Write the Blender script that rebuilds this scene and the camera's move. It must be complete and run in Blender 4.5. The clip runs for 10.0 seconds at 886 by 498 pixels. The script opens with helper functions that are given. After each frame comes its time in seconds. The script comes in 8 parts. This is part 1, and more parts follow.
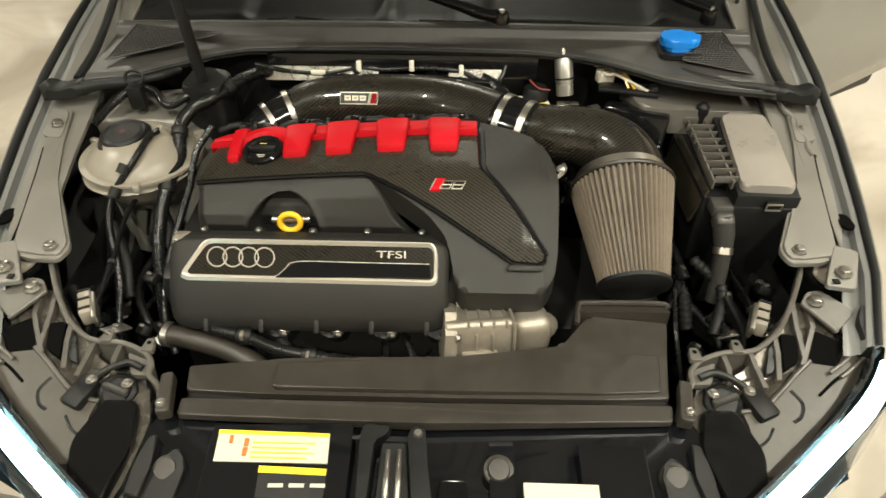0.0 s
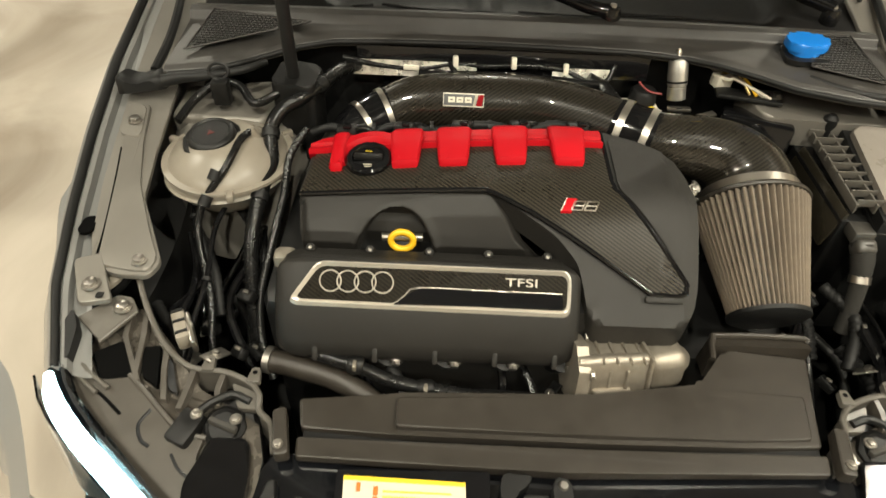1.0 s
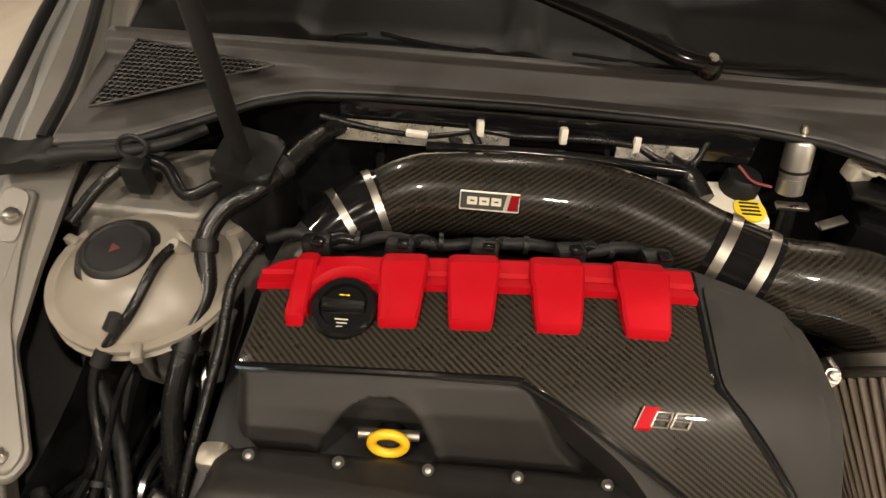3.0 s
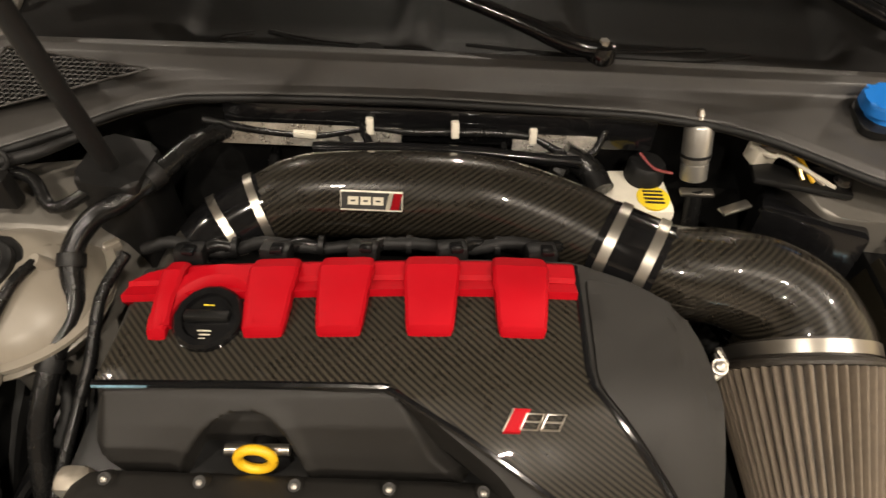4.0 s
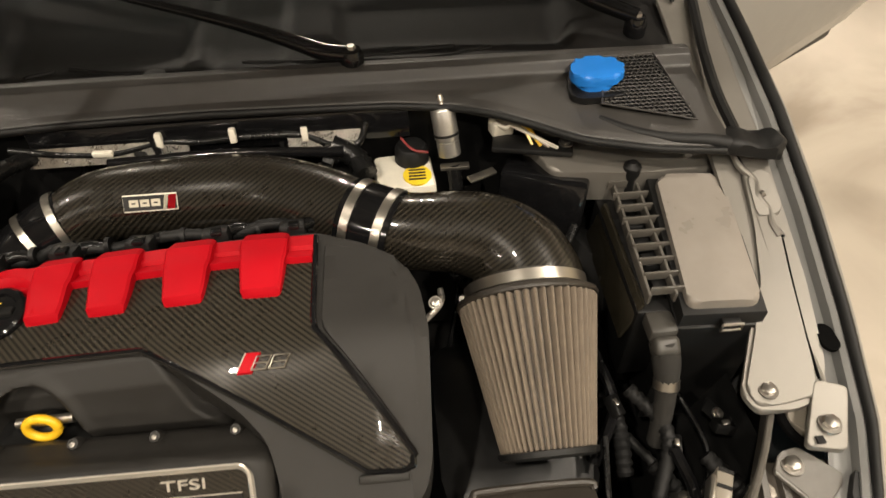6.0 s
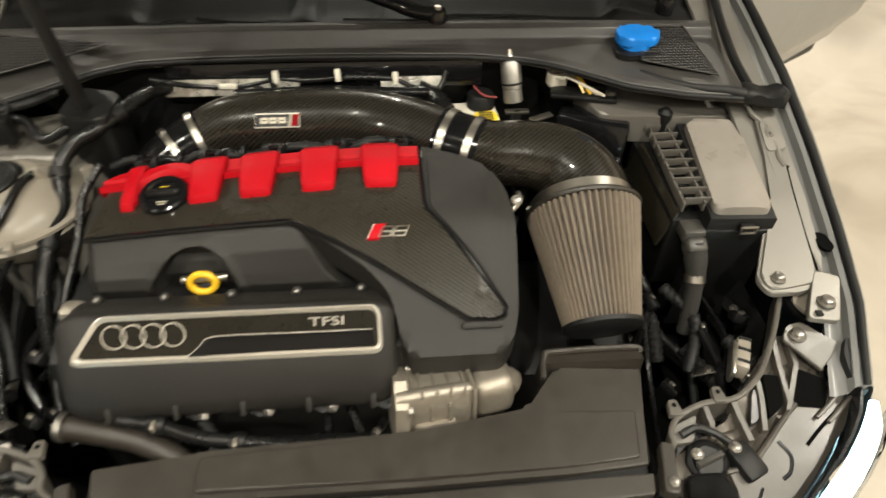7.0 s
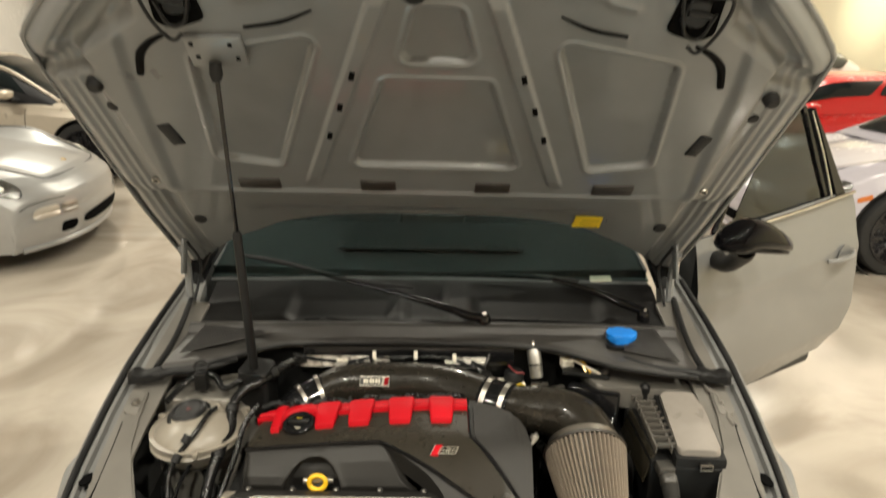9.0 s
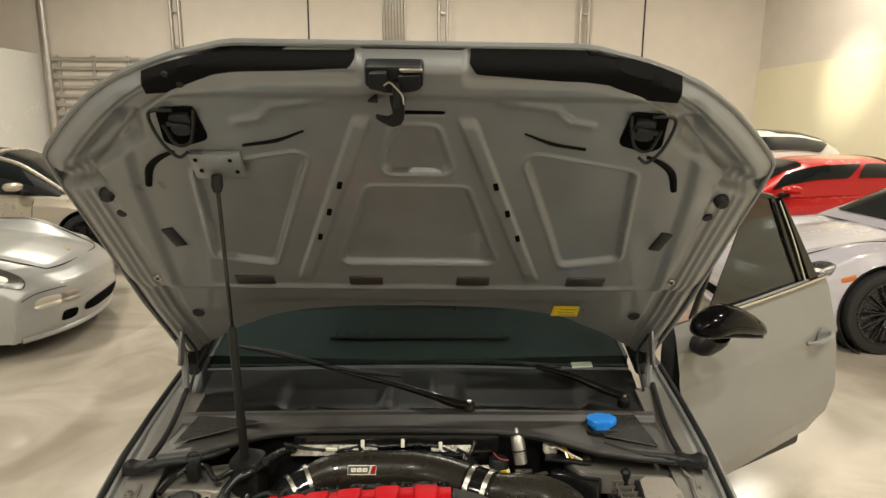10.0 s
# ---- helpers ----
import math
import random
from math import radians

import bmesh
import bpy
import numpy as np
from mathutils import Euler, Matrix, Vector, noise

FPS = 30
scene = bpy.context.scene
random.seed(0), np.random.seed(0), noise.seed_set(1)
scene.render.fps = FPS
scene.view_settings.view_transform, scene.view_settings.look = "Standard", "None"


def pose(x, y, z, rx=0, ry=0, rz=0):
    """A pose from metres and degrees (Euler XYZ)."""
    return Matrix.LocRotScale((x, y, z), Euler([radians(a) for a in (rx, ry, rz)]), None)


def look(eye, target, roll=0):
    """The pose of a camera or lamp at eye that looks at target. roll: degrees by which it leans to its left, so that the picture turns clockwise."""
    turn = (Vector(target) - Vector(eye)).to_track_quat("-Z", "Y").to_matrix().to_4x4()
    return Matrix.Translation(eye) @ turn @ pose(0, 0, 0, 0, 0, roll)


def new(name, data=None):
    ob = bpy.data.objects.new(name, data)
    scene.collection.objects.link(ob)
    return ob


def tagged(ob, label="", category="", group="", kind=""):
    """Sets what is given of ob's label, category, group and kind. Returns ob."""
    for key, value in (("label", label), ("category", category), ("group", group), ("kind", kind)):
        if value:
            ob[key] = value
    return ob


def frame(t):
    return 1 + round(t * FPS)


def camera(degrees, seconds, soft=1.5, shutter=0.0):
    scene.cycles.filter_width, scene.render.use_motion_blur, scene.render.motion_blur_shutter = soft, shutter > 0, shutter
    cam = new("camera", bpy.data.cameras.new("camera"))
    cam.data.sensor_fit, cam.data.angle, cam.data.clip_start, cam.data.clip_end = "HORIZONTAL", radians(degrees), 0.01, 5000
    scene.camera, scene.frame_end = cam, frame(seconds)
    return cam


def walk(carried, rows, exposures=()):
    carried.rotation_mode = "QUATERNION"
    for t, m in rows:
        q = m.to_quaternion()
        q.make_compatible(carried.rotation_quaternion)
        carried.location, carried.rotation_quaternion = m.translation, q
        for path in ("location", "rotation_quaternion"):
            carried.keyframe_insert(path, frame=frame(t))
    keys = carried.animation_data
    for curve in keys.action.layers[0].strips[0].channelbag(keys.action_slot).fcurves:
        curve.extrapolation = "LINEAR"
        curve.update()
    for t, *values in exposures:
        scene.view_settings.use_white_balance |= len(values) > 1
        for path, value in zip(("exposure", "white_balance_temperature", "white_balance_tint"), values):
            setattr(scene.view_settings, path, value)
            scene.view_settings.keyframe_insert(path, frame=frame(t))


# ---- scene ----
cam = camera(70.0, 10.0, 1.5, 0.4)
PATH = [
    (0, (0.011, -0.112, 1.49), (0.041, 1.351, 0.127), 1.4),
    (0.5, (-0.081, -0.085, 1.49), (-0.047, 1.349, 0.096), 2.3),
    (1, (-0.194, 0.009, 1.485), (-0.137, 1.404, 0.052), 3.6),
    (1.5, (-0.2, 0.148, 1.486), (-0.141, 1.494, 0.008), 5.3),
    (2, (-0.186, 0.296, 1.488), (-0.18, 1.574, -0.05), 5.4),
    (2.2, (-0.209, 0.341, 1.483), (-0.205, 1.591, -0.078), 5.4),
    (3.3, (-0.185, 0.464, 1.413), (-0.138, 1.719, -0.143), 5.4),
    (3.5, (-0.148, 0.469, 1.411), (-0.096, 1.724, -0.145), 5.2),
    (4, (-0.071, 0.468, 1.41), (-0.015, 1.726, -0.143), 3.8),
    (4.5, (0.008, 0.454, 1.422), (0.094, 1.707, -0.134), 3.2),
    (5, (0.108, 0.415, 1.436), (0.207, 1.687, -0.104), 1.4),
    (5.5, (0.178, 0.38, 1.463), (0.292, 1.649, -0.078), 0.0),
    (5.7, (0.195, 0.365, 1.467), (0.322, 1.649, -0.061), -0.3),
    (6.8, (0.082, 0.147, 1.485), (0.267, 1.483, 0.008), 1.2),
    (7, (0.018, 0.086, 1.489), (0.222, 1.448, 0.039), 3.3),
    (7.5, (-0.077, -0.055, 1.512), (0.105, 1.384, 0.134), 5.1),
    (8, (-0.057, -0.161, 1.545), (0.055, 1.396, 0.295), 3.6),
    (8.5, (-0.01, -0.292, 1.617), (0.046, 1.463, 0.659), 1.9),
    (9, (0.004, -0.393, 1.682), (0.036, 1.5, 1.037), 1.0),
    (9.5, (0.024, -0.47, 1.728), (0.043, 1.483, 1.297), 0.6),
    (10, (0.042, -0.483, 1.738), (0.075, 1.477, 1.339), 0.3),
]
EXPOSURES = [(0, 0.30, 6150, 2), (0.5, 0.32, 6250, 3), (1.5, 0.10, 6450, 5), (2.2, 0.06, 6750, 10), (3.3, 0.0, 6600, 13), (5.7, 0.02, 6500, 12), (6.8, 0.15, 6250, 7), (7.5, 0.29, 5900, 4), (8.5, 0.23, 6100, 6), (9.0, 0.18, 6250, 6), (9.5, 0.04, 6300, 6), (10, -0.06, 6200, 5)]
walk(cam, [(t, look(eye, target, roll)) for t, eye, target, roll in PATH], EXPOSURES)

# ---- world, lamps ----
world = bpy.data.worlds.new("world")
scene.world = world
world.use_nodes = True
world.node_tree.nodes["Background"].inputs[0].default_value = (1.0, 0.85, 0.66, 1)
world.node_tree.nodes["Background"].inputs[1].default_value = 0.02
WARM = (1.0, 0.89, 0.73)
LAMPS = [(-5.5, -4.0, 190), (0.6, -3.4, 190), (6.0, -4.0, 190), (-5.5, 1.6, 210), (3.9, 0.7, 190), (-5.0, 9.6, 330), (0.4, 9.4, 300), (5.6, 9.6, 230), (-1.6, -1.0, 150), (2.0, -1.0, 150)]
LAMP_Z = 5.6
for lx, ly, watts in LAMPS:
    ld = bpy.data.lights.new("ceiling_lamp", "AREA")
    ld.shape, ld.size, ld.energy, ld.color = "DISK", 0.15, watts, WARM
    new("ceiling_lamp", ld).matrix_basis = pose(lx, ly, LAMP_Z - 0.1)

# spot lamp whose pool shows on the side wall
sd = bpy.data.lights.new("wall_spot", "SPOT")
sd.energy, sd.color, sd.spot_size, sd.spot_blend, sd.shadow_soft_size = 880, (1.0, 0.93, 0.70), math.radians(23), 1.0, 0.05
new("wall_spot", sd).matrix_basis = look((3.4, 9.3, 4.75), (7.26, 10.75, 2.5))


# ---- materials ----
def mat(name, base, rough=0.5, metal=0.0, coat=0.0, var=0.25, scale=30.0, bump=0.0, bscale=400.0, rvar=0.1, spec=0.5, trans=0.0, second=None, sheen=0.0):
    """A principled material with colour and gloss varied at two scales and fine relief."""
    m = bpy.data.materials.new(name)
    m.use_nodes = True
    nt = m.node_tree
    p = nt.nodes["Principled BSDF"]
    tc = nt.nodes.new("ShaderNodeTexCoord")
    n1, n2 = nt.nodes.new("ShaderNodeTexNoise"), nt.nodes.new("ShaderNodeTexNoise")
    n1.inputs["Scale"].default_value, n2.inputs["Scale"].default_value = scale * 0.2, scale * 2.0
    n1.inputs["Detail"].default_value = n2.inputs["Detail"].default_value = 4
    for n in (n1, n2):
        nt.links.new(tc.outputs["Object"], n.inputs["Vector"])
    add = nt.nodes.new("ShaderNodeMath")
    add.operation = "MULTIPLY_ADD"
    add.inputs[1].default_value = 0.45
    half = nt.nodes.new("ShaderNodeMath")
    half.operation = "MULTIPLY"
    half.inputs[1].default_value = 0.55
    nt.links.new(n1.outputs["Fac"], half.inputs[0])
    nt.links.new(n2.outputs["Fac"], add.inputs[0])
    nt.links.new(half.outputs[0], add.inputs[2])
    ramp = nt.nodes.new("ShaderNodeMapRange")
    ramp.inputs[1].default_value, ramp.inputs[2].default_value = 0.3, 0.7
    nt.links.new(add.outputs[0], ramp.inputs[0])
    mix = nt.nodes.new("ShaderNodeMix")
    mix.data_type = "RGBA"
    lo = second or tuple(c * (1 - var) for c in base)
    hi = base if second else tuple(min(1, c * (1 + var * 0.6)) for c in base)
    mix.inputs[6].default_value, mix.inputs[7].default_value = (*lo, 1), (*hi, 1)
    nt.links.new(ramp.outputs[0], mix.inputs[0])
    nt.links.new(mix.outputs[2], p.inputs["Base Color"])
    rr = nt.nodes.new("ShaderNodeMapRange")
    rr.inputs[1].default_value, rr.inputs[2].default_value = 0.3, 0.7
    rr.inputs[3].default_value, rr.inputs[4].default_value = max(0, rough - rvar), min(1, rough + rvar)
    nt.links.new(add.outputs[0], rr.inputs[0])
    nt.links.new(rr.outputs[0], p.inputs["Roughness"])
    p.inputs["Metallic"].default_value, p.inputs["Specular IOR Level"].default_value = metal, spec
    p.inputs["Coat Weight"].default_value, p.inputs["Coat Roughness"].default_value = coat, 0.04
    p.inputs["Transmission Weight"].default_value = trans
    p.inputs["Sheen Weight"].default_value = sheen
    if bump:
        n3, b = nt.nodes.new("ShaderNodeTexNoise"), nt.nodes.new("ShaderNodeBump")
        n3.inputs["Scale"].default_value, n3.inputs["Detail"].default_value = bscale, 3
        b.inputs["Strength"].default_value, b.inputs["Distance"].default_value = bump, 0.001
        nt.links.new(tc.outputs["Object"], n3.inputs["Vector"])
        nt.links.new(n3.outputs["Fac"], b.inputs["Height"])
        nt.links.new(b.outputs[0], p.inputs["Normal"])
    return m


def carbon(name, mirrored, period=0.0062, dark=0.0015, light=0.05):
    """Clear-coated carbon fibre: diagonal twill bands crossed by the single tows."""
    m = mat(name, (0.02, 0.02, 0.02), 0.30, 0.0, 1.0, spec=0.15)
    nt = m.node_tree
    p = nt.nodes["Principled BSDF"]
    p.inputs["Coat Roughness"].default_value = 0.015
    tc = [n for n in nt.nodes if n.bl_idname == "ShaderNodeTexCoord"][0]
    mp = nt.nodes.new("ShaderNodeMapping")
    mp.inputs["Scale"].default_value = (-1 if mirrored else 1, 1, 1)
    nt.links.new(tc.outputs["Object"], mp.inputs["Vector"])
    wave, tow = nt.nodes.new("ShaderNodeTexWave"), nt.nodes.new("ShaderNodeTexWave")
    wave.bands_direction, tow.bands_direction = "DIAGONAL", "X"
    wave.inputs["Scale"].default_value = 0.628 / (period * 1.414)
    wave.inputs["Distortion"].default_value = 0.25
    tow.inputs["Scale"].default_value = 0.628 / 0.0021 * 0.5
    for w in (wave, tow):
        nt.links.new(mp.outputs[0], w.inputs["Vector"])
    mul = nt.nodes.new("ShaderNodeMath")
    mul.operation = "MULTIPLY_ADD"
    mul.inputs[1].default_value, mul.inputs[2].default_value = 0.3, 0.0
    nt.links.new(tow.outputs["Fac"], mul.inputs[0])
    add = nt.nodes.new("ShaderNodeMath")
    add.operation = "MULTIPLY_ADD"
    add.inputs[1].default_value = 0.7
    nt.links.new(wave.outputs["Fac"], add.inputs[0])
    nt.links.new(mul.outputs[0], add.inputs[2])
    mix = nt.nodes.new("ShaderNodeMix")
    mix.data_type = "RGBA"
    mix.inputs[6].default_value, mix.inputs[7].default_value = (dark, dark, dark, 1), (light, light * 0.86, light * 0.64, 1)
    nt.links.new(add.outputs[0], mix.inputs[0])
    nt.links.new(mix.outputs[2], p.inputs["Base Color"])
    return m


def glow(name, colour, strength):
    m = bpy.data.materials.new(name)
    m.use_nodes = True
    p = m.node_tree.nodes["Principled BSDF"]
    p.inputs["Base Color"].default_value = (*colour, 1)
    p.inputs["Emission Color"].default_value, p.inputs["Emission Strength"].default_value = (*colour, 1), strength
    return m


def floor_material():
    """Polished stained concrete: cloudy beige and grey veins under a sealer, with faint scuffs."""
    m = mat("polished_concrete", (0.52, 0.47, 0.40), 0.16, var=0.2, scale=3, rvar=0.08, coat=0.3)
    nt = m.node_tree
    p = nt.nodes["Principled BSDF"]
    tc = [n for n in nt.nodes if n.bl_idname == "ShaderNodeTexCoord"][0]
    n = nt.nodes.new("ShaderNodeTexNoise")
    n.inputs["Scale"].default_value, n.inputs["Detail"].default_value, n.inputs["Distortion"].default_value = 1.1, 9, 1.0
    nt.links.new(tc.outputs["Object"], n.inputs["Vector"])
    r = nt.nodes.new("ShaderNodeValToRGB")
    e = r.color_ramp.elements
    e[0].position, e[0].color = 0.34, (0.33, 0.283, 0.228, 1)
    e[1].position, e[1].color = 0.70, (0.58, 0.522, 0.446, 1)
    mid = e.new(0.5)
    mid.color = (0.475, 0.424, 0.355, 1)
    nt.links.new(n.outputs["Fac"], r.inputs[0])
    nt.links.new(r.outputs[0], p.inputs["Base Color"])
    return m


PAINT = mat("grey_paint", (0.20, 0.20, 0.195), 0.38, coat=0.6, var=0.08, scale=12, bump=0.03, bscale=900)
PAINT_IN = mat("grey_paint_inside", (0.160, 0.165, 0.166), 0.36, coat=0.5, var=0.12, scale=10, bump=0.06, bscale=500)
LID = mat("satin_taupe_plastic", (0.25, 0.226, 0.200), 0.32, var=0.15, scale=20, bump=0.2, bscale=1200)
SATIN = mat("satin_silver", (0.64, 0.60, 0.53), 0.33, metal=0.6, var=0.04, scale=20, rvar=0.03)
FLANGE = mat("grey_paint_flange", (0.20, 0.188, 0.168), 0.40, metal=0.4, coat=0.25, var=0.14, scale=9, rvar=0.1, bump=0.05)
BOLT = mat("zinc_bolt", (0.36, 0.34, 0.31), 0.34, metal=0.9, var=0.2, scale=90)
BLACK = mat("black_plastic", (0.007, 0.007, 0.007), 0.42, spec=0.32, var=0.3, scale=40, bump=0.25, bscale=1500)
COVER = mat("cover_plastic", (0.0152, 0.0140, 0.0124), 0.52, spec=0.4, var=0.22, scale=30, bump=0.35, bscale=2200)
DUCT = mat("duct_plastic", (0.031, 0.0265, 0.0215), 0.40, var=0.25, scale=25, bump=0.3, bscale=1200)
GLOSS = mat("gloss_black", (0.006, 0.006, 0.0065), 0.10, spec=0.45, var=0.3, scale=30, rvar=0.05)
TRAY = mat("tray_plastic", (0.0085, 0.008, 0.0078), 0.52, spec=0.25, var=0.3, scale=20, bump=0.2, bscale=1400)
COWL = mat("cowl_plastic", (0.040, 0.0375, 0.035), 0.42, var=0.25, scale=20, bump=0.25, bscale=1400)
# near-black surface that stands for the shade inside holes and slots
HOLE = mat("opening_shade", (0.003, 0.003, 0.003), 0.9, spec=0.05, var=0.3)
FOAM = mat("black_foam", (0.007, 0.0068, 0.0066), 0.85, spec=0.06, var=0.3, scale=40, bump=0.4, bscale=500)
RUBBER = mat("black_rubber", (0.010, 0.010, 0.010), 0.55, spec=0.3, var=0.35, scale=60, bump=0.2, bscale=700)
HOSE = mat("rubber_hose", (0.008, 0.008, 0.008), 0.26, spec=0.32, var=0.4, scale=50, bump=0.2, bscale=500)
# near-black base holding the deep bay's shade, also used for dark fittings
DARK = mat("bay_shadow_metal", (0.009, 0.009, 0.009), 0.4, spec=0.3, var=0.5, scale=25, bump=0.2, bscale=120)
RED = mat("red_crackle", (0.40, 0.002, 0.008), 0.5, spec=0.14, var=0.08, scale=40, bump=0.12, bscale=1400)
CARBON = carbon("carbon_panel", False, 0.0062, 0.0008, 0.044)
CARBON_P = carbon("carbon_plate", False, 0.0062, 0.003, 0.028)
CARBON_T = carbon("carbon_tube", True, 0.0068, 0.0006, 0.030)
CHROME = mat("chrome", (0.78, 0.77, 0.75), 0.16, metal=1.0, var=0.08, scale=80, rvar=0.08)
STEEL = mat("brushed_steel", (0.46, 0.43, 0.38), 0.30, metal=0.95, var=0.05, scale=40, rvar=0.04, bump=0.05, bscale=900)
ALU = mat("cast_aluminium", (0.34, 0.306, 0.256), 0.46, metal=0.75, var=0.2, scale=60, bump=0.4, bscale=350)
MEDIA = mat("filter_cotton", (0.160, 0.127, 0.093), 0.85, var=0.3, scale=60, bump=0.5, bscale=900, sheen=0.2)
TANK = mat("milky_plastic", (0.255, 0.228, 0.188), 0.34, var=0.14, scale=18, bump=0.05, bscale=300)
BLUE = mat("blue_plastic", (0.012, 0.19, 0.66), 0.36, var=0.1, scale=40, bump=0.1, bscale=900)
YELLOW = mat("yellow_plastic", (0.80, 0.47, 0.015), 0.4, var=0.1, scale=60)
WHITEP = mat("white_plastic", (0.72, 0.68, 0.58), 0.45, var=0.1, scale=40)
ZINC = mat("zinc_plated_steel", (0.50, 0.49, 0.46), 0.36, metal=0.85, var=0.12, scale=60, rvar=0.08, bump=0.05, bscale=500)
BRASS = mat("brass", (0.60, 0.45, 0.2), 0.3, metal=0.9, var=0.2, scale=90)
CAST = mat("dull_cast_metal", (0.16, 0.15, 0.135), 0.4, metal=0.8, var=0.4, scale=60, bump=0.5, bscale=200)
LOOM = mat("cloth_loom_tape", (0.020, 0.0185, 0.016), 0.85, var=0.3, scale=80, bump=0.5, bscale=700)
GREYP = mat("grey_plastic", (0.050, 0.047, 0.042), 0.4, var=0.2, scale=40, bump=0.15, bscale=900)
AMBER = mat("amber_glaze", (0.55, 0.16, 0.03), 0.3, var=0.1)
FOIL = mat("heat_foil", (0.52, 0.50, 0.46), 0.30, metal=0.9, var=0.5, scale=260, bump=1.0, bscale=330)
PAPER = mat("label_paper", (0.58, 0.54, 0.43), 0.4, var=0.06, scale=30)
LABEL_Y = mat("label_yellow", (0.85, 0.62, 0.03), 0.4, var=0.06, scale=30)
LABEL_B = mat("label_black", (0.02, 0.02, 0.02), 0.35, var=0.1)
LENS = mat("headlight_lens", (0.9, 0.95, 1.0), 0.03, trans=1.0, var=0.02, rvar=0.02)
SMOKE = mat("headlight_housing", (0.025, 0.026, 0.028), 0.22, coat=0.5, var=0.3, scale=30)
DOORGLASS = mat("door_glass", (0.05, 0.062, 0.062), 0.02, spec=0.2, trans=1.0, var=0.02, rvar=0.01)
SMOKECHROME = mat("smoked_chrome", (0.115, 0.102, 0.086), 0.26, metal=0.5, var=0.5, scale=30, rvar=0.1, bump=0.15, bscale=90)
BEZEL = mat("smoky_bezel", (0.062, 0.055, 0.046), 0.36, var=0.3, scale=14, rvar=0.1, bump=0.1, bscale=200)
SHELL = mat("mirror_shell_black", (0.0025, 0.0025, 0.003), 0.06, spec=0.14, var=0.2, scale=20, rvar=0.02)
LACQUER = mat("black_lacquer", (0.006, 0.0065, 0.008), 0.07, coat=1.0, var=0.3, scale=20, rvar=0.02)
RACK = mat("rack_plastic", (0.098, 0.090, 0.078), 0.36, var=0.2, scale=40, bump=0.1, bscale=900)
CLEAR = mat("clear_tinted_glass", (0.24, 0.34, 0.34), 0.02, trans=1.0, var=0.02, rvar=0.01)
TINT = mat("tinted_glass", (0.012, 0.016, 0.017), 0.05, var=0.1, rvar=0.03, coat=0.5)
INTERIOR = mat("interior_black", (0.012, 0.0135, 0.0135), 0.6, var=0.3, scale=20)
DRL = glow("daytime_light", (0.58, 0.94, 1.0), 13)
TYRE = mat("tyre_rubber", (0.015, 0.015, 0.015), 0.7, var=0.3, scale=40, bump=0.4, bscale=200)
RIM = mat("dark_rim", (0.05, 0.05, 0.055), 0.25, metal=0.8, var=0.2)
SILVER = mat("silver_paint", (0.355, 0.355, 0.348), 0.34, metal=0.3, coat=0.7, var=0.06, scale=8, rvar=0.04)
CREAM = mat("champagne_paint", (0.60, 0.53, 0.43), 0.28, metal=0.3, coat=0.8, var=0.06, scale=8, rvar=0.04)
REDCAR = mat("red_paint", (0.68, 0.012, 0.012), 0.25, coat=0.8, var=0.06, scale=8, rvar=0.04)
LILAC = mat("pale_lilac_paint", (0.50, 0.475, 0.53), 0.25, coat=0.8, var=0.05, scale=8, rvar=0.04)
WHITE = mat("white_paint", (0.75, 0.74, 0.71), 0.25, coat=0.8, var=0.05, scale=8, rvar=0.04)
SOFTTOP = mat("soft_top_cloth", (0.02, 0.02, 0.022), 0.9, var=0.3, scale=40, bump=0.4, bscale=600)
CONCRETE = floor_material()
WALLM = mat("wall_paint", (0.66, 0.60, 0.53), 0.7, var=0.08, scale=1.6, bump=0.15, bscale=60)
WALLY = mat("wall_paint_cream", (0.78, 0.72, 0.53), 0.6, var=0.05, scale=1.6, bump=0.12, bscale=60)
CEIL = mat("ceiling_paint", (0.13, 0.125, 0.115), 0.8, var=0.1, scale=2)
PIPE = mat("galvanised_pipe", (0.50, 0.47, 0.43), 0.4, metal=0.6, var=0.2, scale=20)


# ---- mesh helpers ----
WORLD = {}


def thing(name, at, label, category, group="", kind="", turn=0.0):
    ob = new(name)
    ob.matrix_basis = pose(*at, 0, 0, turn)
    ob.empty_display_size = 0.05
    WORLD[ob] = ob.matrix_basis.copy()
    return tagged(ob, label, category, group, kind)


def part(name, bm, material, parent=None, label="", sharp=38.0, kind="", category="", frame_of=None):
    """Links a bmesh as one mesh object, its origin in its middle, under a thing or a part."""
    bmesh.ops.recalc_face_normals(bm, faces=bm.faces)
    flat = set()
    for f in bm.faces:
        f.smooth = len(f.verts) < 7
        if not f.smooth:
            flat.update(f.edges)
    lim = radians(sharp)
    for e in flat:
        e.smooth = False
    for e in bm.edges:
        if len(e.link_faces) == 2 and e.calc_face_angle(0) > lim:
            e.smooth = False
    me = bpy.data.meshes.new(name)
    bm.to_mesh(me)
    bm.free()
    me.materials.append(material)
    co = np.array([v.co for v in me.vertices])
    mid = Vector((co.min(0) + co.max(0)) / 2)
    me.transform(Matrix.Translation(-mid))
    ob = new(name, me)
    local = Matrix.Translation(mid)
    if frame_of is not None:
        local = frame_of @ local
    ob.matrix_basis = local
    if parent:
        ob.parent = parent
        ob.matrix_parent_inverse = WORLD[parent].inverted()
    WORLD[ob] = local.copy()
    return tagged(ob, label, category, "", kind)


def bm_new():
    return bmesh.new()


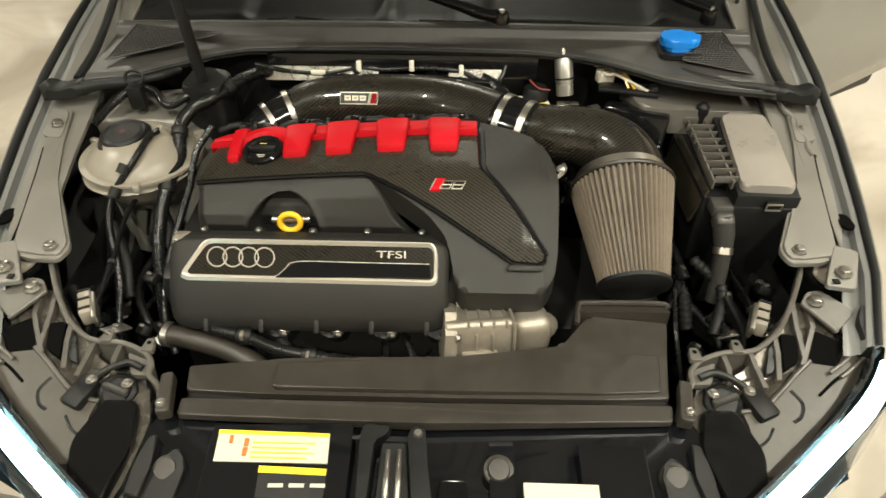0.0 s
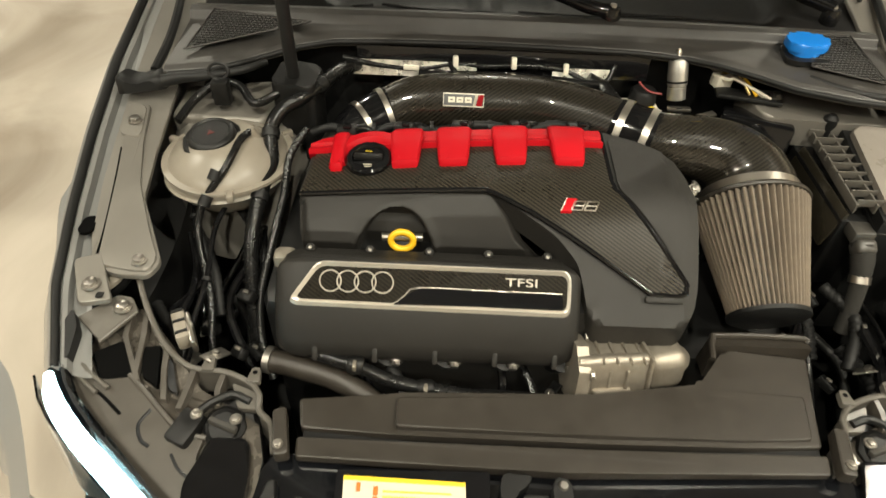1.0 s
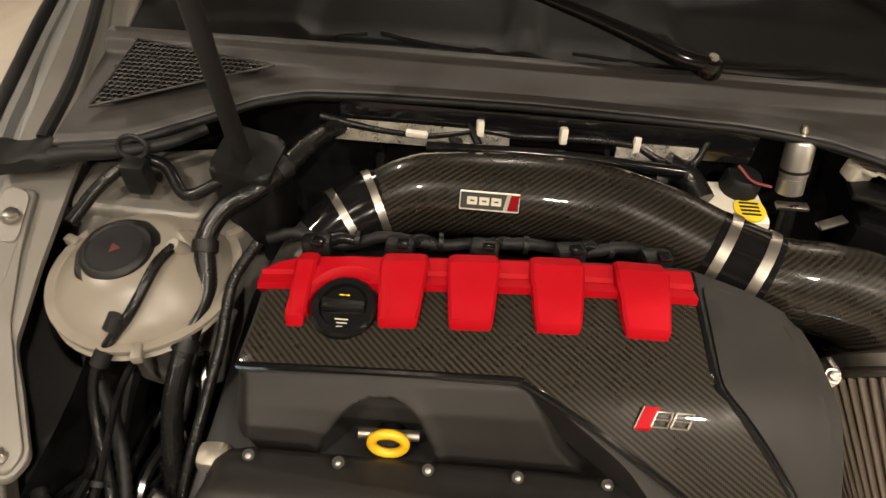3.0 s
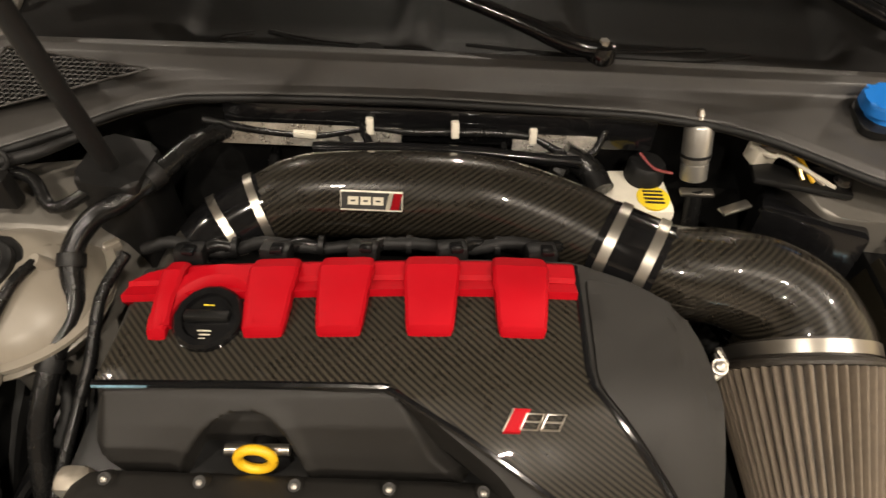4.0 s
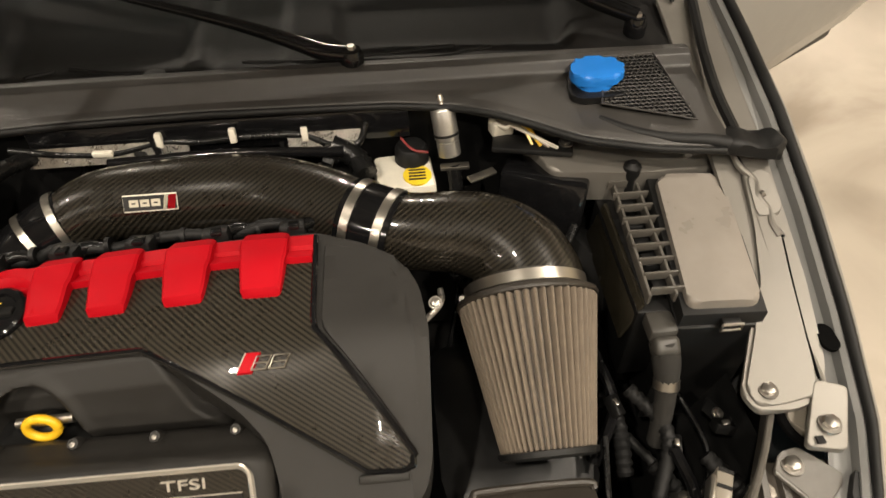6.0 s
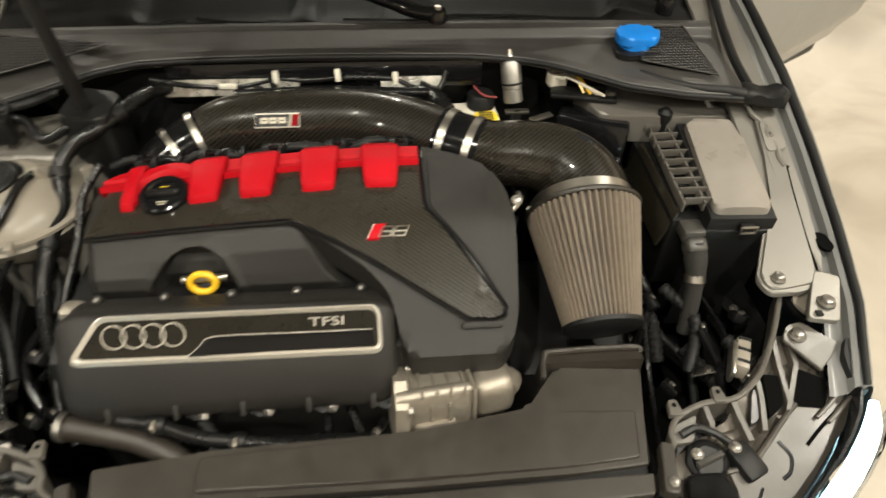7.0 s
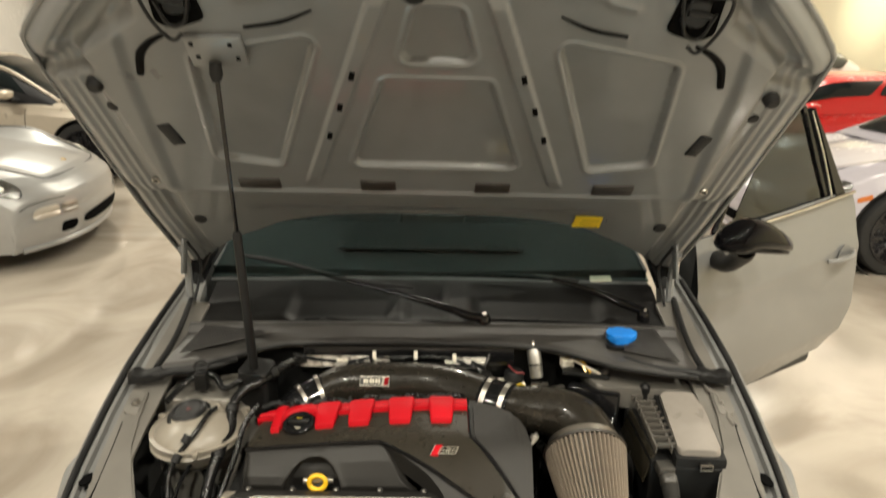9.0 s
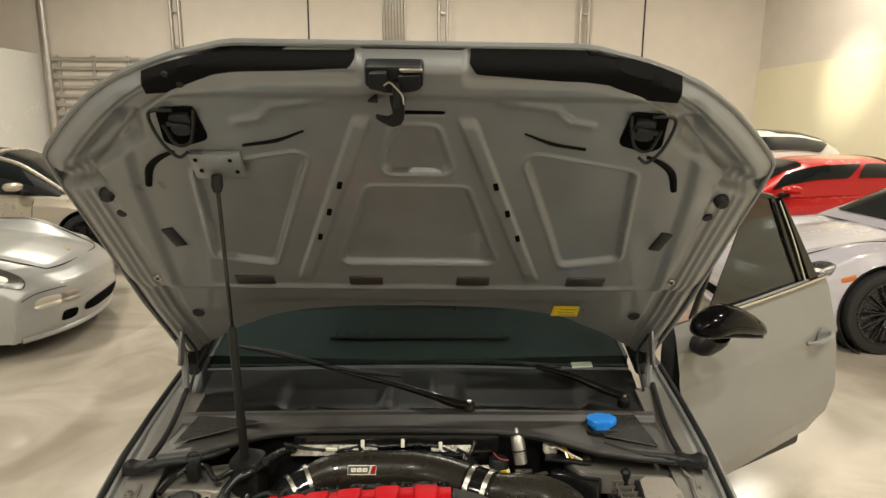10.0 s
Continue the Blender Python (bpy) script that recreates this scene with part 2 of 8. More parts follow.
def add_box(bm, c, s, bevel=0.0, m=None, seg=2):
    """A bevelled box of size s at c, turned by the matrix m."""
    t = bmesh.ops.create_cube(bm, size=1.0)
    vs = t["verts"]
    bmesh.ops.scale(bm, vec=s, verts=vs)
    if bevel:
        es = list({e for v in vs for e in v.link_edges})
        r = bmesh.ops.bevel(bm, geom=es, offset=min(bevel, min(s) * 0.45), segments=seg, profile=0.5, affect="EDGES")
        vs = list({v for f in r["faces"] for v in f.verts} | {v for v in vs if v.is_valid})
    mm = Matrix.Translation(c) @ (m.to_4x4() if m else Matrix())
    bmesh.ops.transform(bm, matrix=mm, verts=vs)
    return bm


def box(c, s, bevel=0.0, m=None, seg=2):
    return add_box(bm_new(), c, s, bevel, m, seg)


def turn(rx=0, ry=0, rz=0):
    return Euler([radians(a) for a in (rx, ry, rz)]).to_matrix()


def smooth_line(pts, per=6):
    """Catmull-Rom through pts."""
    p = [Vector(q) for q in pts]
    if per <= 1 or len(p) < 3:
        return p
    p = [p[0] * 2 - p[1], *p, p[-1] * 2 - p[-2]]
    out = []
    for i in range(1, len(p) - 2):
        a, b, c, d = p[i - 1], p[i], p[i + 1], p[i + 2]
        for k in range(per):
            t = k / per
            out.append(0.5 * (2 * b + (c - a) * t + (2 * a - 5 * b + 4 * c - d) * t * t + (3 * b - a - 3 * c + d) * t ** 3))
    out.append(p[-2])
    return out


def add_tube(bm, pts, r, n=12, per=6, caps=True, ripple=0.0):
    """A round tube along pts; r is a number or one radius a point."""
    line = smooth_line(pts, per)
    m = len(line)
    if isinstance(r, (list, tuple)):
        rs = np.interp(np.linspace(0, 1, m), np.linspace(0, 1, len(r)), r)
    else:
        rs = [r] * m
    up = None
    rings = []
    for i, p in enumerate(line):
        d = (line[min(i + 1, m - 1)] - line[max(i - 1, 0)]).normalized()
        if up is None:
            up = d.orthogonal().normalized()
        up = (up - d * up.dot(d)).normalized()
        side = d.cross(up)
        rr = float(rs[i]) * (1 + (ripple if i % 2 else -ripple))
        rings.append([bm.verts.new(p + rr * (math.cos(a) * up + math.sin(a) * side)) for a in np.linspace(0, 2 * math.pi, n, endpoint=False).tolist()])
    for a, b in zip(rings, rings[1:]):
        for k in range(n):
            bm.faces.new((a[k], a[(k + 1) % n], b[(k + 1) % n], b[k]))
    if caps:
        bm.faces.new(rings[0])
        bm.faces.new(rings[-1])
    return bm


def tube(pts, r, n=12, per=6, caps=True, ripple=0.0):
    return add_tube(bm_new(), pts, r, n, per, caps, ripple)


def add_lathe(bm, a, b, prof, n=32, fn=None):
    """Turns prof, rows of (share of the way a to b, radius), round the axis a-b. fn(angle, share) scales the radius."""
    a, b = Vector(a), Vector(b)
    d = (b - a)
    ax = d.normalized()
    up = (Vector((0, 0, 1)) if abs(ax.z) < 0.9 else Vector((1, 0, 0)))
    up = (up - ax * up.dot(ax)).normalized()
    side = ax.cross(up)
    rings = []
    for s, r in prof:
        c = a + d * s
        if r < 1e-6:
            rings.append([bm.verts.new(c)])
        else:
            rings.append([bm.verts.new(c + r * (fn(t, s) if fn else 1) * (math.cos(t) * up + math.sin(t) * side)) for t in np.linspace(0, 2 * math.pi, n, endpoint=False).tolist()])
    for p, q in zip(rings, rings[1:]):
        for k in range(n):
            k2 = (k + 1) % n
            if len(p) == 1 and len(q) > 1:
                bm.faces.new((p[0], q[k], q[k2]))
            elif len(q) == 1 and len(p) > 1:
                bm.faces.new((p[k], p[k2], q[0]))
            elif len(p) > 1:
                bm.faces.new((p[k], p[k2], q[k2], q[k]))
    for ring in (rings[0], rings[-1]):
        if len(ring) > 2:
            bm.faces.new(ring)
    return bm


def lathe(a, b, prof, n=32, fn=None):
    return add_lathe(bm_new(), a, b, prof, n, fn)


def prism(outline, top, bottom, bevel=0.004, seg=2, inset=0.0):
    """A plate with outline [(x, y)], its top and bottom at top(x, y) and bottom(x, y)."""
    bm = bm_new()
    cx, cy = np.mean([p[0] for p in outline]), np.mean([p[1] for p in outline])
    up = [bm.verts.new((x, y, top(x, y))) for x, y in outline]
    lo = [bm.verts.new((x + (x - cx) * inset, y + (y - cy) * inset, bottom(x, y))) for x, y in outline]
    n = len(outline)
    ft = bm.faces.new(up)
    bm.faces.new(lo[::-1])
    for i in range(n):
        bm.faces.new((up[i], lo[i], lo[(i + 1) % n], up[(i + 1) % n]))
    if bevel:
        bmesh.ops.bevel(bm, geom=list(ft.edges), offset=bevel, segments=seg, profile=0.5, affect="EDGES", clamp_overlap=True)
    return bm


def draped(outline, top, depth, bevel=0.004, seg=2, step=0.02):
    """A plate with outline [(x, y)] and an even depth, cut into small fields and laid on the curved height top(x, y)."""
    bm = prism(outline, lambda x, y: 0.0, lambda x, y: -depth, bevel, seg)
    for axis in (0, 1):
        lo, hi = min(q[axis] for q in outline), max(q[axis] for q in outline)
        for k in range(1, int((hi - lo) / step) + 1):
            at = Vector((0, 0, 0))
            at[axis] = lo + k * step
            no = Vector((axis == 0, axis == 1, 0))
            bmesh.ops.bisect_plane(bm, geom=bm.verts[:] + bm.edges[:] + bm.faces[:], plane_co=at, plane_no=no)
    for v in bm.verts:
        v.co.z += top(v.co.x, v.co.y)
    return bm


def add_sheet(bm, fn, nu, nv, close=False):
    """A grid of fn(u, v), u and v from 0 to 1."""
    g = [[bm.verts.new(fn(i / nu, j / nv)) for j in range(nv + 1)] for i in range(nu + 1)]
    for i in range(nu):
        for j in range(nv):
            bm.faces.new((g[i][j], g[i + 1][j], g[i + 1][j + 1], g[i][j + 1]))
    return g


def sheet(fn, nu, nv, thick=0.0):
    bm = bm_new()
    add_sheet(bm, fn, nu, nv)
    if thick:
        bmesh.ops.recalc_face_normals(bm, faces=bm.faces)
        bmesh.ops.solidify(bm, geom=list(bm.faces), thickness=thick)
    return bm


def sections(rows, nu=1, smooth=True):
    """A closed loft through rows of equally long closed rings."""
    bm = bm_new()
    rings = [[bm.verts.new(p) for p in r] for r in rows]
    n = len(rings[0])
    for a, b in zip(rings, rings[1:]):
        for k in range(n):
            bm.faces.new((a[k], a[(k + 1) % n], b[(k + 1) % n], b[k]))
    bm.faces.new(rings[0])
    bm.faces.new(rings[-1])
    return bm


def rounded(poly, r=0.01, seg=4):
    """The outline poly with its corners rounded."""
    out = []
    n = len(poly)
    for i in range(n):
        a, b, c = Vector(poly[i - 1]), Vector(poly[i]), Vector(poly[(i + 1) % n])
        d1, d2 = (a - b), (c - b)
        k = min(r, d1.length * 0.45, d2.length * 0.45)
        p, q = b + d1.normalized() * k, b + d2.normalized() * k
        for s in range(seg + 1):
            t = s / seg
            out.append(tuple((1 - t) ** 2 * p + 2 * t * (1 - t) * b + t * t * q))
    return out


def text_mesh(body, size, m, depth=0.0008):
    """A word of the built-in font as a bmesh at the pose m."""
    c = bpy.data.curves.new("word", "FONT")
    c.body, c.size, c.extrude, c.align_x, c.align_y = body, size, depth, "CENTER", "CENTER"
    ob = bpy.data.objects.new("word", c)
    me = bpy.data.meshes.new_from_object(ob)
    bm = bm_new()
    bm.from_mesh(me)
    bmesh.ops.transform(bm, matrix=m, verts=bm.verts)
    bpy.data.objects.remove(ob)
    bpy.data.meshes.remove(me)
    bpy.data.curves.remove(c)
    return bm


def bolt(parent, at, normal=(0, 0, 1), r=0.008, material=None, name="bolt", label=""):
    """A hexagon bolt with its washer."""
    n = Vector(normal).normalized()
    a = Vector(at)
    bm = lathe(a, a + n * 0.002, [(0, r * 1.45), (1, r * 1.4)], 20)
    add_lathe(bm, a + n * 0.002, a + n * (0.002 + r * 0.75), [(0, r), (0.85, r), (1, r * 0.8)], 6)
    return part(name, bm, material or BOLT, parent, label)


def ss(a, b, x):
    t = min(1.0, max(0.0, (x - a) / (b - a)))
    return t * t * (3 - 2 * t)


# ---- the hall ----
X0, X1, Y0, Y1, ZC = -13.0, 7.3, -9.0, 14.0, 6.0


def slab(name, a, b, material, label, category):
    c = [(p + q) / 2 for p, q in zip(a, b)]
    return tagged(part(name, box(c, [q - p for p, q in zip(a, b)]), material), label, category, "", "structure")


slab("floor", (X0 - 0.2, Y0 - 0.2, -0.12), (X1 + 0.2, Y1 + 0.2, 0.0), CONCRETE, "polished concrete floor with cloudy beige and grey stain", "floor")
# the unseen ceiling is dark to hold down bounced light and gloss reflections
slab("ceiling", (X0 - 0.2, Y0 - 0.2, ZC), (X1 + 0.2, Y1 + 0.2, ZC + 0.15), CEIL, "plain dark ceiling of the hall, out of view", "ceiling")
wn = slab("wall_north", (X0 - 0.2, Y1, 0), (X1 + 0.2, Y1 + 0.2, ZC), WALLM, "tall beige painted panel wall behind the cars", "wall")
slab("wall_south", (X0 - 0.2, Y0 - 0.2, 0), (X1 + 0.2, Y0, ZC), WALLM, "plain beige wall of the hall", "wall")
slab("wall_west", (X0 - 0.2, Y0, 0), (X0, Y1, ZC), WALLM, "plain beige wall of the hall", "wall")
slab("wall_east", (X1, Y0, 2.86), (X1 + 0.2, Y1, ZC), WALLM, "upper beige part of the side wall", "wall")
slab("wall_east_lower", (X1 - 0.04, Y0, 0), (X1 + 0.2, Y1, 2.86), WALLY, "lower cream painted part of the side wall", "wall")
slab("partition", (-8.65, 11.6, 0), (-8.5, Y1, 3.1), WHITE, "white free-standing partition beside the louvred shutter", "partition")

for jx in (-2.66, 4.66):
    part("panel_joint", box((jx, Y1 - 0.006, 3.0), (0.03, 0.012, 6.0)), RUBBER, wn, "dark joint between wall panels")


def column(x, spread, name="pipe_column", group="columns on the wall"):
    t = thing(name, (x, Y1 - 0.12, 0), "pair of slim steel uprights with cross ties on the wall", "column", group)
    for s in (-1, 1):
        part("upright", tube([(x + s * spread, Y1 - 0.1, 0), (x + s * spread, Y1 - 0.1, ZC)], 0.035, 10, 1), PIPE, t)
    for k in range(8):
        part("tie", box((x, Y1 - 0.1, 0.5 + 0.7 * k), (2 * spread, 0.03, 0.04), 0.004), PIPE, t)


for cx in (-5.5, 0.26, 3.33):
    column(cx, 0.09)
t = thing("drain_pipe", (-8.3, Y1 - 0.12, 0), "dark vertical steel pipe on the wall", "pipe")
part("pipe", tube([(-8.3, Y1 - 0.12, 0), (-8.3, Y1 - 0.12, ZC)], 0.08, 12, 1), PIPE, t)
t = thing("conduit_bundle", (-0.8, Y1 - 0.05, 0), "bundle of thin parallel electrical conduits on the wall", "conduit")
for k in range(8):
    part("conduit", tube([(-1.04 + 0.066 * k, Y1 - 0.04, 2.2), (-1.04 + 0.066 * k, Y1 - 0.04, ZC)], 0.017, 8, 1), PIPE, t)
t = thing("louvred_shutter", (-7.0, Y1 - 0.1, 1.0), "metal shutter with wide horizontal slats and uprights", "shutter")
for k in range(11):
    part("slat", box((-7.0, Y1 - 0.08, 1.05 + 0.195 * k), (2.4, 0.05, 0.07), 0.008), PIPE, t)
for k in range(4):
    part("upright", box((-8.1 + 0.75 * k, Y1 - 0.05, 2.0), (0.07, 0.05, 2.15), 0.006), PIPE, t)
part("backing", box((-7.0, Y1 - 0.01, 2.0), (2.4, 0.02, 2.1)), WALLM, t)

for lx, ly, watts in LAMPS:
    t = thing("ceiling_light", (lx, ly, LAMP_Z), "round high-bay lamp with a white rim", "lamp", "ceiling lamps")
    part("housing", lathe((lx, ly, LAMP_Z + 0.25), (lx, ly, LAMP_Z), [(0, 0.08), (0.3, 0.1), (0.5, 0.22), (1, 0.26)], 24), WHITE, t)
    part("rod", tube([(lx, ly, LAMP_Z + 0.2), (lx, ly, ZC)], 0.015, 8, 1), PIPE, t)

t = thing("spot_lamp", (3.4, 9.3, 4.8), "small white spot lamp aimed at the side wall", "lamp", "ceiling lamps")
part("housing", lathe((3.30, 9.26, 4.98), (3.38, 9.29, 4.80), [(0, 0.05), (0.2, 0.06), (0.9, 0.07), (1, 0.07)], 20), WHITE, t)
part("rod", tube([(3.31, 9.26, 4.96), (3.31, 9.26, ZC)], 0.012, 8, 1), PIPE, t)

# ---- the grey hatchback with its bonnet up ----
car = thing("hatchback_car", (0, 2.0, 0), "grey hatchback with its bonnet propped open and one front door ajar", "car")


def rail(y):
    """Half width and height of the wing's upper edge at y."""
    ys = [0.16, 0.26, 0.34, 0.42, 0.50, 0.62, 0.75, 0.90, 1.05, 1.20, 1.40, 1.6]
    xs = [0.36, 0.47, 0.565, 0.645, 0.70, 0.738, 0.758, 0.770, 0.772, 0.768, 0.760, 0.752]
    zs = [0.655, 0.675, 0.692, 0.708, 0.727, 0.762, 0.797, 0.843, 0.893, 0.935, 0.985, 1.03]
    return float(np.interp(y, ys, xs)), float(np.interp(y, ys, zs))


def wing(side):
    """Outer skin of a front wing, from the bonnet's edge down to the sill, with its wheel arch."""
    def fn(u, v):
        y = 0.497 + 1.243 * u
        x, z = rail(y)
        a = v
        bulge = 0.13 * math.sin(min(1, a * 1.4) * math.pi / 2) * (0.6 + 0.4 * math.exp(-((y - 0.98) / 0.4) ** 2))
        zz = z + 0.012 * math.sin(min(1, a * 8) * math.pi) - (z - 0.28) * max(0, a - 0.03) ** 1.25
        d = math.hypot(y - 0.95, zz - 0.33)
        if d < 0.36 and zz < 0.7:
            k = 0.36 / max(d, 0.02)
            zz = min(0.33 + (zz - 0.33) * k, 0.68) if zz > 0.33 else zz
        return (side * (x + bulge), y, zz)
    return part("front_wing", sheet(fn, 60, 30), PAINT, car, "grey painted front wing")


for s in (-1, 1):
    before = set(scene.objects)
    wing(s)

    # the rolled edge and dark gutter beside the bonnet opening
    def gutter(u, v, s=s):
        y = 0.500 + 0.91 * u
        x, z = rail(y)
        prof = [(0.0, 0.0), (-0.006, 0.004), (-0.012, 0.0), (-0.014, -0.016), (-0.03, -0.022), (-0.04, -0.02)]
        k = v * (len(prof) - 1)
        i = min(int(k), len(prof) - 2)
        fx, fz = [prof[i][c] + (prof[i + 1][c] - prof[i][c]) * (k - i) for c in (0, 1)]
        return (s * (x + fx), y, z + fz)
    part("wing_edge", sheet(gutter, 50, 10), PAINT, car)

    part("wing_seal", tube([(s * (rail(y)[0] + 0.004), y, rail(y)[1] + 0.005) for y in np.linspace(0.50, 1.40, 24)], [0.005, 0.0075, 0.008, 0.0085, 0.008], 10, 2), RUBBER, car, "black rubber seal along the wing's edge")

    # the bolted flange inside the opening
    def fz(x, y):
        return rail(y)[1] + 0.003 - 0.006 * ss(0.70, 0.62, abs(x))
    out = [(0.737, 1.30), (0.735, 1.0), (0.729, 0.80), (0.716, 0.70), (0.700, 0.655), (0.665, 0.643), (0.616, 0.644), (0.602, 0.668), (0.632, 0.730), (0.657, 0.778), (0.660, 0.87), (0.658, 0.955), (0.655, 1.30)]
    fl = part("wing_flange", prism(rounded([(s * x, y) for x, y in out], 0.010, 3), fz, lambda x, y: fz(x, y) - 0.008, 0.0025, 2), FLANGE, car, "bare-looking grey flange bolted along the wing")
    strap = [(0.690, 0.955), (0.724, 0.955), (0.717, 0.88), (0.707, 0.80), (0.697, 0.70), (0.692, 0.654), (0.640, 0.649), (0.617, 0.650), (0.608, 0.670), (0.638, 0.730), (0.668, 0.80), (0.684, 0.88)]
    part("flange_strap", prism(rounded([(s * x, y) for x, y in strap], 0.007, 3), lambda x, y: fz(x, y) + 0.0045, lambda x, y: fz(x, y) - 0.002, 0.003, 3), FLANGE, fl)
    part("pressed_rib", tube([(s * x, y, fz(x, y) + 0.001) for x, y in ((0.703, 0.66), (0.700, 0.70), (0.692, 0.76), (0.690, 0.85), (0.692, 0.94))], 0.0035, 8, 5), FLANGE, fl)
    bolt(fl, (s * 0.633, 0.666, fz(0.633, 0.666) + 0.004), (0, 0, 1), 0.0085)
    bolt(fl, (s * 0.706, 0.918, fz(0.706, 0.918) + 0.006), (0, 0, 1), 0.0085 if s < 0 else 0.004)
    if s > 0:
        wave = [(0.684, 0.985), (0.689, 0.962), (0.704, 0.940), (0.701, 0.918), (0.710, 0.897), (0.707, 0.876), (0.712, 0.857)]
        part("seam_bead", tube([(x, y, fz(x, y) + 0.004) for x, y in wave], [0.003, 0.005, 0.004, 0.005, 0.004, 0.005, 0.006], 8, 5), FLANGE, fl, "wavy bead of seam sealer")
        part("seam_gap", tube([(x + 0.007, y, fz(x, y) + 0.002) for x, y in wave], 0.0022, 6, 5), RUBBER, fl)
    part("strap_groove", tube([(s * x, y, fz(x, y) + 0.004) for x, y in ((0.716, 0.865), (0.708, 0.80), (0.700, 0.72), (0.697, 0.672))], 0.0016, 6, 4), HOLE, fl)
    part("bolt_plate", prism(rounded([(s * x, y) for x, y in ((0.690, 0.885), (0.728, 0.89), (0.726, 0.955), (0.694, 0.95))], 0.012, 4), lambda x, y: fz(x, y) + 0.007, lambda x, y: fz(x, y) - 0.002, 0.0015), FLANGE, fl)
    # black disc for the shade in an oval hole of the flange
    hole = lathe((s * 0.728, 0.722, fz(0.728, 0.722) - 0.003), (s * 0.728, 0.722, fz(0.728, 0.722) + 0.002), [(0, 0.013), (1, 0.013)], 24, lambda a, q: 1.2 - 0.35 * math.cos(2 * a))
    part("flange_hole_disc", hole, HOLE, fl, "oval hole shown as a flat black disc")
    # forward bracket carrying the headlight
    br = part("headlight_bracket", prism(rounded([(s * x, y) for x, y in ((0.655, 0.60), (0.700, 0.59), (0.728, 0.66), (0.690, 0.672))], 0.008, 3), lambda x, y: fz(x, y) + 0.005, lambda x, y: fz(x, y) - 0.004, 0.0015), FLANGE, car)
    bolt(br, (s * 0.689, 0.62, fz(0.689, 0.62) + 0.005), (0, 0, 1), 0.0095)
    part("square_hole", box((s * 0.672, 0.604, fz(0.672, 0.604) + 0.0065), (0.009, 0.009, 0.003)), RUBBER, br)
    # rubber end block of the bonnet seal
    prof = [(0.0, -0.004), (0.0, 0.014), (0.010, 0.020), (0.028, 0.017), (0.044, 0.012), (0.060, 0.016), (0.072, 0.024), (0.080, 0.020), (0.082, -0.010), (0.04, -0.012)]
    rows = [[(s * (0.662 + 0.041 + (px - 0.041) * k), 0.960 + w - 0.1 * (px - 0.05) + 0.004 * math.sin(60 * px), 0.893 + 0.006 + (pz - 0.006) * k) for px, pz in prof] for w, k in ((-0.001, 0.62), (0.002, 0.86), (0.007, 0.97), (0.014, 1.0), (0.028, 0.97), (0.036, 0.9), (0.040, 0.72), (0.0415, 0.5))]
    eb = part("seal_end_block", sections(rows), RUBBER, car, "black rubber end block of the bonnet seal", 60)
    part("seal_lip", tube([(s * x, y, z) for x, y, z in ((0.672, 0.978, 0.900), (0.635, 0.984, 0.906), (0.59, 0.990, 0.908), (0.54, 1.010, 0.910), (0.50, 1.040, 0.912))], [0.012, 0.0095, 0.008, 0.0075, 0.006], 10, 4), RUBBER, eb)
    # inner panel of the bay, under the flange, coloured as deep shade
    def liner(u, v, s=s):
        y = 0.36 + 0.9 * u
        return (s * (0.655 - 0.10 * v + 0.02 * math.sin(9 * u)), y, 0.70 - 0.42 * v + 0.25 * (y - 0.8) * (1 - v))
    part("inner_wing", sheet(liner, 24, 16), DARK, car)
    # suspension turret with its cap; the right one is coloured as if in shade
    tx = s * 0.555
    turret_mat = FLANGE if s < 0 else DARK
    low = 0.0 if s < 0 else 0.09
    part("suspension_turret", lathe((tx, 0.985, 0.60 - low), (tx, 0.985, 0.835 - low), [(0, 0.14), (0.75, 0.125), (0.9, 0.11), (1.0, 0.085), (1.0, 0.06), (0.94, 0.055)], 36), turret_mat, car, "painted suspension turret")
    shelf = [(0.495, 0.945), (0.66, 0.95), (0.655, 1.04), (0.50, 1.06), (0.47, 1.06)] if s < 0 else [(0.430, 0.998), (0.55, 0.985), (0.67, 0.985), (0.66, 1.06), (0.50, 1.075), (0.40, 1.085)]
    sh = part("turret_shelf", prism(rounded([(s * x, y) for x, y in shelf], 0.014, 3), lambda x, y: 0.85 + 0.1 * (y - 0.95), lambda x, y: 0.80, 0.01, 3), FLANGE, car, "grey body panel below the scuttle")

    # each side's place against the drawn half
    for ob in set(scene.objects) - before:
        if ob.parent == car:
            ob.location += Vector((-0.010, 0.008, 0.002)) if s > 0 else Vector((0.009, -0.003, -0.007))

# bay tub, near-black to stand for the shade round the engine
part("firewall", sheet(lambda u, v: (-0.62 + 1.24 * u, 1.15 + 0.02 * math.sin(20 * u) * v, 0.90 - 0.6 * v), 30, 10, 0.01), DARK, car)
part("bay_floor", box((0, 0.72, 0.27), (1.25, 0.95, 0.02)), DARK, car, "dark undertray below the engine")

# scuttle panel
def cowl_front(x):
    xs = [-0.66, -0.58, -0.51, -0.44, -0.385, -0.30, -0.09, 0.20, 0.30, 0.36, 0.46, 0.56, 0.66]
    ys = [0.985, 1.00, 1.045, 1.095, 1.115, 1.121, 1.124, 1.116, 1.10, 1.075, 1.012, 0.985, 0.975]
    return float(np.interp(x, xs, ys))


